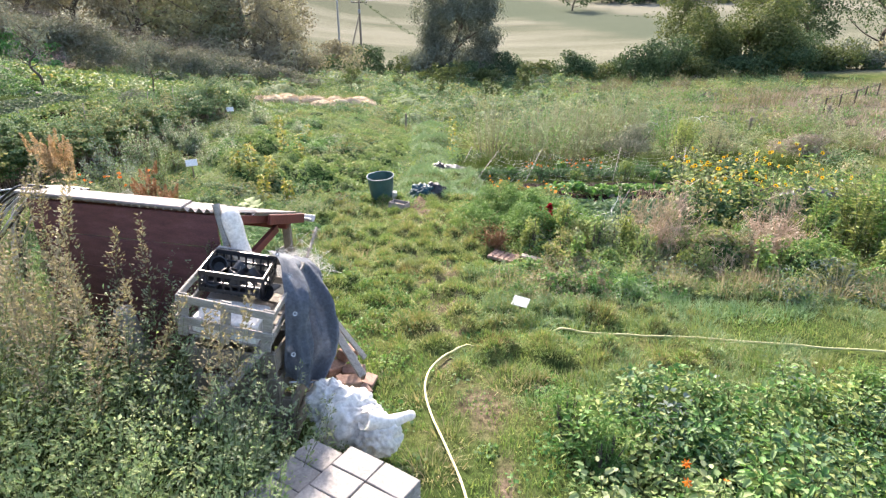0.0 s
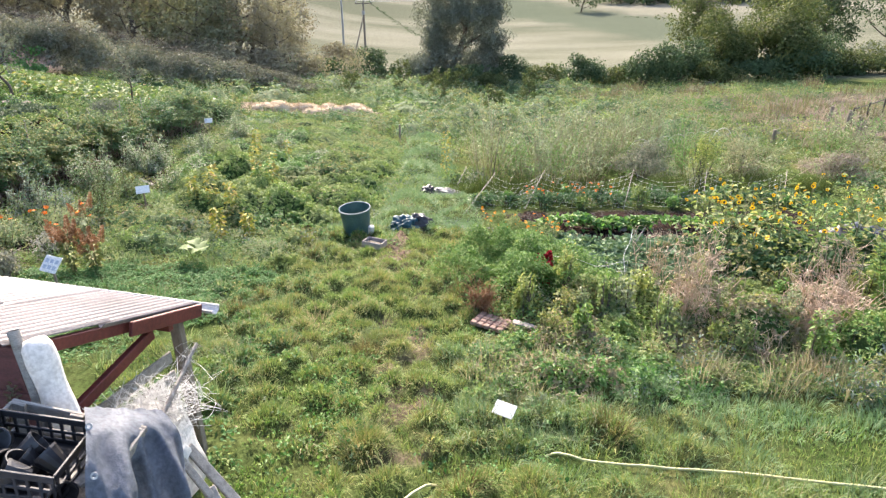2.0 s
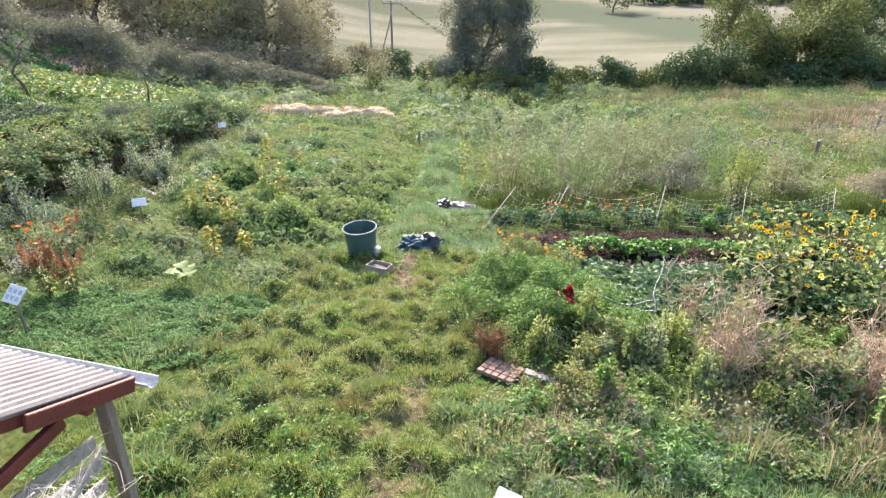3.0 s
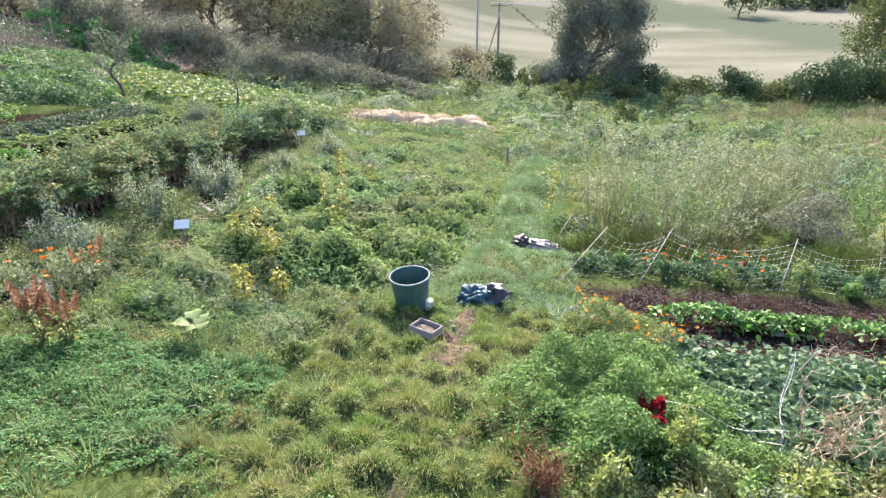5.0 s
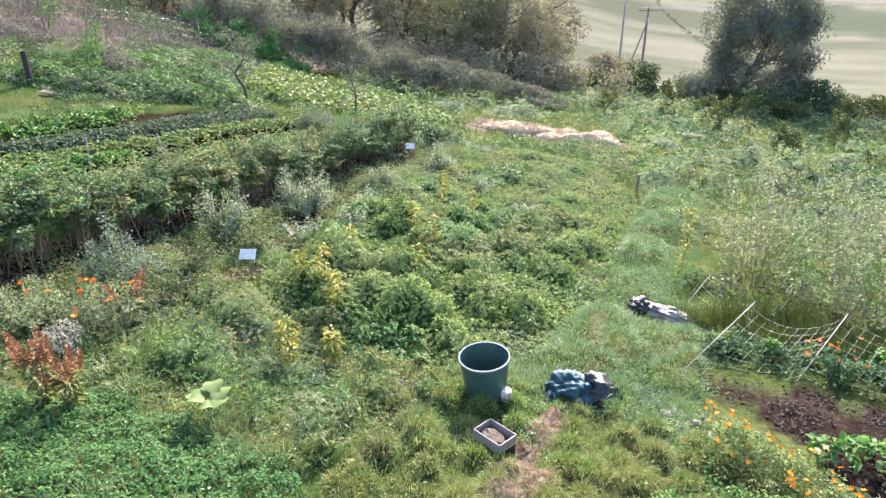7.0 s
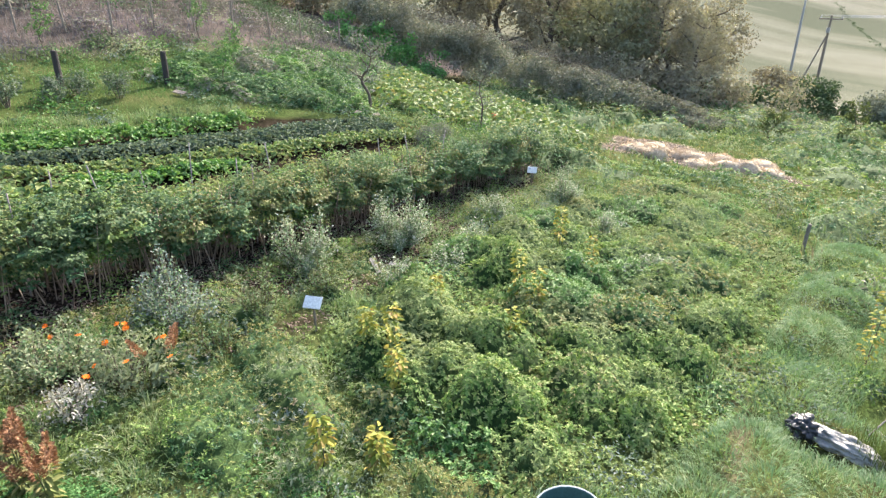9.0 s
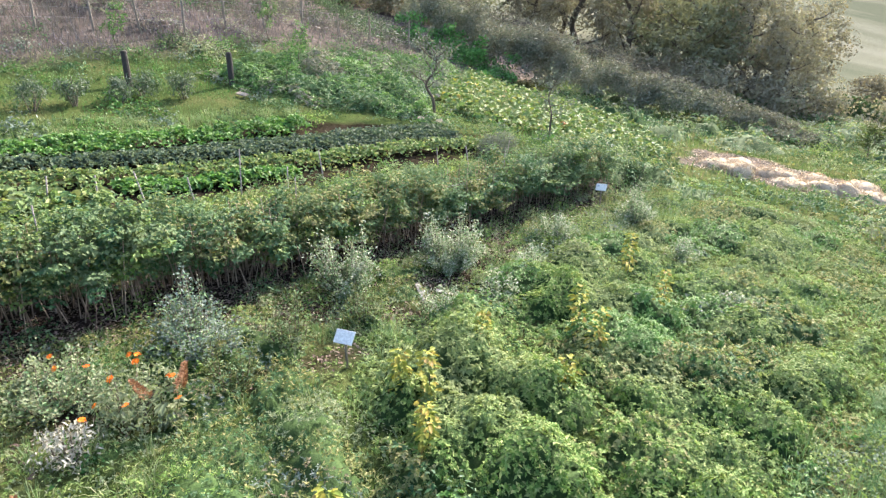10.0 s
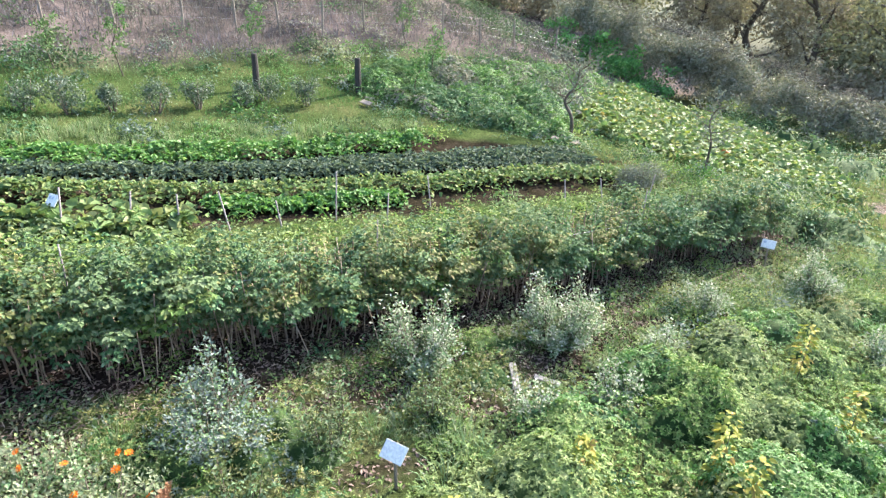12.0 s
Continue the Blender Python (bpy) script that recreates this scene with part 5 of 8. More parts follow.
def tree(name, x, y, height, spread, leafm, n, L, label, category="tree", trunk=None, sink=0.0, low=0.25, group="", thick=None, fill=0):
    ob = thing(name, at(x, y, -sink), label, category, group)
    hw = Heap()
    r = thick or 0.028 * height
    ends = grow(hw, height, spread, r, 10, 4, low)
    part("trunk", hw, trunk or BARK, ob, smooth=True)
    hc = Heap()
    ends = [tuple(e) for e in ends]
    if fill:
        for _ in range(fill):
            d = unit(rng.normal(0, 1, (1, 3)))[0] * rng.uniform(0.35, 0.95)
            ends.append((d[0] * spread, d[1] * spread, height * (0.52 + 0.48 * d[2])))
    size = spread * 0.36
    per = max(1, n // len(ends))
    for e in ends:
        foliage(hc, e, (size * rng.uniform(0.7, 1.25), size * rng.uniform(0.7, 1.25), size * rng.uniform(0.6, 1.0)), per, L, L * 0.62, 0, lumps=5, lift=0.3)
    part("crown", hc, leafm, ob)
    return ob


# woodland on the left of the valley
kinds = [tree("woodland_tree", -18, 60, 9.5, 3.4, WOOD_LEAF, 5600, 0.27, "brown-green woodland tree at the valley edge", group="woodland", low=0.1, fill=70),
         tree("woodland_tree", -24, 62, 8.0, 3.8, WOOD_GREEN, 5600, 0.27, "olive-green woodland tree at the valley edge", group="woodland", low=0.08, fill=70),
         tree("woodland_tree", -31, 58, 11.0, 3.6, WOOD_LEAF, 5600, 0.27, "brown-green woodland tree at the valley edge", group="woodland", low=0.12, fill=70)]
wood_sites = [(-14.5, 58), (-21, 57), (-27.5, 58), (-34, 55), (-38, 52), (-42, 48), (-36, 61), (-29, 66), (-22, 68), (-16, 66), (-44, 56), (-47, 43), (-50, 50), (-41, 66), (-34, 72), (-26, 76), (-45, 38), (-55, 40), (-48, 33), (-50, 26), (-46, 22), (-52, 17), (-48, 12)]
for k, (x, y) in enumerate(wood_sites):
    s = 0.75 + 0.5 * ((k * 37) % 10) / 10
    src = kinds[k % 3]
    cp = copy_thing(src, Matrix.Translation(at(x, y, -0.4)) @ pose(0, 0, 0, 0, 0, 67 * k))
    cp.scale = (s, s, s * 0.95)

scrub = Heap()
for k in range(60):
    u = rng.random()
    c = at(-50 + 40 * u + rng.normal(0, 1.5), 45 + 12 * u + rng.normal(0, 1.5), 1.0)
    foliage(scrub, c, (2.2, 1.8, 1.8), 420, 0.25, 0.15, 0, lumps=9)
tagged(part("woodland_edge_scrub", scrub, WOOD_LEAF), "brown-green scrub filling the woodland edge", "scrub", kind="stuff")

# willow and the bushes along the stream
wl = thing("willow_tree", at(1.6, 63), "grey-green rounded willow beside the stream", "tree")
hw, hc = Heap(), Heap()
ends = grow(hw, 9.0, 3.8, 0.3, 12, 4, 0.1)
part("trunk", hw, BARK, wl, smooth=True)
for k in range(130):
    z = rng.uniform(0.3, 11.3)
    rr = 4.3 * max(0.05, 1 - ((z - 4.2) / 8.0) ** 2) ** 0.5
    a = rng.uniform(0, 6.28)
    rr *= rng.uniform(0.72, 1.12)
    foliage(hc, (rr * 0.72 * math.cos(a), rr * 0.72 * math.sin(a), z), (1.6, 1.6, 1.5), 520, 0.19, 0.10, 0, lumps=7, lift=-0.1, droop=0.4)
part("crown", hc, WILLOW, wl)


def bush(name, x, y, rx, ry, h, leafm, n, L, label, group="", W=None, stems=10, broad=False, lumps=12, category="shrub"):
    ob = thing(name, at(x, y), label, category, group)
    hs = Heap()
    a = rng.uniform(0, 6.283, stems)
    k = rng.uniform(0.2, 0.75, stems)
    P1 = np.stack([np.cos(a) * rx * k, np.sin(a) * ry * k, h * rng.uniform(0.5, 0.85, stems)], 1)
    rod(hs, np.stack([np.cos(a) * 0.04, np.sin(a) * 0.04, 0 * a - 0.08], 1), P1, 0.012 + 0.008 * h, 0.004, 0, 4)
    part("stem_clump", hs, BARK, ob)
    hl = Heap()
    foliage(hl, (0, 0, h * 0.5), (rx, ry, h * 0.54), n, L, W or L * 0.55, 0, lumps=lumps, broad=broad, lift=0.6)
    part("foliage", hl, leafm, ob)
    return ob


under = Heap()
for k in range(70):
    u = k / 69
    foliage(under, at(-14 + 76 * u, 63 - 6 * math.sin(3.1 * u) + rng.normal(0, 0.8), 0.5), (1.6, 1.2, 0.9 + 0.4 * rng.random()), 200, 0.32, 0.2, 0, lumps=6)
tagged(part("stream_hedge", under, DARKTREE), "low dark hedge of scrub along the stream", "hedge", kind="stuff")
for x, y, rx, h, lm, n in [(-2.5, 60, 2.6, 3.0, WILLOW, 2600), (5.8, 60, 2.6, 2.6, DARKTREE, 2600), (8.6, 57, 2.0, 1.6, MIDTREE, 1800), (2.0, 58, 2.2, 1.5, DARKTREE, 1800), (14.0, 56, 2.2, 1.5, MIDTREE, 1800), (22.5, 58, 3.0, 2.6, DARKTREE, 3000), (26.2, 56, 3.0, 2.3, DARKTREE, 3000), (30.2, 56, 3.2, 2.6, DARKTREE, 3000), (35, 58, 3.4, 2.8, MIDTREE, 3000), (3.9, 55, 1.8, 1.2, MIDTREE, 1500), (21.8, 55, 2.2, 1.6, MIDTREE, 1800), (-0.6, 56, 1.8, 1.2, MIDTREE, 1500), (11.4, 54, 1.9, 2.5, DARKTREE, 2600), (16.0, 54, 2.7, 3.4, DARKTREE, 3600), (19.5, 56, 2.8, 3.4, DARKTREE, 3600), (-7.0, 63, 2.6, 2.4, DARKTREE, 2600), (-10.5, 66, 3, 2.6, WOOD_LEAF, 2600), (24.0, 58, 3.6, 5.5, MIDTREE, 9000), (28.0, 57, 4.2, 6.4, MIDTREE, 11000), (32.5, 60, 3.4, 4.0, DARKTREE, 4200), (37, 59, 3.6, 2.8, WILLOW, 3200), (43, 60, 4, 2.8, WOOD_LEAF, 3200), (50, 60, 4, 3.2, WOOD_LEAF, 3200), (40, 50, 3.4, 2.2, MIDTREE, 3000), (46, 52, 3.4, 2.2, MIDTREE, 3000), (58, 62, 5, 3.4, DARKTREE, 3200)]:
    bush("stream_bush", x, y, rx, rx * 0.9, h, lm, n, 0.2 + 0.015 * rx, "rounded green bush in the hedge along the stream", "stream bushes", stems=8)
for x, y, hh, sp, lm in [(38, 78, 10, 4.5, MIDTREE), (46, 84, 10, 4.5, DARKTREE), (54, 80, 11, 5, DARKTREE), (62, 86, 12, 5, DARKTREE), (70, 80, 12, 5, DARKTREE), (31, 84, 9, 4, MIDTREE), (80, 88, 13, 5.5, DARKTREE)]:
    tree("field_tree", x, y, hh, sp, lm, 7000, 0.30, "broad green tree at the edge of the pasture", group="field trees", low=0.1, fill=60)
tree("pasture_tree", 37, 192, 9, 4.5, DARKTREE, 1600, 0.7, "lone dark tree standing in the pale pasture", low=0.15)
far_tree = tree("distant_tree", 70, 262, 13, 7, DARKTREE, 320, 2.1, "dark distant tree in a wood on the hill", group="distant trees", low=0.05)
for k in range(26):
    copy_thing(far_tree, Matrix.Translation(at(62 + 8.5 * k + 5 * math.sin(3 * k), 228 + 14 * math.sin(1.3 * k) - 0.6 * k, -1.5)) @ pose(0, 0, 0, 0, 0, 50 * k))
for k in range(16):
    cp = copy_thing(far_tree, Matrix.Translation(at(51 + 3.6 * k, 214 + 7 * math.sin(1.9 * k) - 0.5 * k, -1.0)) @ pose(0, 0, 0, 0, 0, 70 * k))
    cp.scale = (0.62, 0.62, 0.6)

ditch = Heap()
for x0, y0, x1, y1, m in ((-31.5, 236, -5.0, 132, 70), (44.0, 172, 66.0, 158, 26)):
    u = np.linspace(0, 1, m)
    clumps(ditch, x0 + (x1 - x0) * u + rng.normal(0, 0.4, m), y0 + (y1 - y0) * u + rng.normal(0, 0.4, m), some(m, 0.3, 0.6), some(m, 0.15, 0.4), np.zeros(m, int), 9, 0.3, 0.16)
tagged(part("field_hedge", ditch, DARKTREE), "low dark scrub along a ditch across the pasture", "hedge", kind="stuff")

# slim fruit trees of the garden
tree("fruit_tree", -16.4, 26.1, 2.7, 1.05, WILLOW, 900, 0.10, "small grey-leaved fruit tree with an open crown", "tree", group="fruit trees", thick=0.07, low=0.45)
tree("fruit_tree", -12.9, 28.3, 2.6, 0.8, WILLOW, 420, 0.09, "small thinly leaved fruit tree by pumpkins", "tree", group="fruit trees", thick=0.045, low=0.4)
for x, y, hh in [(-22.6, 14.2, 2.3), (-19.6, 22.4, 1.7), (-22.0, 24.5, 1.9), (-24.2, 18.6, 2.0), (-25.0, 25.0, 2.2), (-22.9, 12.5, 1.6)]:
    tree("young_tree", x, y, hh, 0.45, SLOPE, 420, 0.09, "thin young tree with sparse pale leaves", "tree", group="young trees", thick=0.022, low=0.35)

for x, y, hh in [(-0.1, 42.0, 2.4), (-3.2, 49.5, 2.6), (1.3, 51.0, 2.2), (5.5, 44.0, 1.8), (-6.5, 46.0, 1.6), (3.0, 39.0, 1.4)]:
    tree("meadow_sapling", x, y, hh, 0.7, MIDTREE, 700, 0.14, "slim green sapling in the far meadow", "tree", group="meadow saplings", thick=0.03, low=0.15)

# clipped silvery shrubs in a row on the slope
for k, (x, y) in enumerate([(-19.5, 10.6), (-19.5, 11.7), (-19.3, 12.5), (-19.6, 13.5), (-19.65, 14.5), (-19.9, 15.6), (-20.0, 16.85), (-20.3, 17.6), (-19.8, 18.65)]):
    s = 0.44 + 0.08 * ((k * 5) % 3)
    bush("row_shrub", x, y, s, s, 0.78 + 0.12 * (k % 3), ROWLEAF, 900, 0.075, "small rounded silvery shrub in a row on grass", "row shrubs", stems=6)
for x, y, r, h, lm, lab in [(-8.7, 26.6, 0.5, 0.75, DARKTREE, "dark rounded shrub at the end of the cane row"), (-6.3, 20.2, 0.4, 0.5, WEED, "small grey-green shrub among low herbs"), (-12.1, 24.6, 0.75, 0.8, WILLOW, "grey rounded lavender-like bush"), (-3.4, 20.9, 0.5, 0.45, SILVER, "low silvery bush among mint"), (5.9, 19.3, 0.95, 1.15, BRAMBLE, "dark brownish rounded bush behind the net"), (11.0, 18.8, 0.9, 0.8, DRYGRASS, "pale dry bushy clump"), (-5.9, 9.9, 0.35, 0.55, BRAMBLE, "brownish wiry shrub in the weeds")]:
    bush("garden_shrub", x, y, r, r, h, lm, int(2600 * r * (1 + h)), 0.056, lab, "garden shrubs", stems=14, W=0.03)


def shoot_bush(x, y, r, h, leafm, label, shoots=42, per=60, L=0.052, W=0.028, twig=None):
    """A shrub of many upright arching shoots, leafy along their length."""
    ob = thing("garden_shrub", at(x, y), label, "shrub", "garden shrubs")
    hs, hl = Heap(), Heap()
    a, k = rng.uniform(0, 6.283, shoots), np.sqrt(rng.random(shoots))
    r = 1.15 * r
    tip = np.stack([np.cos(a) * r * k, np.sin(a) * r * k, h * (1.0 - 0.5 * k * k) * rng.uniform(0.6, 1.25, shoots) * (0.85 + 0.3 * np.sin(a * 2 + x * 5))], 1)
    root = np.stack([np.cos(a) * 0.05, np.sin(a) * 0.05, 0 * a - 0.06], 1)
    mid = root * 0.5 + tip * 0.5 + np.stack([np.cos(a), np.sin(a), 0 * a], 1) * (0.12 * r)
    rod(hs, root, mid, 0.008, 0.006, 0, 4)
    rod(hs, mid, tip, 0.006, 0.002, 0, 3)
    i = np.repeat(np.arange(shoots), per)
    s = rng.uniform(0.22, 1.03, len(i))[:, None]
    P = np.where(s < 0.5, root[i] + (mid - root)[i] * 2 * s, mid[i] + (tip - mid)[i] * (2 * s - 1))
    b = np.tile(np.arange(per) * 2.4, shoots) + rng.normal(0, 0.4, len(i))
    D = unit((tip - mid)[i])
    A = np.stack([np.cos(b), np.sin(b), 0 * b], 1) + D * 0.8
    A = A + rng.normal(0, 0.45, A.shape)
    P = P + rng.normal(0, 0.035, P.shape)
    leaf(hl, P + A * 0.012, A, L * rng.uniform(0.6, 1.25, len(i)), W * rng.uniform(0.7, 1.2, len(i)), (rng.random(len(i)) < 0.75 - 0.6 * s[:, 0]).astype(int), face=D * 0.5 + [0, 0, 0.6])
    part("stem_clump", hs, twig or BARK, ob)
    part("foliage", hl, [leafm, SOFT], ob)
    return ob


for x, y, r, h, lm, lab, n in [(-7.64, 15.6, 0.48, 1.05, SILVER, "silver-leaved shrub beside the cane row", 52), (-7.5, 17.8, 0.58, 0.9, SILVER, "dense silver-white leaved shrub", 85), (-7.1, 12.9, 0.55, 0.85, BLUISH, "grey-green shrub with upright silvery shoots", 60), (-7.0, 23.7, 0.45, 0.7, SILVER, "low silvery shrub in the meadow", 40), (-7.3, 20.8, 0.42, 0.55, SILVER, "low pale shrub growing near the cane row", 34), (-6.9, 11.3, 0.5, 0.55, WEED, "grey feathery shrub among dry grass", 40), (-6.6, 13.9, 0.30, 0.75, MIDTREE, "slim green shrub with thin twigs", 14), (-6.75, 15.2, 0.30, 0.65, MIDTREE, "low green shrub standing among grass", 14), (-6.3, 16.3, 0.28, 0.6, SILVER, "thin twiggy shrub with sparse grey leaves", 12), (-6.1, 17.6, 0.3, 0.55, SILVER, "thin twiggy shrub with sparse grey leaves", 12), (-6.6, 19.0, 0.32, 0.6, SILVER, "thin twiggy shrub with sparse grey leaves", 14), (-5.2, 22.5, 0.35, 0.6, SILVER, "thin twiggy shrub with sparse grey leaves", 14), (-6.2, 12.9, 0.26, 0.6, MIDTREE, "low green shrub standing among grass", 12)]:
    shoot_bush(x, y, r, h, lm, lab, int(1.4 * n))


# ---- cane row ----
hedge = thing("cane_hedge", at(-8.9, 17.0), "long row of leafy raspberry canes with bare brown stems below", "hedge")
HO = np.array(hedge.matrix_basis.translation)
hc, hl = Heap(), Heap()
n = 850
cy = rng.uniform(7.5, 25.5, n)
cx = -8.95 + rng.normal(0, 0.22, n) - 0.012 * (cy - 11)
P0 = ground_points(cx, cy, -0.05) - HO
P1 = P0 + np.stack([rng.normal(0, 0.1, n), rng.normal(0, 0.12, n), rng.uniform(0.7, 1.25, n)], 1)
rod(hc, P0, P1, 0.010, 0.006, 0, 3)
tagged(part("cane_stand", hc, CANE, hedge), kind="stuff")
nc = 1500
y = rng.uniform(7.4, 25.6, nc)
t = rng.uniform(-0.62 - 0.5 * sst(0.38, 0.6, vnoise(y * 0.8, 0 * y, 17)), 1.0, nc) * math.pi / 2
side = np.where(rng.random(nc) < 0.6, 1.0, -1.0)
lump = domes(y, side * 3 + 10 + 0.9 * t, 0.95, 14, 0.4, 0.7, 0.6)
top = 1.22 + 0.36 * (fbm(y * 0.7, 0 * y, 12) - 0.5) * 2 - 0.02 * (y - 12)
wid = np.where(side > 0, 0.40, 0.66) + 0.50 * lump
x = -8.95 - 0.012 * (y - 11) + side * wid * np.cos(t) * rng.uniform(0.55, 1.05, nc)
z = top * (0.70 + 0.30 * np.sin(t)) + 0.26 * (lump - 0.4) * np.sin(np.abs(t)) + rng.normal(0, 0.07, nc) + 0.25 * (rng.random(nc) < 0.10)
C = ground_points(x, y, 0) - HO
C[:, 2] += z
# each shoot carries leaves of three leaflets, held level and drooping
out = np.stack([side * np.cos(t), rng.normal(0, 0.6, nc), 0.35 + np.sin(t)], 1)
out = unit(out + rng.normal(0, 0.3, (nc, 3)))
idx = np.repeat(np.arange(nc), 24)
step = np.tile(np.arange(24), nc) / 24.0
az = np.tile(np.arange(24) * 2.4, nc) + rng.uniform(0, 6.283, nc)[idx]
H = np.stack([np.cos(az), np.sin(az), rng.uniform(-0.25, 0.2, len(idx))], 1)
node = C[idx] + out[idx] * ((step - 0.5) * rng.uniform(0.35, 0.6, nc)[idx])[:, None] + H * (0.05 + 0.11 * rng.random(len(idx)) * (1.2 - step))[:, None]
kind = np.where(rng.random(nc) < 0.35 * sst(0.4, 0.6, vnoise(y * 0.9, 0 * y, 91)), 3, rng.choice(3, nc, p=[0.56, 0.26, 0.18]))[idx]
size = rng.uniform(0.8, 1.2, nc)[idx] * (1.1 - 0.35 * step)
for turn in (-1.15, 0.0, 1.15):
    B = np.stack([np.cos(az + turn), np.sin(az + turn), rng.uniform(-0.6, 0.35, len(idx))], 1)
    leaf(hl, node, B, size * some(len(idx), 0.048, 0.078), size * some(len(idx), 0.034, 0.055), kind, fold=0.12, droop=0.25, broad=True, face=0.35 * out[idx] + [0, 0, 0.9])
part("foliage", hl, [HEDGE, DEEP, HERB, OLIVE], hedge)
for k, y in enumerate((11.9, 15.6, 21.0)):
    hs = Heap()
    b = np.array(at(-9.0, y, -0.1)) - HO
    rod(hs, [b], [b + [0.06, 0.05, 1.6]], 0.012, 0.010, 0, 5)
    part("stake", hs, PALEBOARD, hedge)
for hh in (0.5, 0.95):
    part("wire", tube(Heap(), [Vector(np.array(at(-8.7 - 0.012 * (y - 11), y, hh)) - HO) for y in np.arange(8, 26.5, 1.5)], 0.003, 0, 3), STEEL, hedge)


# ---- stuff: lawn, tussocks, meadow ----
def off_things(x, y):
    """0 where a thing stands on the ground."""
    ok = np.ones(np.shape(x))
    for cx, cy, r in ((-1.34, 13.14, 0.28), (-0.4, 13.75, 0.38), (-0.92, 12.28, 0.24), (0.98, 9.12, 0.28), (-1.53, 4.3, 0.45), (-0.6, 3.02, 0.5), (0.22, 17.0, 0.5), (0.95, 6.6, 0.16)):
        ok = ok * (np.hypot(x - cx, y - cy) > r)
    s = (x - EAVE.x) * E_ALONG.x + (y - EAVE.y) * E_ALONG.y
    d = -(x - EAVE.x) * D_DOWN.x - (y - EAVE.y) * D_DOWN.y
    for (x0, y0), (x1, y1) in zip(HOSE_LINE, HOSE_LINE[1:]):
        ok = ok * (1 - 0.85 * (near_line(x, y, x0, y0, x1, y1, 0.07) > 0.3))
    return ok * (1 - ((s > 0) & (s < 2.05) & (d > -0.05) & (d < 2.0)))


PATH = [(-1.9, 3.0), (-1.2, 5.2), (-1.3, 6.3), (-3.0, 6.9), (-3.3, 7.8), (-2.6, 8.4), (-2.6, 9.8), (-2.0, 11.2), (-2.2, 12.4), (-1.6, 14.0), (0.2, 14.4), (1.1, 14.4), (1.0, 12.3), (0.4, 10.6), (0.6, 9.3), (0.9, 7.6), (2.4, 6.9), (6.0, 6.9), (9.5, 6.6), (9.5, 4.6), (5.4, 4.5), (1.3, 4.3), (0.95, 3.0)]


def lawn(x, y):
    return inside(x, y, PATH, 0.3) * (1 - 0.9 * bare(x, y)) * off_things(x, y)


def stuff(name, heap, mats, label, category):
    return tagged(part(name, heap, mats), label, category, kind="stuff")


h = Heap()
x, y = spots(250000, -3.4, 9.5, 3.0, 14.4, lambda a, b: lawn(a, b) * (0.35 + 0.65 * sst(0.35, 0.55, fbm(a * 2.2, b * 2.2, 41))) * np.where((a > 4.5), 0.5, 1))
n = len(x)
N = slope_normal(land, x, y, 0.04)
blade(h, ground_points(x, y, -0.005), N[:, :2] * 0.9 + rng.normal(0, 0.42, (n, 2)), some(n, 0.035, 0.095) * (0.7 + 0.7 * vnoise(x * 2.1, y * 2.1, 44)) * (1 + 2 * humps(x, y)), some(n, 0.005, 0.009))
stuff("lawn_grass", h, GRASS, "short rough green grass with dry yellow patches", "grass")


def tussocks(name, n, x0, x1, y0, y1, keep, per, hlo, hhi, w, mat, label, spread=0.09, bend=0.55):
    tx, ty = spots(n, x0, x1, y0, y1, keep)
    m = len(tx)
    size = rng.uniform(hlo, hhi, m)
    idx = np.repeat(np.arange(m), per)
    a, k = rng.uniform(0, 6.283, len(idx)), np.sqrt(rng.random(len(idx)))
    r = spread * size[idx] / ((hlo + hhi) / 2) * k
    x, y = tx[idx] + np.cos(a) * r, ty[idx] + np.sin(a) * r
    lean = np.stack([np.cos(a), np.sin(a)], 1) * (k * bend)[:, None] + rng.normal(0, 0.18, (len(idx), 2))
    hp = Heap()
    kind = rng.integers(0, len(mat), m)[idx] if isinstance(mat, list) else 0
    blade(hp, ground_points(x, y, -0.01), lean, size[idx] * rng.uniform(0.6, 1.15, len(idx)), w * rng.uniform(0.7, 1.3, len(idx)), kind)
    return stuff(name, hp, mat, label, "grass")


h = Heap()
x, y = spots(330000, -3.2, 3.2, 4.6, 14.2, lambda a, b: lawn(a, b) * sst(0.03, 0.08, humps(a, b)))
n = len(x)
N = slope_normal(land, x, y, 0.04)
blade(h, ground_points(x, y, -0.01), N[:, :2] * 1.0 + rng.normal(0, 0.35, (n, 2)), some(n, 0.04, 0.10), some(n, 0.0045, 0.0075), np.where(patches(x, y, 0.36, 5) * 0.6 + 0.7 * fbm(x * 0.9, y * 0.9, 55) > 0.66, 0, 1))
stuff("tussock_grass", h, [TUSSOCK, GRASS], "brown-green tussocks of wiry grass on the path", "grass")
tussocks("pale_tussocks", 900, -2.8, 9.0, 3.6, 13.8, lambda a, b: lawn(a, b) * (0.2 + 0.8 * sst(0.44, 0.56, fbm(a * 0.8, b * 0.8 + 7, 52))), 60, 0.08, 0.18, 0.0065, HAYGREEN, "pale green soft tufts of long grass", 0.14, 0.95)

tussocks("brown_tussocks", 250, -2.8, 2.6, 4.6, 13.2, lambda a, b: lawn(a, b) * sst(0.06, 0.14, humps(a, b)) * sst(0.25, 0.5, fbm(a * 0.8 + 3, b * 0.8, 51)), 170, 0.13, 0.24, 0.0055, [BROWNTUFT, TUSSOCK], "round olive-brown tussocks of wiry grass", 0.13, 1.0)

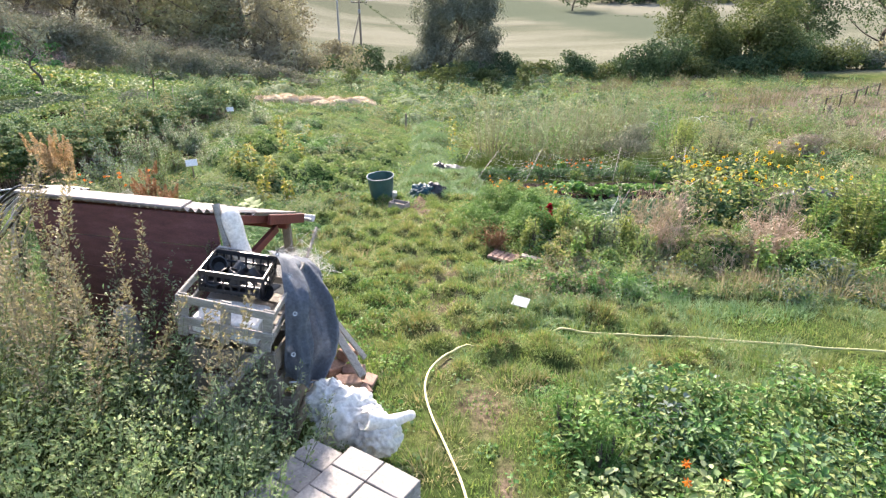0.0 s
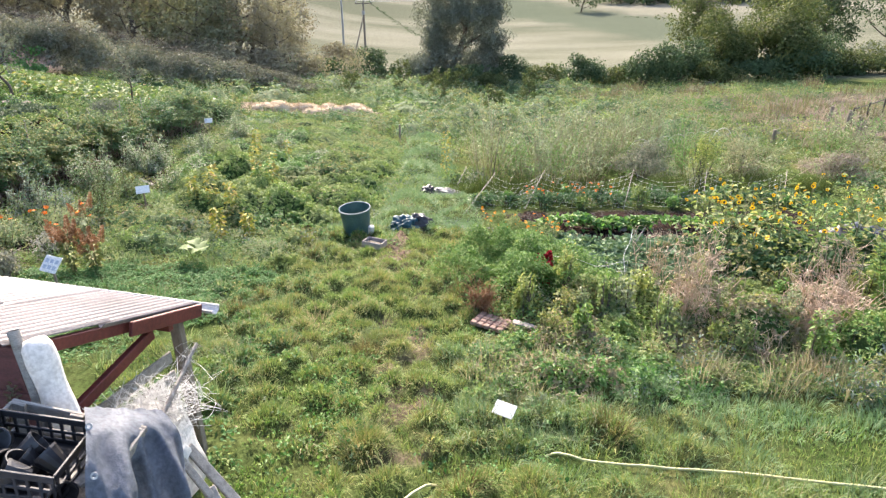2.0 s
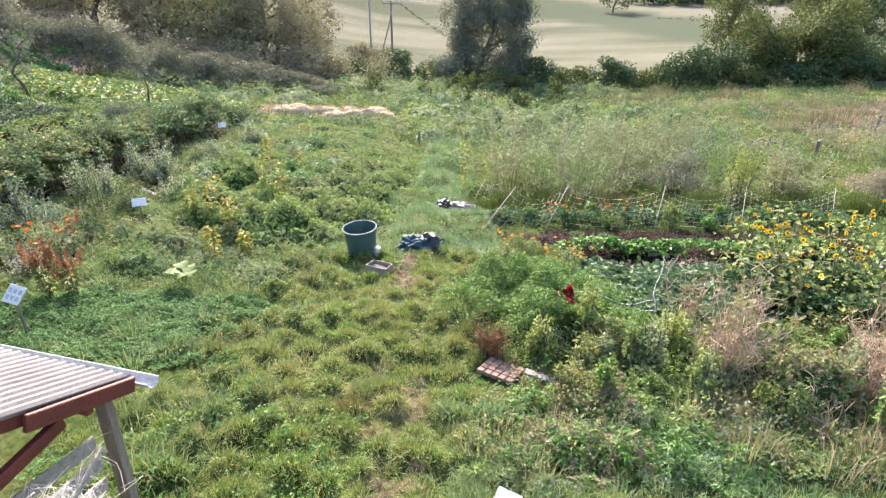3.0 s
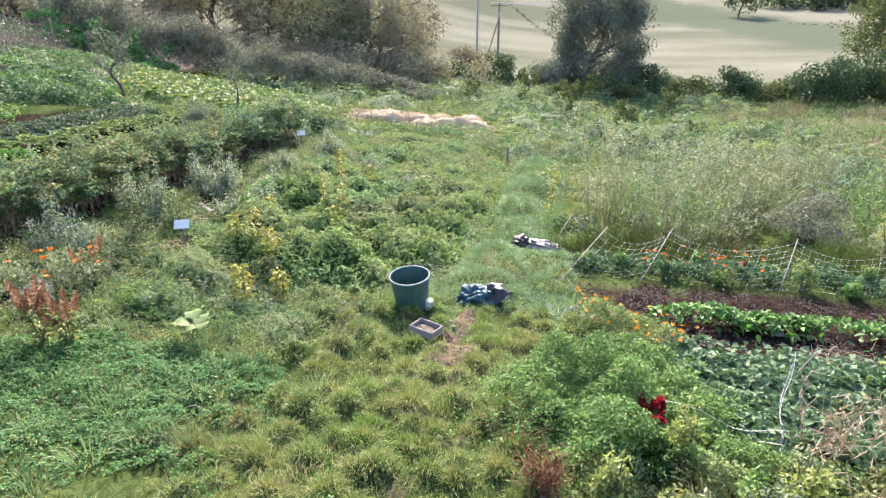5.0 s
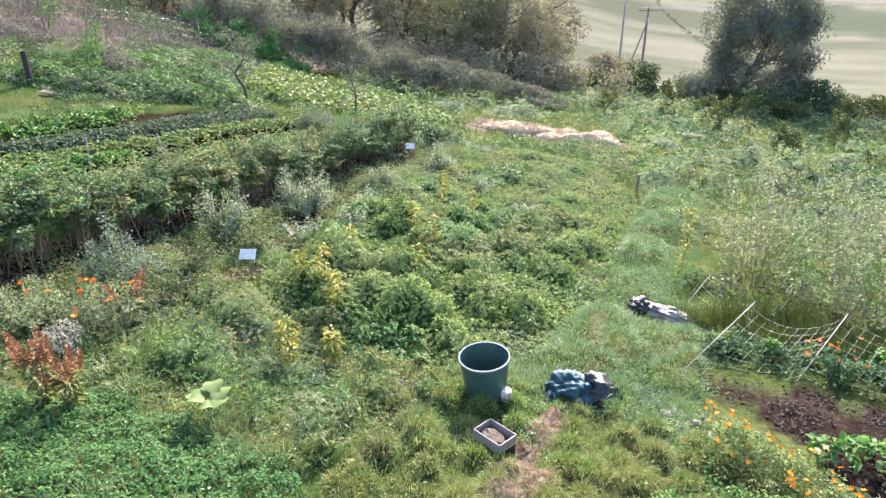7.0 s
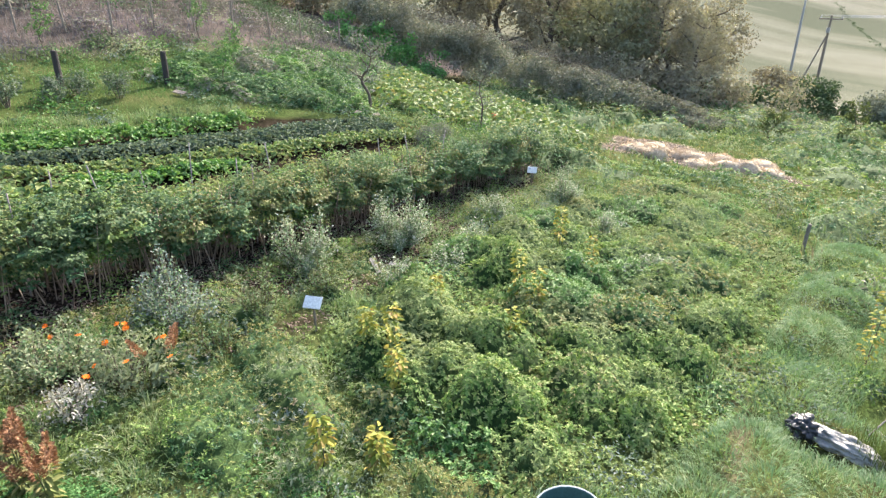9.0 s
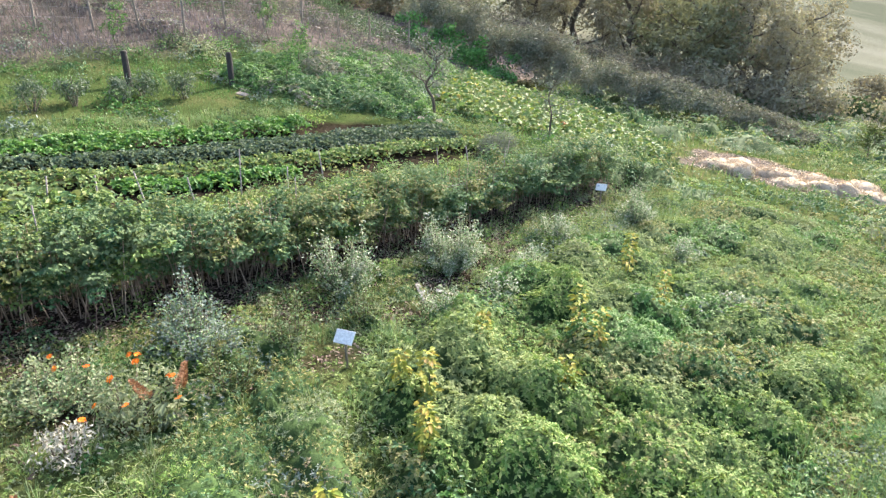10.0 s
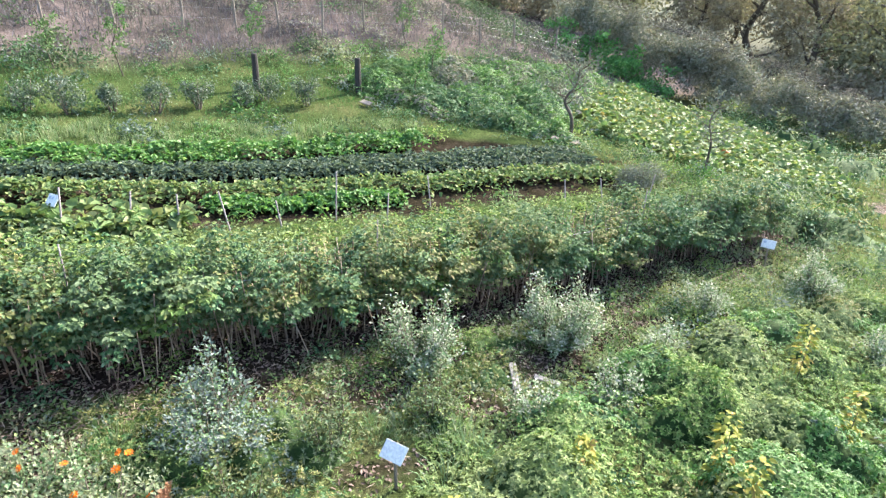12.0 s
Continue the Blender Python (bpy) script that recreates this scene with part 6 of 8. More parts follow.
tussocks("soft_tufts", 620, 0.3, 9.5, 4.6, 7.6, lambda a, b: lawn(a, b) * sst(0.40, 0.56, fbm(a * 0.9, b * 0.9, 57)), 110, 0.10, 0.22, 0.006, [SOFT, LONG, GRASS], "lumpy soft tufts of long green grass", 0.17, 0.95)
scatter_clumps("lawn_weeds", 210, (-1.5, 1.1, 3.6, 8.2, lambda a, b: off_things(a, b) * (1 - worn(a, b)) * np.clip(near_line(a, b, -0.6, 4.6, -1.0, 7.6, 0.5) + 0.7 * near_line(a, b, 0.85, 3.3, 0.95, 5.0, 0.25) + 0.25 * sst(0.5, 0.6, fbm(a, b, 59)), 0, 1)), 0.08, 0.22, 0.8, [LUSH, FRESH, CLOVER, SOFT], [30, 28, 22, 20], 130, 0.05, 0.028, "fresh green weeds spilling onto the lawn", "weeds", tilt=0.9)

# clover patch and low broad-leaved cover
h = Heap()
def clover_top(x, y):
    return land(x, y) + 0.03 + 0.09 * domes(*warped(x, y, 67, 0.3, 1.4), 0.62, 61, 0.32, 0.62) * sst(0.3, 0.52, fbm(x * 0.8, y * 0.8, 64)) + 0.05 * domes(x, y, 0.22, 63)


x, y = spots(62000, -7.5, -1.6, 6.6, 12.4, lambda a, b: np.clip(inside(a, b, CLOVERS, 0.9) * (0.4 + 0.6 * sst(0.34, 0.5, fbm(a * 0.8, b * 0.8, 64))) + 0.35 * sst(0.5, 0.62, fbm(a, b, 61)), 0, 1) * off_things(a, b))
n = len(x)
rosettes(h, x, y, clover_top, 0.06, some(n, 0.018, 0.032), some(n, 0.014, 0.024), 0, leaves=4, up=0.6)
x, y = spots(26000, -1.8, 1.4, 3.3, 13.4, lambda a, b: (1 - lawn(a, b) * 0.75) * sst(0.52, 0.64, fbm(a * 1.1, b * 1.1, 63)) * off_things(a, b))
n = len(x)
leaf(h, ground_points(x, y, 0) + np.stack([0 * x, 0 * x, some(n, 0.01, 0.1)], 1), around(n, 0.6, 0.25), some(n, 0.025, 0.055), some(n, 0.02, 0.04), 0)
stuff("clover_cover", h, CLOVER, "dark green low clover and creeping weeds", "weeds")

MINT = [(-6.6, 16.2), (-5.8, 14.0), (-3.9, 13.0), (-1.9, 13.6), (-1.2, 15.2), (-0.9, 18.0), (-1.2, 22.0), (-1.5, 26.0), (-3.5, 30.0), (-7.0, 29.0), (-7.0, 24.5), (-7.2, 20.0)]


def mound(x, y):
    """Top of the herb growth above the ground."""
    u, v = warped(x, y, 79, 0.5)
    p, q = warped(x, y, 83, 0.3, 1.6)
    m = 0.3 + 0.7 * sst(0.32, 0.58, fbm(x * 0.4, y * 0.4, 71))
    top = 0.03 + m * (0.52 * domes(u, v, 1.15, 71, 0.40, 0.66, 0.5) + 0.22 * domes(p + 3, q, 0.55, 75, 0.34, 0.62, 0.5)) + 0.10 * (fbm(x * 2.6, y * 2.6, 76) - 0.3)
    return 0.03 + top * rim(x, y, MINT, 0.8) * (1 - 0.45 * sst(17, 23, y)) + 0.05 * domes(x, y + 2, 0.24, 78)


def herb_top(x, y):
    return land(x, y) + mound(x, y)


h = Heap()
x, y = spots(98000, -8.0, -0.5, 12.8, 30.5, lambda a, b: sided(herb_top, a, b) * inside(a, b, MINT, 0.3) * np.where(b > 20, 0.62, 1) * off_things(a, b))
n = len(x)
rosettes(h, x, y, herb_top, 0.12, some(n, 0.038, 0.066), some(n, 0.019, 0.032), patch_kind(x, y, 1.15, 71, [58, 16, 4, 19, 3]))
stuff("meadow_herbs", h, [HERB, OLIVE, DEEP, LUSH, BLUISH], "lush green mounds of low mint-like herbs", "meadow")
bed("meadow_shaded_growth", -8.0, -0.5, 12.8, 30.5, 0.09, herb_top, lambda a, b: (rim(a, b, MINT, 0.9) > 0.35) * off_things(a, b), "dense inner growth of the herb mounds, coloured dark as shade", 0.12)

tussocks("mound_grass", 520, -7.5, -0.8, 13, 29, lambda a, b: inside(a, b, MINT, 0.5) * sst(0.46, 0.58, fbm(a * 0.55, b * 0.55, 88)) * off_things(a, b), 42, 0.16, 0.38, 0.011, SOFT, "pale green grass growing through the herb mounds", 0.2, 0.8)

# soft bright grass along the way past the net
WAY = [(-2.0, 13.4), (-1.3, 15.2), (-0.9, 18.0), (-1.2, 22.0), (-1.5, 27.0), (0.6, 27.0), (0.5, 20.5), (0.2, 18.2), (1.1, 17.4), (1.1, 15.6), (1.2, 14.2), (0.8, 13.2)]


def way_top(x, y):
    return land(x, y) + (0.14 * domes(x, y, 0.6, 171) + 0.38 * domes(*warped(x, y, 175, 0.4, 0.8), 1.2, 173, 0.4, 0.7) * sst(0.35, 0.55, fbm(x * 0.7, y * 0.7, 174))) * rim(x, y, WAY, 0.5) * (1 - np.exp(-((x - 0.22) ** 2 + (y - 17.0) ** 2) / 0.5)) * (1 - np.exp(-((x + 0.4) ** 2 + (y - 13.75) ** 2) / 0.3))


h = Heap()
x, y = spots(66000, -2.1, 1.3, 13.2, 27, lambda a, b: inside(a, b, WAY, 0.3) * (1 - 0.8 * bare(a, b)) * off_things(a, b))
n = len(x)
N = slope_normal(way_top, x, y, 0.05)
P = ground_points(x, y, -0.01)
P[:, 2] = way_top(x, y) - 0.02
blade(h, P, N[:, :2] * 1.3 + rng.normal(0, 0.45, (n, 2)), some(n, 0.07, 0.17), some(n, 0.006, 0.011))
stuff("way_grass", h, SOFT, "soft bright green grass on the way past the net", "grass")

scatter_clumps("edge_herbs", 190, (-7.6, 0.6, 12.4, 31, lambda a, b: np.clip(inside(a, b, MINT, 1.1) * (1 - rim(a, b, MINT, 1.3)) + (1 - inside(a, b, MINT)) * inside(a, b, WAY, 0.9) * 0.5 + 0.6 * (b > 27.5), 0, 1) * off_things(a, b)), 0.18, 0.5, 0.95, [HERB, DEEP, BLUISH, LUSH], [44, 16, 22, 18], 110, 0.075, 0.034, "green herbs spilling from the mounds onto the grass", "meadow", tilt=0.9)
scatter_clumps("way_clumps", 210, (-2.2, 1.6, 13.6, 27, lambda a, b: inside(a, b, WAY, 0.7) * off_things(a, b) * (1 - bare(a, b))), 0.14, 0.42, 0.9, [SOFT, HERB, DEEP, BLUISH], [34, 30, 16, 20], 150, 0.065, 0.022, "soft grass and herb clumps along the way", "grass", tilt=1.2)
# mixed rough growth between the herbs and the lawn
ROUGH = [(-8.2, 7.5), (-8.1, 27.5), (-6.6, 27.0), (-6.9, 20.0), (-6.4, 16.4), (-5.8, 14.2), (-3.8, 13.2), (-2.0, 13.4), (-1.9, 12.3), (-2.2, 11.2), (-2.9, 10.8), (-3.8, 11.3), (-5.6, 10.6), (-6.2, 9.4), (-6.4, 7.5)]


def thin(x, y):
    """Gaps where litter and soil show."""
    return 1 - np.maximum(0.9 * near_line(x, y, -7.3, 11.5, -6.9, 20.0, 1.5), 0.6 * near_line(x, y, -7.7, 11.0, -7.5, 25.0, 0.8)) * sst(0.46, 0.54, fbm(x * 1.5, y * 1.5, 187))


def rough_top(x, y):
    return land(x, y) + 0.02 + rim(x, y, ROUGH, 0.5) * (0.04 + 0.34 * domes(*warped(x, y, 186, 0.35, 1.3), 0.8, 181, 0.40, 0.72, 0.5)) * sst(0.3, 0.55, fbm(x * 0.9, y * 0.9, 183)) * thin(x, y) + 0.10 * domes(x, y, 0.3, 185)


tussocks("long_grass", 1150, -9, -1.5, 7, 28, lambda a, b: inside(a, b, ROUGH, 0.3) * 0.75 * thin(a, b) * off_things(a, b), 50, 0.10, 0.26, 0.009, LONG, "pale green long grass bending over", 0.12, 0.85)
h = Heap()
x, y = spots(105000, -8.4, -1.6, 7.5, 27.5, lambda a, b: sided(rough_top, a, b) * inside(a, b, ROUGH, 0.3) * thin(a, b) * np.where(b > 20, 0.6, 1) * off_things(a, b))
n = len(x)
rosettes(h, x, y, rough_top, 0.12, some(n, 0.028, 0.055), some(n, 0.010, 0.021), patch_kind(x, y, 0.8, 181, [22, 40, 10, 14, 7, 7]), leaves=5, up=0.9, rise=0.8)
stuff("rough_weeds", h, [WEED, HERB, DEEP, OLIVE, BLUISH, SEED], "mixed grey-green, fresh and yellowish weeds", "weeds")
bed("rough_shaded_growth", -8.4, -1.6, 7.5, 27.5, 0.1, rough_top, lambda a, b: inside(a, b, ROUGH, 0.3) * (thin(a, b) > 0.6) * off_things(a, b), "dense inner growth of the weeds, coloured dark as shade", 0.12)
scatter_clumps("rough_clumps", 520, (-8.4, -1.6, 7.4, 27.5, lambda a, b: inside(a, b, ROUGH, 0.3) * (0.35 + 0.65 * thin(a, b)) * off_things(a, b)), 0.10, 0.30, 1.25, [WEED, HERB, DEEP, OLIVE, BLUISH, SEED], [28, 24, 7, 24, 6, 11], 190, 0.042, 0.016, "patchwork of weed and herb clumps", "weeds", tilt=0.9)
scatter_clumps("clover_clumps", 190, (-7.0, -0.8, 7.2, 13.0, lambda a, b: np.clip(inside(a, b, CLOVERS, 0.6) + 0.2, 0, 1) * (1 - 0.8 * lawn(a, b)) * off_things(a, b)), 0.10, 0.32, 0.8, [CLOVER, DEEP, HERB, OLIVE], [40, 25, 20, 15], 200, 0.045, 0.026, "low green clumps of clover and weeds", "weeds")
tussocks("clover_grass", 190, -7.0, -1.4, 6.8, 12.4, lambda a, b: (0.35 + 0.65 * sst(0.45, 0.58, fbm(a * 0.8, b * 0.8, 66))) * off_things(a, b), 60, 0.12, 0.30, 0.009, LONG, "pale soft tufts of grass in the clover", 0.13, 0.9)
# litter of dry stems under the cane row
h = Heap()
x, y = spots(16000, -9.6, -5.6, 8, 27, lambda a, b: np.clip(near_line(a, b, -8.3, 8, -8.3, 26.5, 0.9) + 0.5 * near_line(a, b, -7.3, 11.0, -6.9, 20.0, 1.4) * sst(0.45, 0.54, fbm(a * 1.5, b * 1.5, 187)), 0, 1))
n = len(x)
leaf(h, ground_points(x, y, 0.015), rng.normal(0, 1, (n, 3)) * [1, 1, 0.12], some(n, 0.05, 0.16), some(n, 0.004, 0.012), 0, droop=0.0)
x, y = spots(30000, -9.8, -5.6, 8, 27, lambda a, b: np.clip(near_line(a, b, -8.7, 8, -8.7, 26.5, 1.0) + 0.8 * near_line(a, b, -7.3, 11.0, -6.9, 20.0, 1.4) * sst(0.45, 0.54, fbm(a * 1.5, b * 1.5, 187)), 0, 1))
n = len(x)
leaf(h, ground_points(x, y, 0.01), rng.normal(0, 1, (n, 3)) * [1, 1, 0.25], some(n, 0.03, 0.07), some(n, 0.02, 0.045), 1, droop=0.2)
stuff("cane_litter", h, [STALK, LITTER], "dry broken stems and leaves littering the soil", "litter")

# the tall growth round the sign and in front of the vegetable plot
FRONT = [(0.75, 7.0), (0.7, 8.4), (1.5, 9.0), (2.4, 9.6), (7.5, 9.7), (9.5, 8.6), (9.5, 7.3), (4.0, 7.3), (2.2, 7.1)]


def front_top(x, y):
    return land(x, y) + 0.03 + rim(x, y, FRONT, 0.6) * (0.04 + 0.50 * sst(0.25, 0.6, fbm(x * 0.9, y * 0.9, 203)) * (0.1 + 0.9 * domes(x + 0.4 * (vnoise(x * 2.5, y * 2.5, 204) - 0.5), y, 0.8, 201, 0.4, 0.72, 0.5))) + 0.06 * domes(x, y, 0.3, 205)


tussocks("hay_grass", 230, 0.4, 9.5, 6.8, 9.8, lambda a, b: inside(a, b, FRONT, 0.2) * sst(0.38, 0.52, fbm(a * 0.9, b * 0.9, 207)), 60, 0.22, 0.52, 0.008, HAY, "tall pale grass gone to hay beside the plot", 0.13, 0.6)
tussocks("green_verge_grass", 520, 0.4, 9.5, 6.0, 9.2, lambda a, b: (b < 8.2) * (b > 6.3 + 0.1 * a), 80, 0.10, 0.24, 0.007, SOFT, "soft green verge grass beside the plot", 0.14, 0.85)
h = Heap()
x, y = spots(22000, 0.4, 9.5, 6.9, 10.2, lambda a, b: inside(a, b, FRONT, 0.3) * np.where(a > 6, 0.5, 1))
n = len(x)
rosettes(h, x, y, front_top, 0.14, some(n, 0.035, 0.07), some(n, 0.014, 0.030), patch_kind(x, y, 0.8, 201, [24, 24, 18, 10, 14, 10]), leaves=5, up=0.9, rise=0.7)
stuff("plot_weeds", h, [WEED, HERB, LUSH, SEED, OLIVE, BLUISH], "bushy grey-green and tan weeds at the plot edge", "weeds")
bed("plot_shaded_growth", 0.4, 9.5, 6.9, 10.2, 0.1, front_top, lambda a, b: rim(a, b, FRONT, 0.6) > 0.4, "dense inner growth of the plot edge, coloured dark as shade", 0.12)
scatter_clumps("plot_edge_clumps", 260, (0.5, 9.5, 7.0, 10.3, lambda a, b: inside(a, b, FRONT, 0.3)), 0.12, 0.36, 1.5, [WEED, HERB, DEEP, SEED, OLIVE, BLUISH], [28, 20, 18, 12, 12, 10], 170, 0.055, 0.022, "bushy weed clumps in front of the plot", "weeds", tilt=1.0)
scatter_clumps("mat_side_clumps", 60, (0.9, 2.9, 9.2, 10.5, lambda a, b: off_things(a, b)), 0.12, 0.34, 1.0, [HERB, WEED, LUSH, OLIVE, DEEP], [25, 25, 15, 20, 15], 170, 0.055, 0.024, "bushy weeds beside the clay block patch", "weeds", tilt=1.0)
scatter_clumps("verge_clumps", 520, (-2.2, 3.4, 4.0, 13.5, lambda a, b: (0.25 + 0.75 * (1 - lawn(a, b))) * sst(0.45, 0.58, fbm(a * 0.8, b * 0.8, 243)) * off_things(a, b) * (a < 0.9 + (b > 6) * 1.5)), 0.07, 0.22, 0.4, [CLOVER, LUSH, HERB, OLIVE], [30, 25, 25, 20], 170, 0.036, 0.02, "small green weed clumps in the turf", "weeds")

scatter_clumps("shed_side_clumps", 130, (-2.2, -0.1, 4.9, 8.8, lambda a, b: off_things(a, b) * sst(0.35, 0.5, fbm(a * 1.2, b * 1.2, 245))), 0.10, 0.30, 0.6, [LUSH, HERB, CLOVER], [40, 30, 30], 190, 0.045, 0.024, "bright green low weeds beside the shed", "weeds")
# single leafy weeds standing at the edge of the plot
for k in range(64):
    a, b = rng.uniform(1.4, 8.8), rng.uniform(7.9, 10.2)
    lm, lab = [(HERB, "upright fresh green weed beside the plot"), (WEED, "upright grey-green weed gone to seed"), (YELLOWGREEN, "leafy yellow-green weed beside the plot"), (OLIVE, "yellowish upright weed among dry stalks"), (FRESH, "leafy fresh green weed beside the plot")][(k * 3) % 5]
    r = rng.uniform(0.10, 0.22)
    bush("weed_plant", a, b, r, r, rng.uniform(0.4, 0.85), lm, 300, 0.065, lab, "plot weeds", W=0.032, stems=5, lumps=9, category="weed")

WEEDS = [(-5.8, 2.0), (-4.4, 1.1), (-2.6, 1.4), (-1.3, 2.1), (-0.78, 3.1), (-0.72, 3.9), (-1.9, 5.0), (-6.0, 5.6), (-6.4, 3.6)]
for k in range(18):
    a, b = 1.0 + 0.43 * k + rng.uniform(-0.15, 0.15), rng.uniform(15.9, 16.7)
    r = rng.uniform(0.14, 0.26)
    bush("bed_plant", a, b, r, r, rng.uniform(0.28, 0.55), [HERB, DEEP, LUSH][k % 3], 320, 0.07, "leafy green plant in the netted bed", "bed plants", W=0.042, stems=5, lumps=8, category="crop plant")

# tall weeds gone to seed in front of the shed
h = Heap()
x, y = spots(2300, -6.6, -0.62, 0.8, 5.6, lambda a, b: inside(a, b, WEEDS, 0.3) * off_things(a, b) * (b < 4.72 - 0.23 * (a + 1.87)) * np.where((a > -2.1) & (b > 3.78), 0.0, 1) * np.where(a > -1.0, 0.5, 1) * (b < 3.9 + 0.0 * a + (a < -1.9) * 9) * (1 - ((a > -1.08) & (b < 3.55) & (b > 2.2))))
n = len(x)
spire = rng.random(n) < np.where((y > 3.1) & (x < -1.6), 0.22, 0.02)
tall = np.where(spire, some(n, 1.3, 2.05), some(n, 0.85, 1.45)) * np.interp(x, [-3.5, -1.7, -1.2, -0.95, -0.75], [1.05, 0.92, 0.72, 0.5, 0.32]) * np.interp(y, [1.2, 2.6, 3.4, 4.6], [0.7, 0.85, 1.0, 1.05])
P0 = ground_points(x, y, -0.05)
lean = rng.normal(0, 0.14, (n, 2)) + [0.13, 0.0]
P1 = P0 + np.stack([lean[:, 0], lean[:, 1], np.ones(n)], 1) * tall[:, None]
rod(h, P0, P0 + (P1 - P0) * 0.96, 0.004, 0.0015, 1)
per = 74
idx = np.repeat(np.arange(n), per)
s = 1.02 - 0.85 * rng.random(len(idx)) ** 1.15
# leafy side shoots, shorter towards the tip
shoot = np.floor(s * 11)
a = (shoot * 2.4 + idx * 1.7) + rng.normal(0, 0.5, len(idx))
rad = (0.17 * np.minimum(1.06 - s, 0.55) * np.where(spire[idx], 0.6, 1.0) + 0.018) * rng.random(len(idx)) ** 0.6
P = P0[idx] + (P1 - P0)[idx] * s[:, None] + np.stack([np.cos(a) * rad, np.sin(a) * rad, rad * 0.9], 1)
A = np.stack([np.cos(a), np.sin(a), rng.uniform(0.2, 1.6, len(idx))], 1)
small = np.where(s > 0.72, 0.62, 1.0)
leaf(h, P, A, some(len(idx), 0.032, 0.062) * small, some(len(idx), 0.013, 0.025) * small, np.where(spire[idx] & (s > 0.58), 2, np.where((s < 0.6) | (y[idx] + 0.5 * vnoise(x[idx], y[idx], 5) < 3.3), 3, 0)))
# fuzzy tan plumes on the tallest ones
j = np.repeat(np.flatnonzero(spire), 210)
s = 1.04 - 0.5 * rng.random(len(j))
a = rng.uniform(0, 6.283, len(j)) + np.floor(s * 16) * 2.4
rad = (0.014 + (0.16 + 0.14 * np.sin(np.floor(s * 16) * 5.1 + j)) * np.minimum(1.07 - s, 0.34)) * rng.random(len(j)) ** 0.5
P = P0[j] + (P1 - P0)[j] * s[:, None] + np.stack([np.cos(a) * rad, np.sin(a) * rad, rad * 0.8], 1)
leaf(h, P, np.stack([np.cos(a), np.sin(a), rng.uniform(0.4, 1.8, len(j))], 1), some(len(j), 0.022, 0.040), some(len(j), 0.012, 0.022), 2)
stuff("tall_weeds", h, [WEED, GREENSTEM, SEED, WEEDGREEN], "tall grey-green weeds with tan seed heads before the shed", "weeds")

cx, cy = spots(900, -6.2, -0.85, 1.0, 5.4, lambda a, b: inside(a, b, WEEDS, 0.3) * (b < 4.5 - 0.23 * (a + 1.87)) * np.where(a > -2.0, b < 3.72, 1) * (1 - ((a > -1.08) & (b < 3.55) & (b > 2.2))))
h = Heap()
r = some(len(cx), 0.10, 0.24)
clumps(h, cx, cy, r, some(len(cx), 0.5, 1.15) * np.where(cx > -1.35, 0.6, 1), np.where(rng.random(len(cx)) < 0.8, 0, 1), 95, 0.042, 0.017, None, 0.9)
stuff("weed_bushes", h, [WEEDGREEN, WEED], "dense grey-green bushy weeds before the shed", "weeds")

# broad-leaved crops in the near bed
h = Heap()
x, y = spots(620, 0.85, 5.4, 2.2, 5.0, lambda a, b: (b < 4.35 + 0.12 * a + 0.3 * (vnoise(a * 1.5, b, 4) - 0.5)) * (a > 0.9 + 0.25 * vnoise(b * 2, b, 3)))
n = len(x)
tall = some(n, 0.6, 1.1) * (0.14 + 0.5 * domes(x, y, 0.7, 141, 0.4, 0.66, 0.6))
P0 = ground_points(x, y, -0.04)
P1 = P0 + np.stack([rng.normal(0, 0.12, n), rng.normal(0, 0.12, n), tall], 1)
rod(h, P0, P1, 0.008, 0.004, 1)
idx = np.repeat(np.arange(n), 60)
s = rng.uniform(0.15, 1.05, len(idx))
a = rng.uniform(0, 6.283, len(idx))
rad = some(len(idx), 0.01, 0.17)
P = P0[idx] + (P1 - P0)[idx] * s[:, None] + np.stack([np.cos(a) * rad, np.sin(a) * rad, rad * 0.2], 1)
big = np.repeat(rng.random(n) < 0.4, 60)
leaf(h, P, np.stack([np.cos(a), np.sin(a), rng.uniform(-0.5, 1.0, len(idx))], 1), np.where(big, some(len(idx), 0.045, 0.085), some(len(idx), 0.035, 0.07)), np.where(big, some(len(idx), 0.030, 0.055), some(len(idx), 0.012, 0.024)), np.repeat(rng.choice([0, 2, 5, 4, 6, 7], n, p=[0.34, 0.28, 0.06, 0.20, 0.05, 0.07]), 60), broad=True, droop=0.3)
stuff("leafy_crops", h, [LUSH, GREENSTEM, HERB, OLIVE, DEEP, YELLOWGREEN, BLUISH, WEEDGREEN], "lush broad-leaved green crops in the near bed", "crops")


for a, b, r, hh in [(1.05, 4.15, 0.24, 0.5), (1.25, 3.75, 0.2, 0.42), (2.3, 4.5, 0.2, 0.4), (3.9, 4.7, 0.22, 0.42)]:
    bush("feathery_plant", a, b, r, r, hh, FRESH, 1300, 0.05, "bright green feathery plant at the edge of the near bed", "feathery plants", W=0.012, stems=14, category="plant")

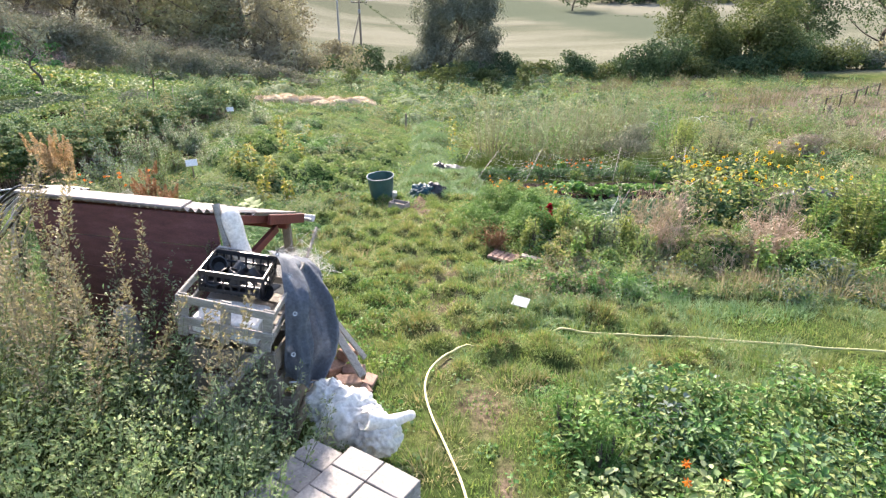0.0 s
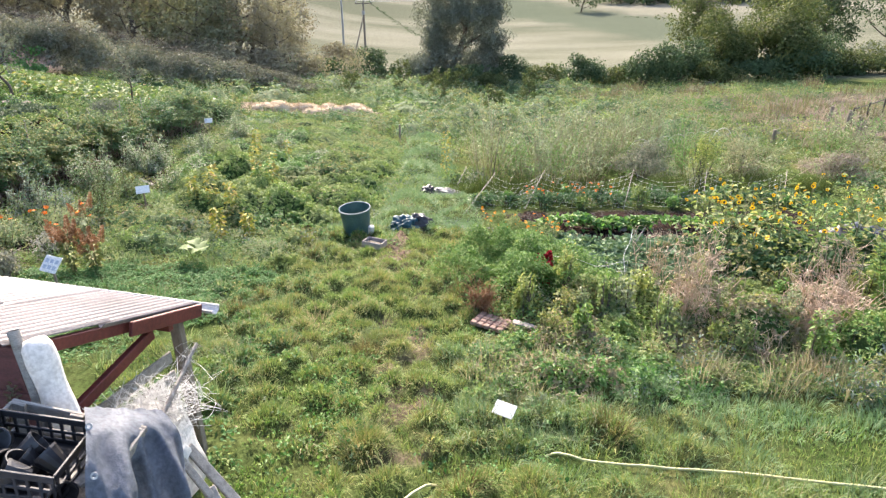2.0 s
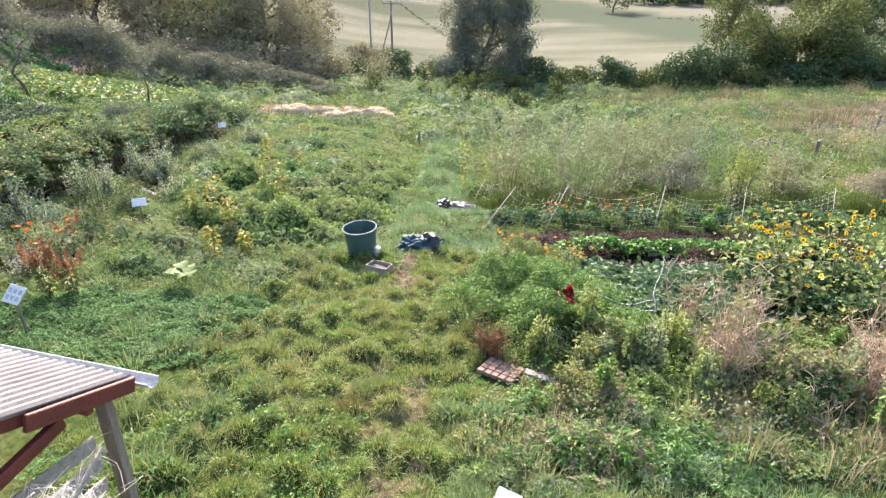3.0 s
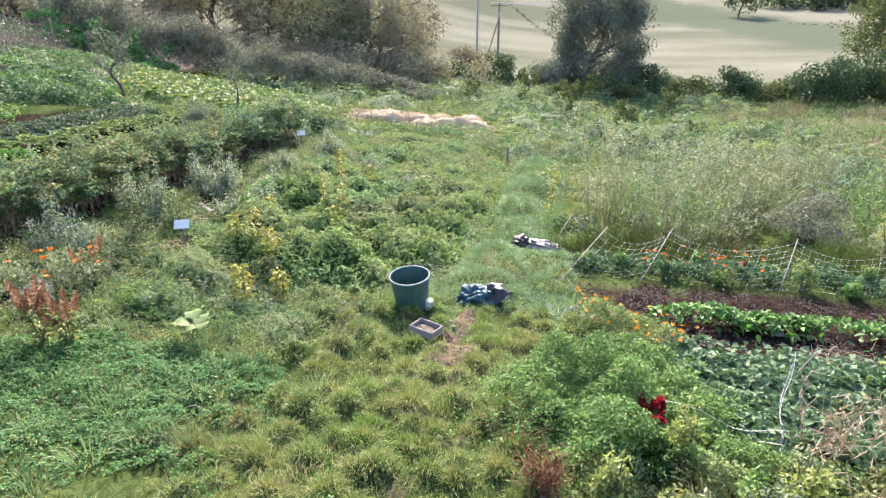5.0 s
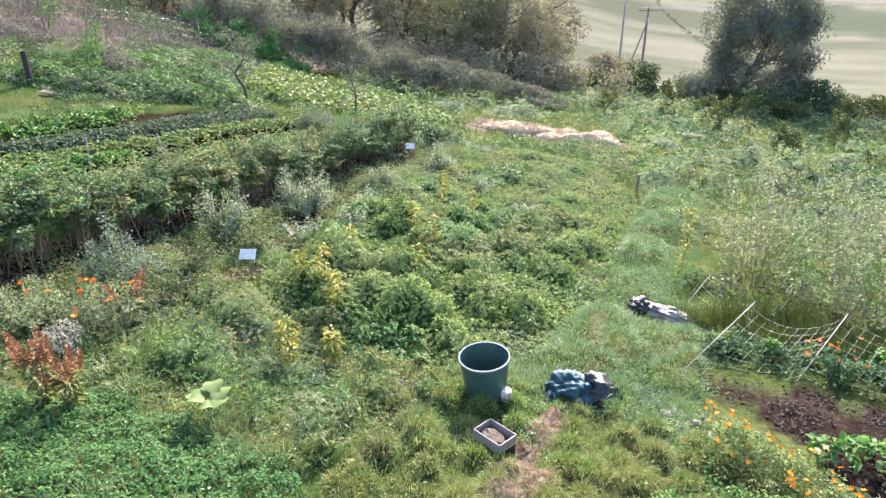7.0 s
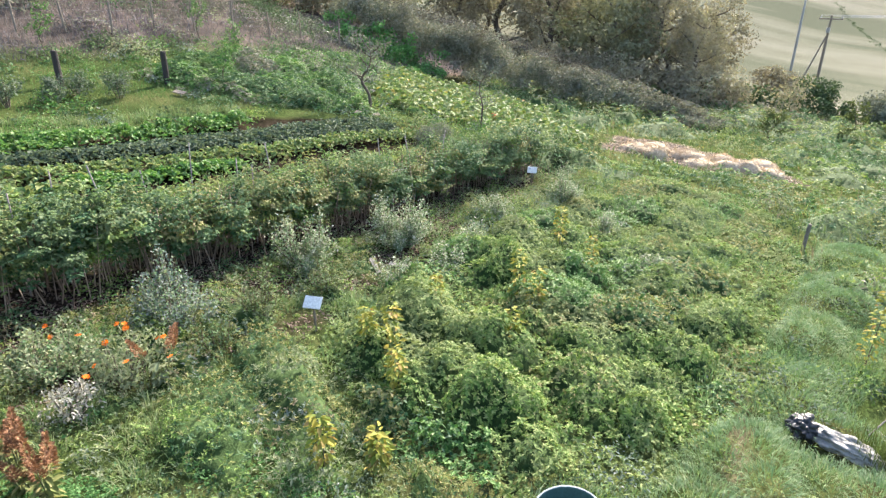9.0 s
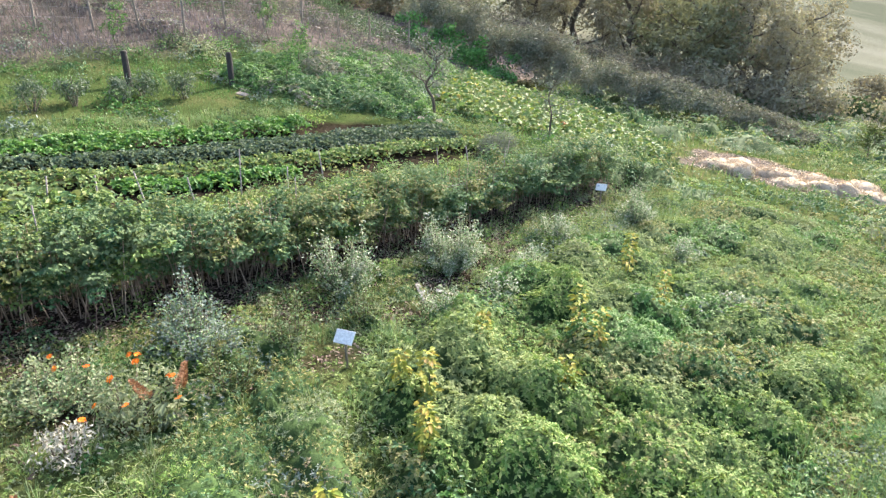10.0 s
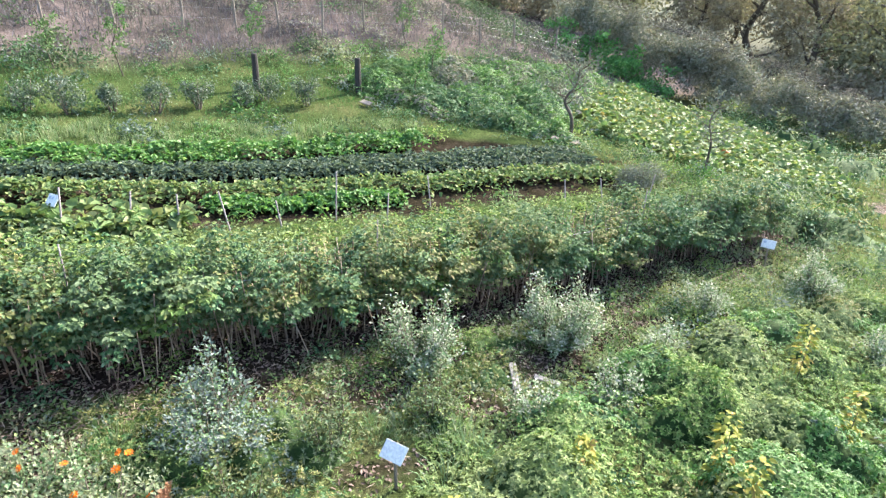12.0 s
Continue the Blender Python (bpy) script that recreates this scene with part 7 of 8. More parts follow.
# ---- the vegetable plot on the right ----
def crop(name, x0, y0, x1, y1, half, n, hlo, hhi, L, W, mat, label, seed, broad=True, lift=0.4, gaps=0.35):
    """Leafy plants along a row."""
    hp = Heap()
    s = rng.random(n)
    dx, dy = x1 - x0, y1 - y0
    ln = math.hypot(dx, dy)
    t = rng.normal(0, half * 0.5, n)
    x, y = x0 + dx * s - dy / ln * t, y0 + dy * s + dx / ln * t
    k = rng.random(n) < gaps + (1 - gaps) * sst(0.35, 0.5, vnoise(s * ln * 1.6, 0 * s, seed))
    x, y, t = x[k], y[k], t[k]
    n = len(x)
    top = (hlo + (hhi - hlo) * (0.35 * vnoise(x * 2.2, y * 2.2, seed + 1) + 0.75 * domes(*warped(x, y, seed, 0.2, 1.8), 0.55, seed + 3, 0.34, 0.62, 0.5))) * np.clip(1.15 - np.abs(t) / half * 0.5, 0.3, 1)
    leaf(hp, ground_points(x, y, 0) + np.stack([0 * x, 0 * x, 0.03 + top * rng.random(n) ** 0.3], 1), around(n, 0.6, lift), L * rng.uniform(0.6, 1.25, n), W * rng.uniform(0.7, 1.2, n), 0, broad=broad, droop=0.3)
    return stuff(name, hp, mat, label, "crops")


crop("feathery_crop", 0.9, 11.6, 1.9, 10.1, 1.0, 20000, 0.25, 0.75, 0.055, 0.022, FRESH, "bushy bright green feathery crop", 101, broad=False, gaps=0.8)
crop("feathery_crop", 1.6, 12.3, 2.6, 10.0, 0.7, 12000, 0.2, 0.5, 0.055, 0.024, FRESH, "bushy green crop beside the squash", 103, broad=False, gaps=0.7)
crop("squash_cover", 2.3, 12.0, 4.9, 12.0, 0.95, 6500, 0.08, 0.22, 0.105, 0.10, SQUASH, "flat carpet of blue-green squash leaves", 105, gaps=0.8)
crop("squash_cover", 2.6, 10.9, 4.3, 10.8, 0.6, 2800, 0.08, 0.22, 0.105, 0.10, SQUASH, "flat carpet of blue-green squash leaves", 106, gaps=0.7)
crop("chard_row", 2.2, 14.0, 7.4, 14.2, 0.3, 2600, 0.12, 0.34, 0.13, 0.075, LUSH, "row of bright green chard on dark soil", 107)
crop("marigold_leaves", 1.1, 13.6, 2.4, 12.6, 0.4, 6000, 0.2, 0.42, 0.05, 0.02, HERB, "green marigold foliage at the bed corner", 108, broad=False)
crop("back_bed", 0.9, 16.3, 8.8, 16.5, 0.55, 9000, 0.10, 0.40, 0.06, 0.028, DEEP, "mixed green plants in the bed behind the soil strip", 109, gaps=0.6)
crop("low_crop", 2.2, 9.8, 6.0, 9.8, 0.6, 11000, 0.12, 0.40, 0.055, 0.026, HERB, "low leafy green plants under dry stalks", 110, gaps=0.6)
crop("sunflower_understorey", 4.6, 11.6, 7.8, 11.6, 0.9, 7000, 0.25, 0.75, 0.10, 0.06, DEEP, "leafy green growth under the sunflowers", 111, gaps=0.7)
for k in range(20):
    a, b = rng.uniform(5.9, 9.2), rng.uniform(8.4, 9.9)
    hh = rng.uniform(1.1, 1.75)
    ob = thing("tall_green_plant", at(a, b), "tall upright green plant with narrow leaves", "plant", "tall green plants")
    hs, hl = Heap(), Heap()
    for i in range(6):
        tip = np.array([rng.normal(0, 0.16), rng.normal(0, 0.16), hh * rng.uniform(0.75, 1.05)])
        bow = tip * [0.35, 0.35, 0.55]
        rod(hs, [(0.02 * i - 0.05, 0, -0.05)], [bow], 0.009, 0.007, 0, 4)
        rod(hs, [bow], [tip], 0.007, 0.003, 0, 4)
        n = 62
        s = rng.uniform(0.1, 1.02, n)
        t = np.arange(n) * 2.4
        P = np.where(s[:, None] < 0.55, bow * (s[:, None] / 0.55), bow + (tip - bow) * ((s[:, None] - 0.55) / 0.45))
        leaf(hl, P, np.stack([np.cos(t), np.sin(t), rng.uniform(0.1, 0.9, n)], 1), some(n, 0.09, 0.16) * (1.15 - 0.4 * s), some(n, 0.018, 0.032), 0, droop=0.3)
    part("stalk_clump", hs, GREENSTEM, ob)
    part("leaves", hl, FRESH if k % 3 else YELLOWGREEN, ob)


h = Heap()
x, y = spots(9000, 0.9, 8.6, 12.7, 15.8, lambda a, b: inside(a, b, SOIL_BED, 0.1))
n = len(x)
leaf(h, ground_points(x, y, 0.0), rng.normal(0, 1, (n, 3)) * [1, 1, 0.5], some(n, 0.02, 0.06), some(n, 0.015, 0.05), 0, droop=0.0)
x, y = spots(2600, 2.0, 8.6, 12.6, 13.9, lambda a, b: np.clip(near_line(a, b, 2.6, 13.2, 8.0, 13.1, 0.5) * sst(0.4, 0.6, fbm(a * 1.5, b * 1.5, 233)), 0, 1))
n = len(x)
leaf(h, ground_points(x, y, 0.02) + np.stack([0 * x, 0 * x, some(n, 0, 0.12)], 1), rng.normal(0, 1, (n, 3)) * [1, 1, 0.5], some(n, 0.1, 0.28), 0.006, 1, droop=0.0)
stuff("soil_clods", h, [DARKWOOD, STALK], "dark soil clods and pulled dry stems on the bed", "soil")


def flower_head(bmh, c, d, r, petals, m_petal, m_disc, ring=0.42):
    """Petals round a domed disc."""
    d = unit(np.asarray(d, float)[None])[0]
    u = unit(np.cross(d, [0.2, 0.3, 1.0])[None])[0]
    w = np.cross(d, u)
    a = np.arange(petals) * 6.2832 / petals
    A = np.cos(a)[:, None] * u + np.sin(a)[:, None] * w + 0.18 * d
    leaf(bmh, np.asarray(c) + A * r * ring * 0.8, A, r * 0.75, r * 0.42, m_petal, face=d, droop=0.05)
    k = np.arange(8) * 6.2832 / 8
    rim = np.asarray(c) + (np.cos(k)[:, None] * u + np.sin(k)[:, None] * w) * r * ring
    V = np.concatenate([rim, [np.asarray(c) + d * r * 0.18]])
    bmh.add(V, np.array([[i, (i + 1) % 8, 8] for i in range(8)]), m_disc)


def sunflower(x, y, hgt, heads, k):
    ob = thing("sunflower", at(x, y), "tall branching sunflower with yellow flower heads", "sunflower", "sunflowers")
    hs, hl = Heap(), Heap()
    rod(hs, [(0, 0, -0.05)], [(0.04, 0.02, hgt * 0.9)], 0.016, 0.009, 0, 5)
    for i in range(heads):
        a, s = 2.4 * i + k, rng.uniform(0.45, 0.85)
        p = np.array([0.04 * s, 0.02 * s, hgt * 0.9 * s])
        q = np.array([math.cos(a) * rng.uniform(0.15, 0.38), math.sin(a) * rng.uniform(0.15, 0.38), hgt * rng.uniform(0.7, 1.02)])
        hb = Heap()
        rod(hb, [p], [q], 0.008, 0.005, 0, 4)
        part("branch", hb, GREENSTEM, ob)
        hf = Heap()
        dirn = np.array([rng.normal(0, 0.8), rng.normal(0.0, 0.9), rng.uniform(-0.3, 0.7)])
        flower_head(hf, q, dirn, rng.uniform(0.028, 0.044), 13, 0, 1)
        part("flower_head", hf, [GOLD, FLOWERDISC], ob)
    n = 90
    s, a = rng.uniform(0.15, 1.0, n), rng.uniform(0, 6.283, n)
    P = np.stack([np.cos(a) * 0.05, np.sin(a) * 0.05, hgt * 0.95 * s], 1) + rng.normal(0, 0.17, (n, 3)) * [1, 1, 0.4]
    leaf(hl, P, np.stack([np.cos(a), np.sin(a), rng.uniform(-0.2, 0.5, n)], 1), some(n, 0.065, 0.125), some(n, 0.042, 0.085), 0, broad=True, droop=0.35)
    part("stalk", hs, GREENSTEM, ob)
    part("leaves", hl, [HERB, YELLOWGREEN, OLIVE][k % 3], ob)


for k, (x, y, hh, nh) in enumerate([(4.75, 11.1, 1.15, 5), (4.8, 12.1, 1.35, 6), (5.0, 11.5, 1.25, 6), (5.3, 12.5, 1.45, 5), (5.6, 11.2, 1.2, 6), (5.9, 12.0, 1.4, 6), (6.3, 11.4, 1.3, 5), (6.6, 12.3, 1.5, 6), (7.0, 11.5, 1.3, 5), (7.4, 12.3, 1.4, 5), (5.7, 12.7, 1.3, 5), (5.0, 10.8, 1.0, 4), (6.0, 10.8, 1.1, 4), (7.2, 10.9, 1.1, 4)]):
    sunflower(x, y, hh, nh + 1, k)


def flowers(name, n, x0, x1, y0, y1, z0, z1, r, mat, label, petals=7, keep=None):
    hp = Heap()
    x, y = spots(n, x0, x1, y0, y1, keep)
    for a, b in zip(x, y):
        c = np.array(at(a, b, rng.uniform(z0, z1)))
        flower_head(hp, c, (rng.normal(0, 0.4), -0.3 + rng.normal(0, 0.4), 1), r * rng.uniform(0.7, 1.25), petals, 0, 0, 0.35)
        rod(hp, [c - [0, 0, 0.22]], [c], 0.003, 0.003, 1)
    return stuff(name, hp, [mat, GREENSTEM], label, "flowers")


flowers("marigolds", 90, 0.9, 2.6, 12.2, 13.9, 0.30, 0.50, 0.030, MARIGOLD, "small golden-orange marigold flowers", keep=lambda a, b: near_line(a, b, 1.1, 13.5, 2.3, 12.6, 0.45))
flowers("orange_flowers", 40, 2.2, 4.4, 16.0, 16.8, 0.28, 0.5, 0.034, ORANGE, "orange flowers in the netted bed")
flowers("orange_blooms", 13, -6.9, -5.7, 11.3, 12.3, 0.40, 0.68, 0.040, ORANGE, "bright orange daisy-like flowers", 10)
flowers("orange_flowers", 3, 1.0, 1.9, 2.9, 3.3, 0.45, 0.6, 0.03, ORANGE, "orange flowers in the near bed")
flowers("white_flowers", 16, 6.2, 8.5, 8.6, 9.8, 1.0, 1.35, 0.035, WHITEPETAL, "small white flowers on tall stems")


def plume_plant(x, y, hgt, n, mat, leafm, label, spread=0.22, name="amaranth", long=0.3):
    """An upright plant with fuzzy tapering flower plumes."""
    ob = thing(name, at(x, y), label, "amaranth", "amaranths")
    hl = Heap()
    for i in range(n):
        a = 2.4 * i + x * 7
        tip = np.array([math.cos(a) * spread * rng.uniform(0.2, 1), math.sin(a) * spread * rng.uniform(0.2, 1), hgt * rng.uniform(0.65, 1.0)])
        hs = Heap()
        rod(hs, [(0, 0, -0.04)], [tip * [1, 1, 0.8]], 0.009, 0.005, 0, 4)
        part("stalk", hs, GREENSTEM, ob)
        hp = Heap()
        m = 240
        s = rng.random(m)
        d0 = unit(tip[None])[0] + [0.1 * math.cos(a), 0.1 * math.sin(a), 0]
        P = tip * [1, 1, 0.75] + d0 * (s * long)[:, None]
        b = rng.uniform(0, 6.283, m)
        r = 0.055 * (1.05 - s)
        A = np.stack([np.cos(b), np.sin(b), 0.7 + 0 * b], 1)
        leaf(hp, P + A * r[:, None] * 0.5, A, 0.03 + r * 0.6, 0.016, 0)
        part("plume", hp, mat, ob)
    m = 60
    s, a = rng.uniform(0.1, 0.85, m), rng.uniform(0, 6.283, m)
    leaf(hl, np.stack([np.cos(a) * spread * 0.5 * s, np.sin(a) * spread * 0.5 * s, hgt * 0.75 * s], 1), np.stack([np.cos(a), np.sin(a), rng.uniform(-0.2, 0.4, m)], 1), some(m, 0.08, 0.14), some(m, 0.04, 0.07), 0, broad=True, droop=0.3)
    part("leaves", hl, leafm, ob)


plume_plant(-5.18, 10.4, 0.85, 7, RUST, OLIVE, "rust-orange plumed amaranth with olive green leaves", 0.15)
plume_plant(-4.9, 10.5, 0.65, 5, RUST, OLIVE, "rust-orange plumed amaranth with olive green leaves", 0.15)
plume_plant(-5.95, 12.1, 0.66, 3, RUST, WEED, "rust-orange plumed amaranth among weeds")
plume_plant(1.84, 10.48, 0.62, 7, CRIMSON, CRIMSON, "crimson plumed amaranth in the green crop", 0.16, long=0.14)
plume_plant(-6.85, 10.65, 1.55, 12, TANSEED, TANSEED, "tall dry orange-tan seed stalks before the cane row", 0.3, name="dry_seed_plant", long=0.42)
plume_plant(-6.6, 10.45, 1.4, 9, TANSEED, TANSEED, "tall dry orange-tan seed stalks before the cane row", 0.28, name="dry_seed_plant", long=0.42)
bush("garden_shrub", -6.3, 11.8, 0.6, 0.5, 0.6, WEED, 1500, 0.055, "dry grey-green bushy plant under orange flowers", "garden shrubs", W=0.024, stems=16)
bush("garden_shrub", -6.0, 11.15, 0.32, 0.28, 0.42, PALEDRY, 700, 0.05, "whitish dry feathery shrub beside amaranths", "garden shrubs", W=0.018, stems=10)

# yellowing saplings in the meadow
for k, (x, y, hh) in enumerate([(-3.93, 13.8, 0.62), (-3.75, 12.5, 0.5), (-4.55, 17.45, 0.75), (-4.05, 17.2, 0.7), (-3.8, 16.1, 0.5), (-5.4, 20.5, 0.7), (-4.3, 19.7, 0.62), (-4.9, 14.3, 0.6), (-4.55, 14.4, 0.7), (-3.35, 12.9, 0.35), (-5.1, 16.0, 0.55), (0.3, 20.0, 1.0)]):
    ob = thing("yellow_sapling", at(x, y), "slim sapling with yellowing leaves", "sapling", "yellow saplings")
    hs, hl = Heap(), Heap()
    rod(hs, [(0, 0, -0.05)], [(0.03, 0.02, hh)], 0.009, 0.004, 0, 4)
    hh *= 1.25
    n = 110
    s, a = rng.uniform(0.15, 1.08, n), rng.uniform(0, 6.283, n)
    r = rng.uniform(0.01, 0.13, n) * (1.15 - 0.5 * s)
    leaf(hl, np.stack([np.cos(a) * r, np.sin(a) * r, hh * s], 1), np.stack([np.cos(a), np.sin(a), rng.uniform(-0.4, 0.5, n)], 1), some(n, 0.06, 0.10), some(n, 0.042, 0.065), 0, broad=True, droop=0.3)
    part("stem", hs, BARK, ob)
    part("leaves", hl, YELLOW, ob)

# the one big pale leaf rosette in the weeds
ob = thing("big_leaf_plant", at(-3.65, 11.1), "young squash plant with a few large pale leaves", "squash plant")
for k in range(7):
    hp = Heap()
    a, r = k * 0.9, 0.115 - 0.006 * k
    c = np.array([math.cos(a) * 0.13, math.sin(a) * 0.13, 0.30 + 0.035 * (k % 3)])
    u, v, nrm = np.array([math.cos(a), math.sin(a), 0.1]), np.array([-math.sin(a), math.cos(a), 0.0]), np.array([0, 0, 1.0])
    t = np.arange(14) * 6.2832 / 14
    edge = c + (np.cos(t) * r * (1 + 0.09 * np.cos(5 * t)))[:, None] * u + (np.sin(t) * r * 1.05)[:, None] * v + (0.025 * np.cos(2 * t + k) - 0.03)[:, None] * nrm
    hp.add(np.concatenate([edge, [c - 0.02 * nrm]]), np.array([[i, (i + 1) % 14, 14] for i in range(14)]), 0)
    rod(hp, [(0, 0, -0.02)], [c - 0.02 * nrm], 0.006, 0.005, 1)
    part("leaf", hp, [PUMPKIN, GREENSTEM], ob, smooth=True)


# dry stalks and thistles in the plot
def dry_clump(x, y, hgt, n, spread, mat, label, heads=0):
    ob = thing("dry_plant", at(x, y), label, "dry plant", "dry plants")
    hs = Heap()
    a, r = rng.uniform(0, 6.283, n), spread * np.sqrt(rng.random(n))
    hh = hgt * rng.uniform(0.5, 1.0, n)
    P0 = np.stack([np.cos(a) * r * 0.25, np.sin(a) * r * 0.25, 0 * a - 0.04], 1)
    P1 = np.stack([np.cos(a) * r, np.sin(a) * r, hh], 1)
    # stems that wander and nod, with curling side twigs
    seg = 5
    wob = np.cumsum(rng.normal(0, 0.05 * hgt, (seg + 1, n, 3)) * [1, 1, 0.45], 0)
    S = [P0 + (P1 - P0) * (k / seg) + (wob[k] if k else 0) for k in range(seg + 1)]
    for k in range(seg):
        rod(hs, S[k], S[k + 1], 0.008 - 0.001 * k, 0.007 - 0.001 * k, 0)
    P1 = S[-1]
    i, k = rng.integers(0, n, n * 5), rng.integers(1, seg + 1, n * 5)
    Q = np.array(S)[k, i]
    R = Q + rng.normal(0, 0.09, (n * 5, 3)) + [0, 0, 0.04]
    rod(hs, Q, R, 0.005, 0.003, 0)
    rod(hs, R, R + rng.normal(0, 0.07, (n * 5, 3)) - [0, 0, 0.02], 0.003, 0.0015, 0)
    part("stalk_clump", hs, mat, ob)
    if heads:
        for k in range(heads):
            hp = Heap()
            flower_head(hp, P1[k % n], rng.normal(0, 1, 3) + [0, 0, 0.6], 0.05, 12, 0, 0)
            part("seed_head", hp, SEED, ob)


for x, y, hh, n, sp, mt, lab, hd in [(3.45, 9.0, 1.15, 42, 0.26, PINKDRY, "dry brown thistle stalks with seed heads", 12), (3.85, 9.1, 1.15, 16, 0.2, STALK, "dry brown thistle stalks with seed heads", 8), (3.4, 9.3, 0.8, 16, 0.2, PINKDRY, "dry pinkish stalks in a clump", 6), (5.15, 8.95, 0.75, 150, 0.5, PINKDRY, "pinkish dry tangle of fine stems", 0), (4.85, 8.7, 0.45, 50, 0.32, PINKDRY, "pinkish dry tangle of fine stems", 0), (4.05, 10.2, 1.1, 26, 0.25, PINKDRY, "tall thin dry stalks beside squash", 10), (5.6, 9.6, 1.25, 30, 0.35, STALK, "tall pale dry stalks with seed heads", 6), (3.5, 10.6, 0.9, 18, 0.25, PINKDRY, "dry brown stalks with seed heads", 10), (0.85, 9.5, 0.25, 40, 0.2, RUST, "heap of pulled dead red-brown plants", 0), (4.0, 8.0, 0.6, 6, 0.2, STALK, "thin dry stalks leaning in the grass", 0)]:
    dry_clump(x, y, hh, n, sp, mt, lab, hd)


scatter_clumps("plot_side_growth", 150, (8.2, 15.0, 10.5, 18.5), 0.2, 0.6, 0.8, [HERB, WEED, DEEP, HAY, SOFT], [25, 25, 20, 15, 15], 70, 0.09, 0.04, "mixed green weeds beside the vegetable plot", "weeds")


bush("garden_shrub", 7.0, 17.9, 0.55, 0.5, 1.7, YELLOWGREEN, 1500, 0.07, "tall yellow-green feathery shrub behind the net", "garden shrubs", W=0.03, stems=12)
bush("garden_shrub", 8.3, 18.6, 0.6, 0.55, 1.2, HAY, 1300, 0.07, "pale tan feathery shrub behind the net", "garden shrubs", W=0.03, stems=12)
# netting round the beds
def net(pts, height, cellsize, label, poles=True, sag=0.12):
    ob = thing("net_fence", at(*pts[0]), label, "net", "bed nets")
    NI = ob.matrix_basis.inverted()
    hp = Heap()
    for k, ((x0, y0), (x1, y1)) in enumerate(zip(pts, pts[1:])):
        ln = math.hypot(x1 - x0, y1 - y0)
        cols, rows_ = max(2, int(ln / cellsize)), int(height / cellsize)
        grid = np.zeros((cols + 1, rows_ + 1, 3))
        for i in range(cols + 1):
            u = i / cols
            b = at(x0 + (x1 - x0) * u, y0 + (y1 - y0) * u)
            for j in range(rows_ + 1):
                v = j / rows_
                grid[i, j] = NI @ (b + Vector((0.04 * math.sin(5 * u + 3 * v), 0.05 * math.sin(4 * u + 2 * v), 0.05 + (height - 0.05 - sag * math.sin(math.pi * u) * (1 + 0.3 * math.sin(9 * u))) * v)))
        rod(hp, grid[:-1].reshape(-1, 3), grid[1:].reshape(-1, 3), 0.0028, 0.0028, 0)
        rod(hp, grid[:, :-1].reshape(-1, 3), grid[:, 1:].reshape(-1, 3), 0.0028, 0.0028, 0)
    part("netting", hp, NETMAT, ob)
    if poles:
        for k, (x, y) in enumerate(pts):
            hq = Heap()
            b = NI @ at(x, y, -0.08)
            rod(hq, [tuple(b)], [tuple(b + Vector((0.30 * math.sin(3.7 * k + 1), 0.2 * math.cos(2.3 * k), height + 0.12)))], 0.010, 0.008, 0, 6)
            part("pole", hq, PALEBOARD, ob)


def leaning_net(posts, rows, label):
    """Garden net hung from poles that lean back; posts: foot and top of each, heights over the ground."""
    feet = [at(x, y, 0.02) for x, y, _, _, _ in posts]
    tops = [at(x, y, z) for _, _, x, y, z in posts]
    ob = thing("net_fence", feet[0], label, "net", "bed nets")
    NI = ob.matrix_basis.inverted()
    hp = Heap()
    for k in range(len(posts) - 1):
        cols = max(3, int((tops[k + 1] - tops[k]).length / 0.13))
        grid = np.zeros((cols + 1, rows + 1, 3))
        for i in range(cols + 1):
            u = i / cols
            for j in range(rows + 1):
                v = 0.06 + 0.9 * j / rows
                p = tops[k].lerp(feet[k], v).lerp(tops[k + 1].lerp(feet[k + 1], v), u)
                p = p - Vector((0, 0.06, 0.26 * (1 - 0.55 * v))) * math.sin(math.pi * u) ** 0.8
                grid[i, j] = NI @ p
        rod(hp, grid[:-1].reshape(-1, 3), grid[1:].reshape(-1, 3), 0.0016, 0.0016, 0)
        rod(hp, grid[:, :-1].reshape(-1, 3), grid[:, 1:].reshape(-1, 3), 0.0013, 0.0013, 0)
        rod(hp, (grid - [0.006, 0, 0.006]).reshape(-1, 3), (grid + [0.006, 0, 0.006]).reshape(-1, 3), 0.003, 0.003, 0)
    part("netting", hp, NETMAT, ob)
    for f, t in zip(feet, tops):
        hq = Heap()
        rod(hq, [tuple(NI @ (f - (t - f) * 0.06))], [tuple(NI @ (t + (t - f) * 0.01))], 0.009, 0.007, 0, 7)
        part("pole", hq, PALEBOARD, ob)


leaning_net([(0.78, 15.45, 1.53, 16.9, 0.68), (2.2, 15.9, 2.75, 17.0, 0.72), (4.5, 15.9, 4.85, 16.7, 0.8), (6.4, 16.1, 6.7, 16.9, 0.75), (8.4, 16.3, 8.7, 17.0, 0.7)], 7, "sagging white garden net on leaning pale poles")
leaning_net([(0.5, 17.5, 0.85, 18.0, 0.62), (1.9, 17.9, 2.1, 18.2, 0.35)], 4, "piece of white garden net on a leaning pole")
net([(1.5, 10.9), (3.0, 10.4), (3.6, 12.3)], 0.5, 0.14, "low white net over the squash bed")
hoops = thing("wire_hoops", at(6.5, 22.0), "row of pale wire hoops in the rough meadow", "hoops")
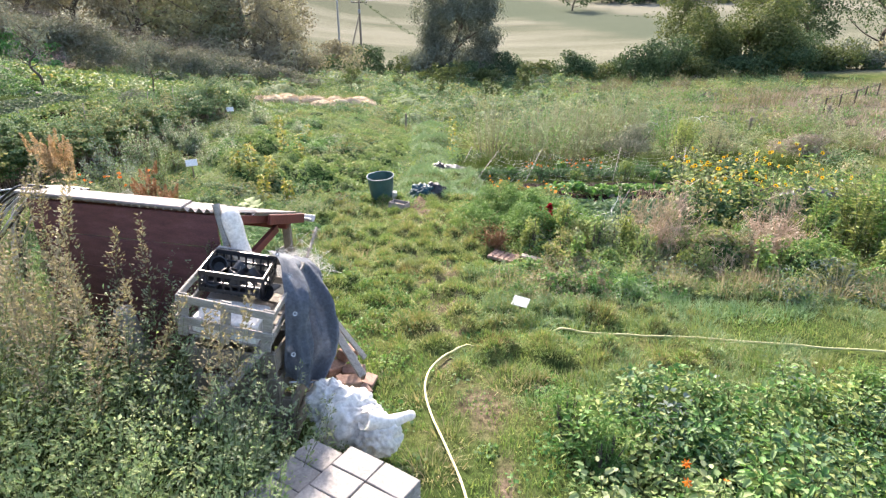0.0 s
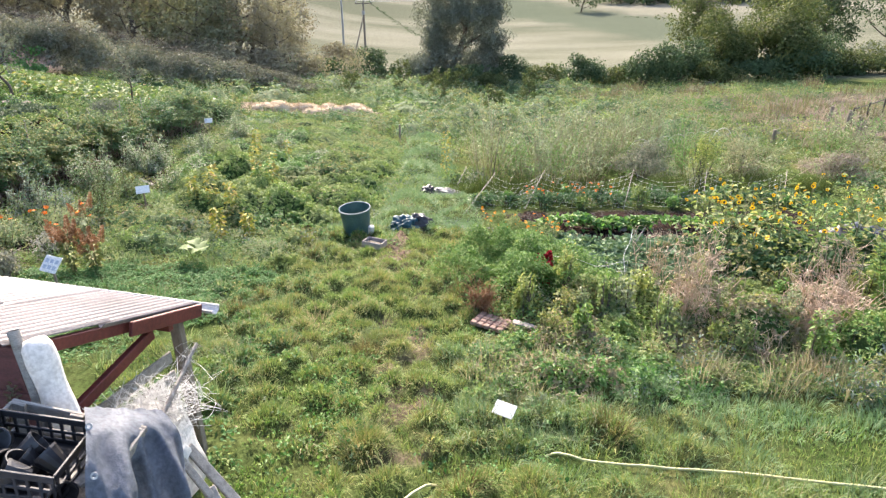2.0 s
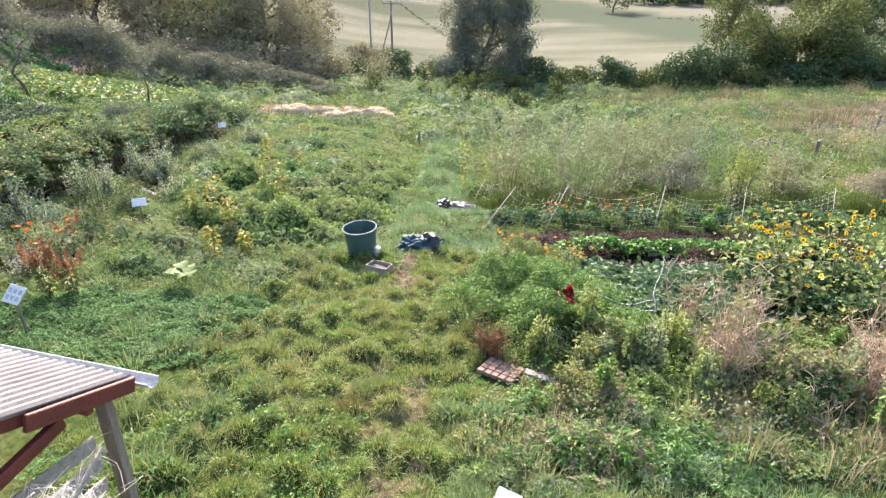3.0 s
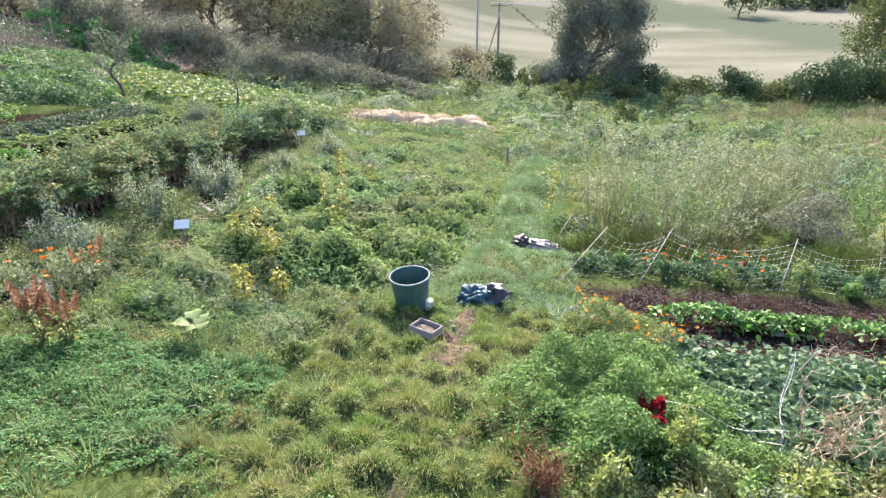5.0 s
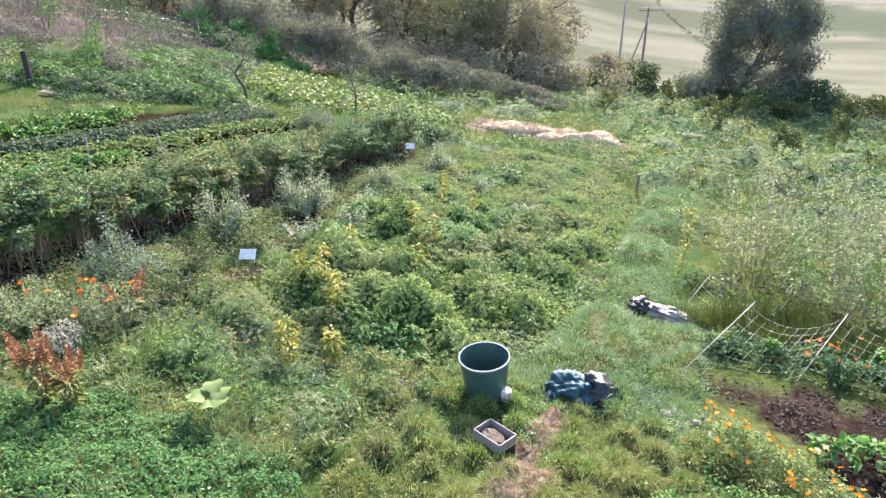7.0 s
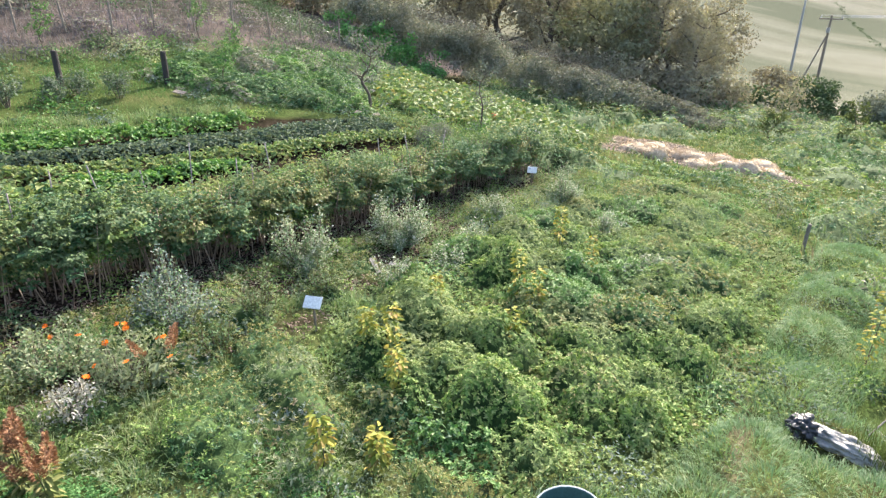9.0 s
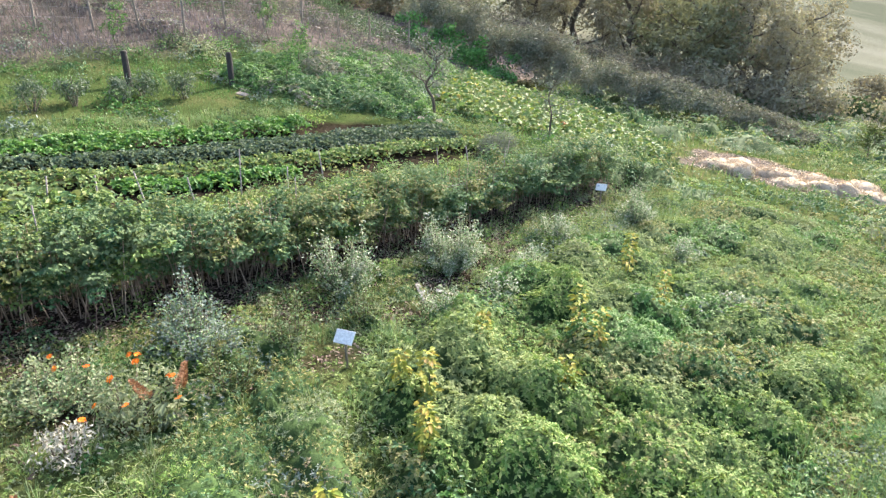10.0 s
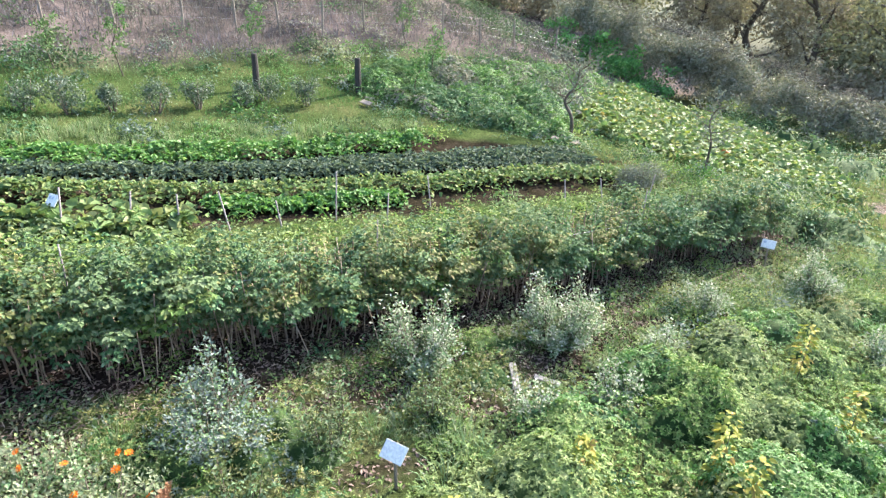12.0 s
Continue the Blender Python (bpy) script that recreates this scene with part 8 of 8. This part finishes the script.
for k in range(8):
    x, y = 7.0 + 0.55 * k, 23.5 + 0.35 * k
    b = hoops.matrix_basis.inverted() @ at(x, y, -0.05)
    part("hoop", tube(Heap(), [b + Vector((0.45 * math.cos(a), 0.1 * math.cos(a), 0.62 * math.sin(a))) for a in np.linspace(0, math.pi, 12)], 0.012, 0, 4), NETMAT, hoops)

# thicket of pale-leaved saplings behind the net
thick = Heap()
sx, sy = spots(88, -0.2, 14.5, 17.9, 25.5, lambda a, b: inside(a, b, [(0.3, 18.6), (3, 18.1), (9, 18.4), (14.2, 19.5), (14.2, 23.5), (8, 25.3), (2.0, 23.6), (0.2, 20.5)], 0.4) * np.where(a > 7.5, 0.25, 1) * (np.hypot(a - 5.9, b - 18.9) > 1.1))
own = np.repeat(np.arange(len(sx)), 19)
n = len(own)
x, y = sx[own] + rng.normal(0, 0.24, n), sy[own] + rng.normal(0, 0.24, n)
tall = (some(len(sx), 0.7, 2.4) * np.where(sx > 8, 0.8, 1) * np.where(sx < 1.2, 0.7, 1))[own] * some(n, 0.45, 1.05)
P0 = ground_points(x, y, -0.05)
P1 = P0 + np.stack([1.3 * (x - sx[own]) + rng.normal(0, 0.08, n), 1.3 * (y - sy[own]) + rng.normal(0, 0.08, n), tall], 1)
rod(thick, P0, P1, 0.008, 0.003, 1)
idx = np.repeat(np.arange(n), 70)
s = 1.03 - 0.85 * rng.random(len(idx)) ** 1.1
a = np.floor(s * 9) * 2.4 + idx + rng.normal(0, 0.6, len(idx))
rad = some(len(idx), 0.01, 0.22) * (1.1 - 0.8 * s)
P = P0[idx] + (P1 - P0)[idx] * s[:, None] + np.stack([np.cos(a) * rad, np.sin(a) * rad, rad * 0.9], 1)
kind = np.where(s < 0.3, 2, rng.choice([0, 3, 4], len(sx), p=[0.55, 0.15, 0.30])[own][idx])
leaf(thick, P, np.stack([np.cos(a), np.sin(a), rng.uniform(-0.5, 0.9, len(idx))], 1), some(len(idx), 0.05, 0.088), some(len(idx), 0.024, 0.038), kind)
stuff("sapling_thicket", thick, [BIRCH, STALK, OLIVE, WEED, FRESH], "thicket of thin pale-leaved saplings behind the net", "saplings")
scatter_clumps("thicket_undergrowth", 170, (0.2, 14, 17.6, 25.0, lambda a, b: np.where(b < 19.2, 1.0, 0.5)), 0.18, 0.5, 1.0, [DEEP, BRAMBLE, HERB, DARKTREE], [40, 15, 25, 20], 55, 0.10, 0.045, "dark green undergrowth at the foot of the saplings", "weeds")
tussocks("tall_green_grass", 330, 0.2, 10, 16.4, 19.0, lambda a, b: near_line(a, b, 1.2, 17.3, 9.5, 17.6, 0.8), 80, 0.35, 0.65, 0.008, OLIVEGRASS, "tall soft green grass behind the net", 0.15, 0.4)


# ---- crop rows beyond the cane row ----
crop("bean_row", -16.1, 9.0, -16.0, 20.4, 0.5, 8500, 0.22, 0.5, 0.11, 0.08, LUSH, "row of bright green bushy crop", 121, gaps=0.6)
crop("dark_crop_row", -15.5, 9.0, -14.6, 24.6, 0.46, 9500, 0.12, 0.28, 0.12, 0.08, DARKROW, "row of dark purplish-green crop", 122, gaps=0.7)
crop("dark_crop_row", -14.9, 16.0, -14.0, 24.8, 0.44, 4800, 0.12, 0.26, 0.12, 0.08, DARKROW, "row of dark purplish-green crop", 123, gaps=0.7)
crop("green_crop_row", -14.5, 9.0, -12.9, 25.0, 0.45, 7000, 0.15, 0.36, 0.12, 0.08, PUMPKIN, "row of mid-green leafy crop", 124, gaps=0.7)
crop("lettuce_row", -13.3, 14.2, -13.0, 18.2, 0.35, 2200, 0.1, 0.28, 0.13, 0.09, LUSH, "row of vivid green lettuce", 125, gaps=0.6)
crop("courgette_row", -13.1, 9.0, -12.6, 13.8, 0.5, 1500, 0.15, 0.4, 0.22, 0.20, PUMPKIN, "row of large-leaved squash plants", 126, gaps=0.6)
crop("inner_row", -11.8, 9.0, -11.0, 25.0, 0.8, 9000, 0.08, 0.32, 0.09, 0.05, HERB, "low green growth between the rows", 127, gaps=0.5)
for k, (x, y, hh) in enumerate([(-12.6, 11.9, 0.8), (-12.4, 13.6, 0.75), (-12.2, 14.4, 0.8), (-12.2, 15.3, 0.6), (-12.4, 16.4, 1.0), (-12.0, 17.3, 0.6), (-12.3, 10.6, 0.9), (-11.6, 21.6, 0.7), (-11.4, 22.6, 0.7), (-11.2, 23.8, 0.8), (-12.9, 12.9, 0.6), (-12.5, 18.6, 0.7)]):
    hs = Heap()
    rod(hs, [(0, 0, -0.1)], [(0.12 * math.sin(k * 2.2), 0.12 * math.cos(k * 1.3), hh)], 0.017, 0.013, 0, 6)
    ob = part("garden_stake", hs, PALEBOARD)
    ob.matrix_basis = Matrix.Translation(at(x, y))
    tagged(ob, "pale thin wooden stake leaning in the crop rows", "stake", "row stakes")
tussocks("pale_strip_grass", 260, -19.5, -17.0, 9, 21, lambda a, b: near_line(a, b, -18.0, 9.0, -17.6, 20.5, 0.8), 45, 0.15, 0.34, 0.012, LONG, "strip of pale long grass above the crop rows", 0.16, 0.6)
h = Heap()
x, y = spots(44000, -25.5, -17.0, 8, 34, lambda a, b: (1 - 0.6 * sst(23.5, 25.5, -a)) * (1 - inside(a, b, PUMPKINS)) * (0.45 + 0.55 * sst(0.35, 0.6, fbm(a * 0.7, b * 0.7, 131))))
n = len(x)
blade(h, ground_points(x, y, -0.01), rng.normal(0, 0.5, (n, 2)), some(n, 0.06, 0.17), some(n, 0.010, 0.018))
stuff("slope_grass", h, SLOPE, "green rough grass on the slope", "grass")
SLOPE_BED = [(-21.6, 19.5), (-23.2, 22.5), (-24.6, 30), (-25.3, 36), (-23.8, 35.6), (-18.2, 27.8), (-15.2, 25.4), (-17.6, 22)]


def slope_top(x, y):
    return land(x, y) + 0.03 + rim(x, y, SLOPE_BED, 0.8) * (0.05 + 0.42 * domes(*warped(x, y, 191, 0.6, 0.6), 1.7, 192, 0.42, 0.78, 0.5) + 0.2 * domes(x, y, 0.7, 194, 0.36, 0.66, 0.5))


h = Heap()
x, y = spots(52000, -25.5, -14.8, 19, 36.5, lambda a, b: sided(slope_top, a, b) * inside(a, b, SLOPE_BED, 0.5))
n = len(x)
rosettes(h, x, y, slope_top, 0.2, some(n, 0.07, 0.13), some(n, 0.032, 0.055), patch_kind(*warped(x, y, 191, 0.6, 0.6), 1.7, 192, [34, 26, 22, 18]), leaves=5)
stuff("slope_herbs", h, [SLOPE, DEEP, LUSH, BRAMBLE], "bushy green herbs on the slope", "meadow")
bed("slope_shaded_growth", -25.5, -14.8, 19, 36.5, 0.2, slope_top, lambda a, b: rim(a, b, SLOPE_BED, 0.8) > 0.3, "dense inner growth of the slope herbs, coloured dark as shade", 0.16)

scatter_clumps("slope_clumps", 700, (-25.5, -16.8, 9, 36, lambda a, b: (1 - inside(a, b, PUMPKINS, 0.3)) * (0.45 + 0.55 * sst(19.5, 22.5, b + 0.3 * a + 6)) * (1 - sst(24, 26, -a))), 0.15, 0.6, 0.8, [SLOPE, DEEP, LUSH, BLUISH, DARKTREE], [32, 26, 14, 12, 16], 60, 0.11, 0.055, "bushy green clumps on the slope", "meadow")

scatter_clumps("strip_weeds", 520, (-8.75, -6.8, 9, 26, lambda a, b: 0.55 + 0.45 * sst(15, 20, b)), 0.12, 0.36, 0.9, [HERB, WEED, DEEP, SLOPE], [30, 30, 20, 20], 110, 0.06, 0.026, "weeds growing at the foot of the cane row", "weeds")
scatter_clumps("row_side_weeds", 190, (-13.4, -11.4, 9.0, 25.6, lambda a, b: near_line(a, b, -12.55, 9.2, -12.3, 25.2, 0.55)), 0.12, 0.32, 0.9, [HERB, WEED, LUSH, SOFT, OLIVE], [28, 24, 18, 18, 12], 90, 0.07, 0.032, "low weeds along the foot of the crop rows", "weeds")
scatter_clumps("row_end_clumps", 300, (-20, -9.8, 8.5, 29, lambda a, b: np.clip(inside(a, b, [(-17.4, 19.8), (-14.6, 25.4), (-12.2, 24.6), (-10.2, 25.5), (-10.0, 28.6), (-13.0, 28.6), (-18.2, 27.8), (-19.4, 22.0)], 0.5) + 0.5 * near_line(a, b, -10.6, 9.0, -10.3, 27.0, 0.8), 0, 1)), 0.18, 0.6, 0.8, [SLOPE, DEEP, HERB, BLUISH, WEED], [28, 22, 22, 14, 14], 60, 0.11, 0.05, "bushy green growth at the row ends", "weeds")
scatter_clumps("patch_edge_clumps", 420, (-19.0, -10.5, 24.8, 31.0, lambda a, b: (1 - rim(a, b, PUMPKINS, 1.2)) * (1 - inside(a, b, PLOT_LEFT)) * (1 - inside(a, b, SLOPE_BED)) * (b < 31.2 + 0.6 * (a + 10.5))), 0.15, 0.5, 0.7, [SLOPE, DEEP, HERB, WEED, LUSH], [30, 22, 22, 14, 12], 60, 0.09, 0.04, "bushy green growth round the pumpkin patch", "weeds")
# pumpkin patch
h = Heap()
x, y = spots(17000, -25, -10, 26.5, 39, lambda a, b: inside(a, b, PUMPKINS, 0.6) * (0.35 + 0.65 * sst(0.36, 0.5, fbm(a * 0.8, b * 0.8, 141))))
n = len(x)
leaf(h, ground_points(x, y, 0) + np.stack([0 * x, 0 * x, some(n, 0.06, 0.34)], 1), around(n, 0.4, 0.25), some(n, 0.14, 0.26), some(n, 0.12, 0.24), np.searchsorted([0.84, 0.92], 0.6 * fbm(x * 0.5, y * 0.5, 143) + 0.5 * rng.random(n)), broad=True, droop=0.25)
stuff("pumpkin_leaves", h, [PUMPKIN, YELLOW, STRAWMAT], "sprawling yellow-green pumpkin leaves, partly withered", "pumpkin vines")
for k, (x, y) in enumerate([(-17.6, 30.2), (-16.0, 31.6), (-18.8, 32.4), (-14.2, 31.0), (-13.2, 30.6), (-12.4, 31.4), (-19.6, 34.0), (-15.4, 34.2)]):
    ob = part("pumpkin", lathe([(0.02, 0.0), (0.11, 0.03), (0.15, 0.11), (0.12, 0.19), (0.03, 0.2), (0.015, 0.25)], 14), PUMPKINSKIN, smooth=True)
    ob.matrix_basis = Matrix.Translation(at(x, y, 0.06)) @ pose(0, 0, 0, 14, 20, 40 * k)
    tagged(ob, "orange-red pumpkin among withering leaves", "pumpkin", "pumpkins")

# straw heaps
for k in range(11):
    x, y = -8.9 + 0.47 * k + rng.uniform(-0.1, 0.1), 33.2 + 0.75 * math.sin(2.3 * k) + 0.22 * k
    ob = thing("straw_heap", at(x, y), "rounded heap of pale straw on bare earth", "straw", "straw heaps")
    r = (rng.uniform(0.38, 0.72), rng.uniform(0.4, 0.65), rng.uniform(0.22, 0.42))
    part("mound", crumple(r, 3.1 * k + 1, 3, 0.25, -0.06, 2.0), STRAWHEAP, ob, smooth=True)
    hp = Heap()
    n = 420
    d = around(n, 1, 0.2)
    d[:, 2] = np.abs(d[:, 2])
    leaf(hp, d * r * rng.uniform(0.92, 1.08, (n, 1)), np.cross(d, rng.normal(0, 1, (n, 3))) + 0.15 * d, some(n, 0.12, 0.3), 0.022, 0)
    part("loose_straw", hp, STRAWMAT, ob)
h = Heap()
x, y = spots(5200, -10.8, -3.0, 31.8, 38.4, lambda a, b: inside(a, b, STRAW, 0.5))
n = len(x)
leaf(h, ground_points(x, y, 0.02), rng.normal(0, 1, (n, 3)) * [1, 1, 0.2], some(n, 0.12, 0.3), 0.024, 0)
stuff("straw_litter", h, STRAWMAT, "scattered straw on bare earth round the heaps", "straw")

# bramble bank and its green climbers
def ridge(s):
    """Along the bramble bank: plan place and height."""
    x = -31.0 + 21.5 * s
    y = 39.2 + 6.8 * s
    return x, y, 3.9 * (1 - 0.86 * s * s) * (0.94 + 0.08 * math.sin(17 * s))


h = Heap()
for k in range(150):
    x, y, hh = ridge(rng.random())
    t = rng.uniform(-1, 1)
    c = np.array(at(x + rng.normal(0, 0.4), y + 1.5 * t, hh * (0.80 - 0.55 * t * t) * rng.uniform(0.8, 1.0)))
    foliage(h, c, (1.25, 0.9, 0.34 * hh), 420, 0.15, 0.085, 0, lumps=11, lift=0.4)
sx = rng.uniform(0, 1, 900)
xx, yy = -31.0 + 21.5 * sx + rng.normal(0, 0.6, 900), 39.2 + 6.8 * sx + rng.normal(0, 0.8, 900)
Q = ground_points(xx, yy, 0) + np.stack([0 * sx, 0 * sx, 3.9 * (1 - 0.86 * sx * sx) * 0.9], 1)
rod(h, Q, Q + rng.normal(0, 0.5, (900, 3)) * [1, 1, 0.3], 0.009, 0.004, 1)
stuff("bramble_bank", h, [BRAMBLE, BARK], "long bank of grey-green brambles", "brambles")
h = Heap()
for k in range(70):
    x, y, hh = ridge(rng.uniform(0.02, 0.34))
    u = rng.random() ** 1.3
    c = np.array(at(x + 0.5 + rng.normal(0, 0.9), y - 1.4 - 1.9 * u + rng.normal(0, 0.3), 0.1 + (1 - u) * 0.6 * hh * rng.random()))
    foliage(h, c, (0.8, 0.55, 0.32), 75, 0.15, 0.10, 0, lumps=7, broad=True, lift=0.1)
stuff("green_climbers", h, VINE, "vivid green climbers at the foot of the brambles", "climbers")

# rough far meadow
h = Heap()
x, y = spots(30000, -22, 30, 24, 62, lambda a, b: np.clip((0.35 + 0.65 * sst(0.35, 0.55, fbm(a * 0.35, b * 0.35, 151))) * np.where(b > 42, 0.55, 1), 0, 1) * (1 - inside(a, b, STRAW, 0.3)) * (1 - inside(a, b, MINT)) * (1 - inside(a, b, PUMPKINS)) * (a > -9.6 - 0.9 * np.clip(b - 26.5, 0, 14)))
n = len(x)
blade(h, ground_points(x, y, -0.01), rng.normal(0, 0.45, (n, 2)), some(n, 0.15, 0.45) * (0.5 + fbm(x * 0.35, y * 0.35, 151)), some(n, 0.025, 0.05))
stuff("far_meadow_grass", h, MEADOW, "rough brown-green meadow grass down the valley", "grass")
h = Heap()
def far_top(x, y):
    low = 0.2 + 0.8 * sst(4.2, 7.0, np.hypot(x + 6.8, y - 34.0))
    return land(x, y) + 0.04 + 0.85 * low * domes(*warped(x, y, 157, 0.8, 0.4), 2.0, 153, 0.36, 0.66, 0.5) * sst(0.32, 0.56, fbm(x * 0.28 + 9, y * 0.28, 153)) * sst(23, 27, y) * (1 - sst(10.5, 13.0, x)) + 0.26 * domes(x, y, 0.9, 156, 0.3, 0.6) * sst(22.3, 23.5, y) * (1 - sst(11.5, 13.2, x))


x, y = spots(84000, -22, 28, 22, 58, lambda a, b: np.minimum(1, 1.5 * sided(far_top, a, b)) * (0.25 + 0.75 * sst(0.40, 0.52, fbm(a * 0.28 + 9, b * 0.28, 153))) * np.where(b > 36, 0.4, 1) * (1 - inside(a, b, STRAW, 0.3)) * (1 - inside(a, b, PUMPKINS)) * (1 - inside(a, b, MINT)) * (a > -9.6 - 0.9 * np.clip(b - 26.5, 0, 14)) * (1 - sst(13, 16, a) * (b < 44)))
n = len(x)
size = np.interp(y, [24, 45], [0.8, 1.7])
rosettes(h, x, y, far_top, 0.18, some(n, 0.08, 0.13) * size, some(n, 0.032, 0.055) * size, patch_kind(*warped(x, y, 157, 0.8, 0.4), 2.0, 153, [24, 10, 12, 32, 11, 11]), leaves=5)
bed("far_shaded_growth", -22, 28, 22, 58, 0.4, far_top, lambda a, b: (1 - inside(a, b, STRAW, 0.3)) * (1 - inside(a, b, PUMPKINS)) * (1 - inside(a, b, MINT)) * (a > -9.6 - 0.9 * np.clip(b - 26.5, 0, 14)) * (a < 13.0) * (b > 23), "dense inner growth of the far meadow, coloured dark as shade", 0.22)
stuff("far_meadow_herbs", h, [HERB, SOFT, OLIVE, DEEP, WEED, BLUISH], "clumps of green herbs in the far meadow", "meadow")
scatter_clumps("far_clumps", 900, (-22, 30, 23, 60, lambda a, b: (1 - inside(a, b, STRAW, 0.3)) * (0.15 + 0.85 * sst(3.8, 6.0, np.hypot(a + 6.8, b - 34.0))) * (1 - inside(a, b, PUMPKINS)) * (1 - inside(a, b, MINT)) * (a > -9.6 - 0.9 * np.clip(b - 26.5, 0, 14)) * (1 - 0.8 * sst(13, 16, a) * (b < 44)) * np.where(b > 45, 0.5, 1)), 0.25, 1.05, 1.05, [HERB, SOFT, WEED, DEEP, OLIVE, BRAMBLE, HAY, VINE, DARKTREE], [18, 7, 10, 26, 8, 12, 3, 6, 10], 40, 0.11, 0.045, "rough clumps of herbs and grass down the valley", "meadow")
tussocks("dry_slope_grass", 420, 13, 30, 18, 44, lambda a, b: sst(11, 14, a + 3 * (fbm(a * 0.3, b * 0.3, 5) - 0.5)), 40, 0.2, 0.5, 0.025, DRYGRASS, "dry straw-coloured grass on the slope", 0.3, 0.6)

tussocks("reed_bank", 110, 4, 34, 31, 52, lambda a, b: sst(0.42, 0.54, fbm(a * 0.12 + 3, b * 0.3, 155)) * sst(0, 6, a - 4), 40, 0.5, 0.95, 0.03, REED, "brown reedy growth in the far meadow", 0.5, 0.35)

scatter_clumps("heath_clumps", 480, (5, 24, 26, 50, lambda a, b: (0.35 + 0.65 * sst(0.4, 0.55, fbm(a * 0.25, b * 0.4, 158))) * (1 - sst(15, 19, a) * (b < 40))), 0.3, 1.0, 0.7, [BRAMBLE, DEEP, OLIVE, HAYGREEN, HERB, BANKDRY, DARKTREE], [18, 22, 14, 10, 14, 12, 10], 30, 0.13, 0.055, "rough brown and green clumps down the valley", "meadow")

# dry bank above the fence
h = Heap()
x, y = spots(46000, -40, -23.2, 6, 42, lambda a, b: sst(23.4, 25.8, -a + 1.5 * (fbm(a * 0.5, b * 0.5, 161) - 0.5)) * (0.3 + 0.7 * sst(0.35, 0.55, fbm(a * 0.4, b * 0.4, 162))))
n = len(x)
blade(h, ground_points(x, y, -0.01), rng.normal(0, 0.5, (n, 2)), some(n, 0.2, 0.55), some(n, 0.014, 0.03))
stuff("bank_grass", h, BANKDRY, "dry brown bracken and grass on the bank", "grass")
scatter_clumps("bank_scrub", 900, (-42, -23.4, 6, 42, lambda a, b: 0.4 + 0.6 * sst(26, 32, -a)), 0.2, 1.0, 0.75, [BRAMBLE, BANKDRY, DEEP, WEED, DARKTREE], [22, 42, 12, 8, 16], 30, 0.13, 0.05, "brown and green scrub on the bank", "scrub")

scatter_clumps("bank_bushes", 150, (-42, -28.5, 6, 40), 0.5, 1.5, 0.8, [DARKTREE, DEEP, BRAMBLE], [45, 25, 30], 26, 0.15, 0.07, "dark green bushes at the top of the bank", "scrub")

# rough grass over the rest of the garden
tussocks("outer_grass", 700, -22, 16, -9, 13, lambda a, b: (1 - inside(a, b, PATH)) * (1 - inside(a, b, WEEDS)) * (1 - inside(a, b, PLOT_LEFT, 0.5)) * (1 - inside(a, b, FRONT)) * (1 - ((a > -9.8) & (a < 9) & (b > 6))) * (1 - ((a > 0.7) & (a < 5.5) & (b > 2) & (b < 5))) * (a > -16.8), 26, 0.15, 0.34, 0.02, LONG, "rough grass tufts on the open ground", 0.3, 0.9)
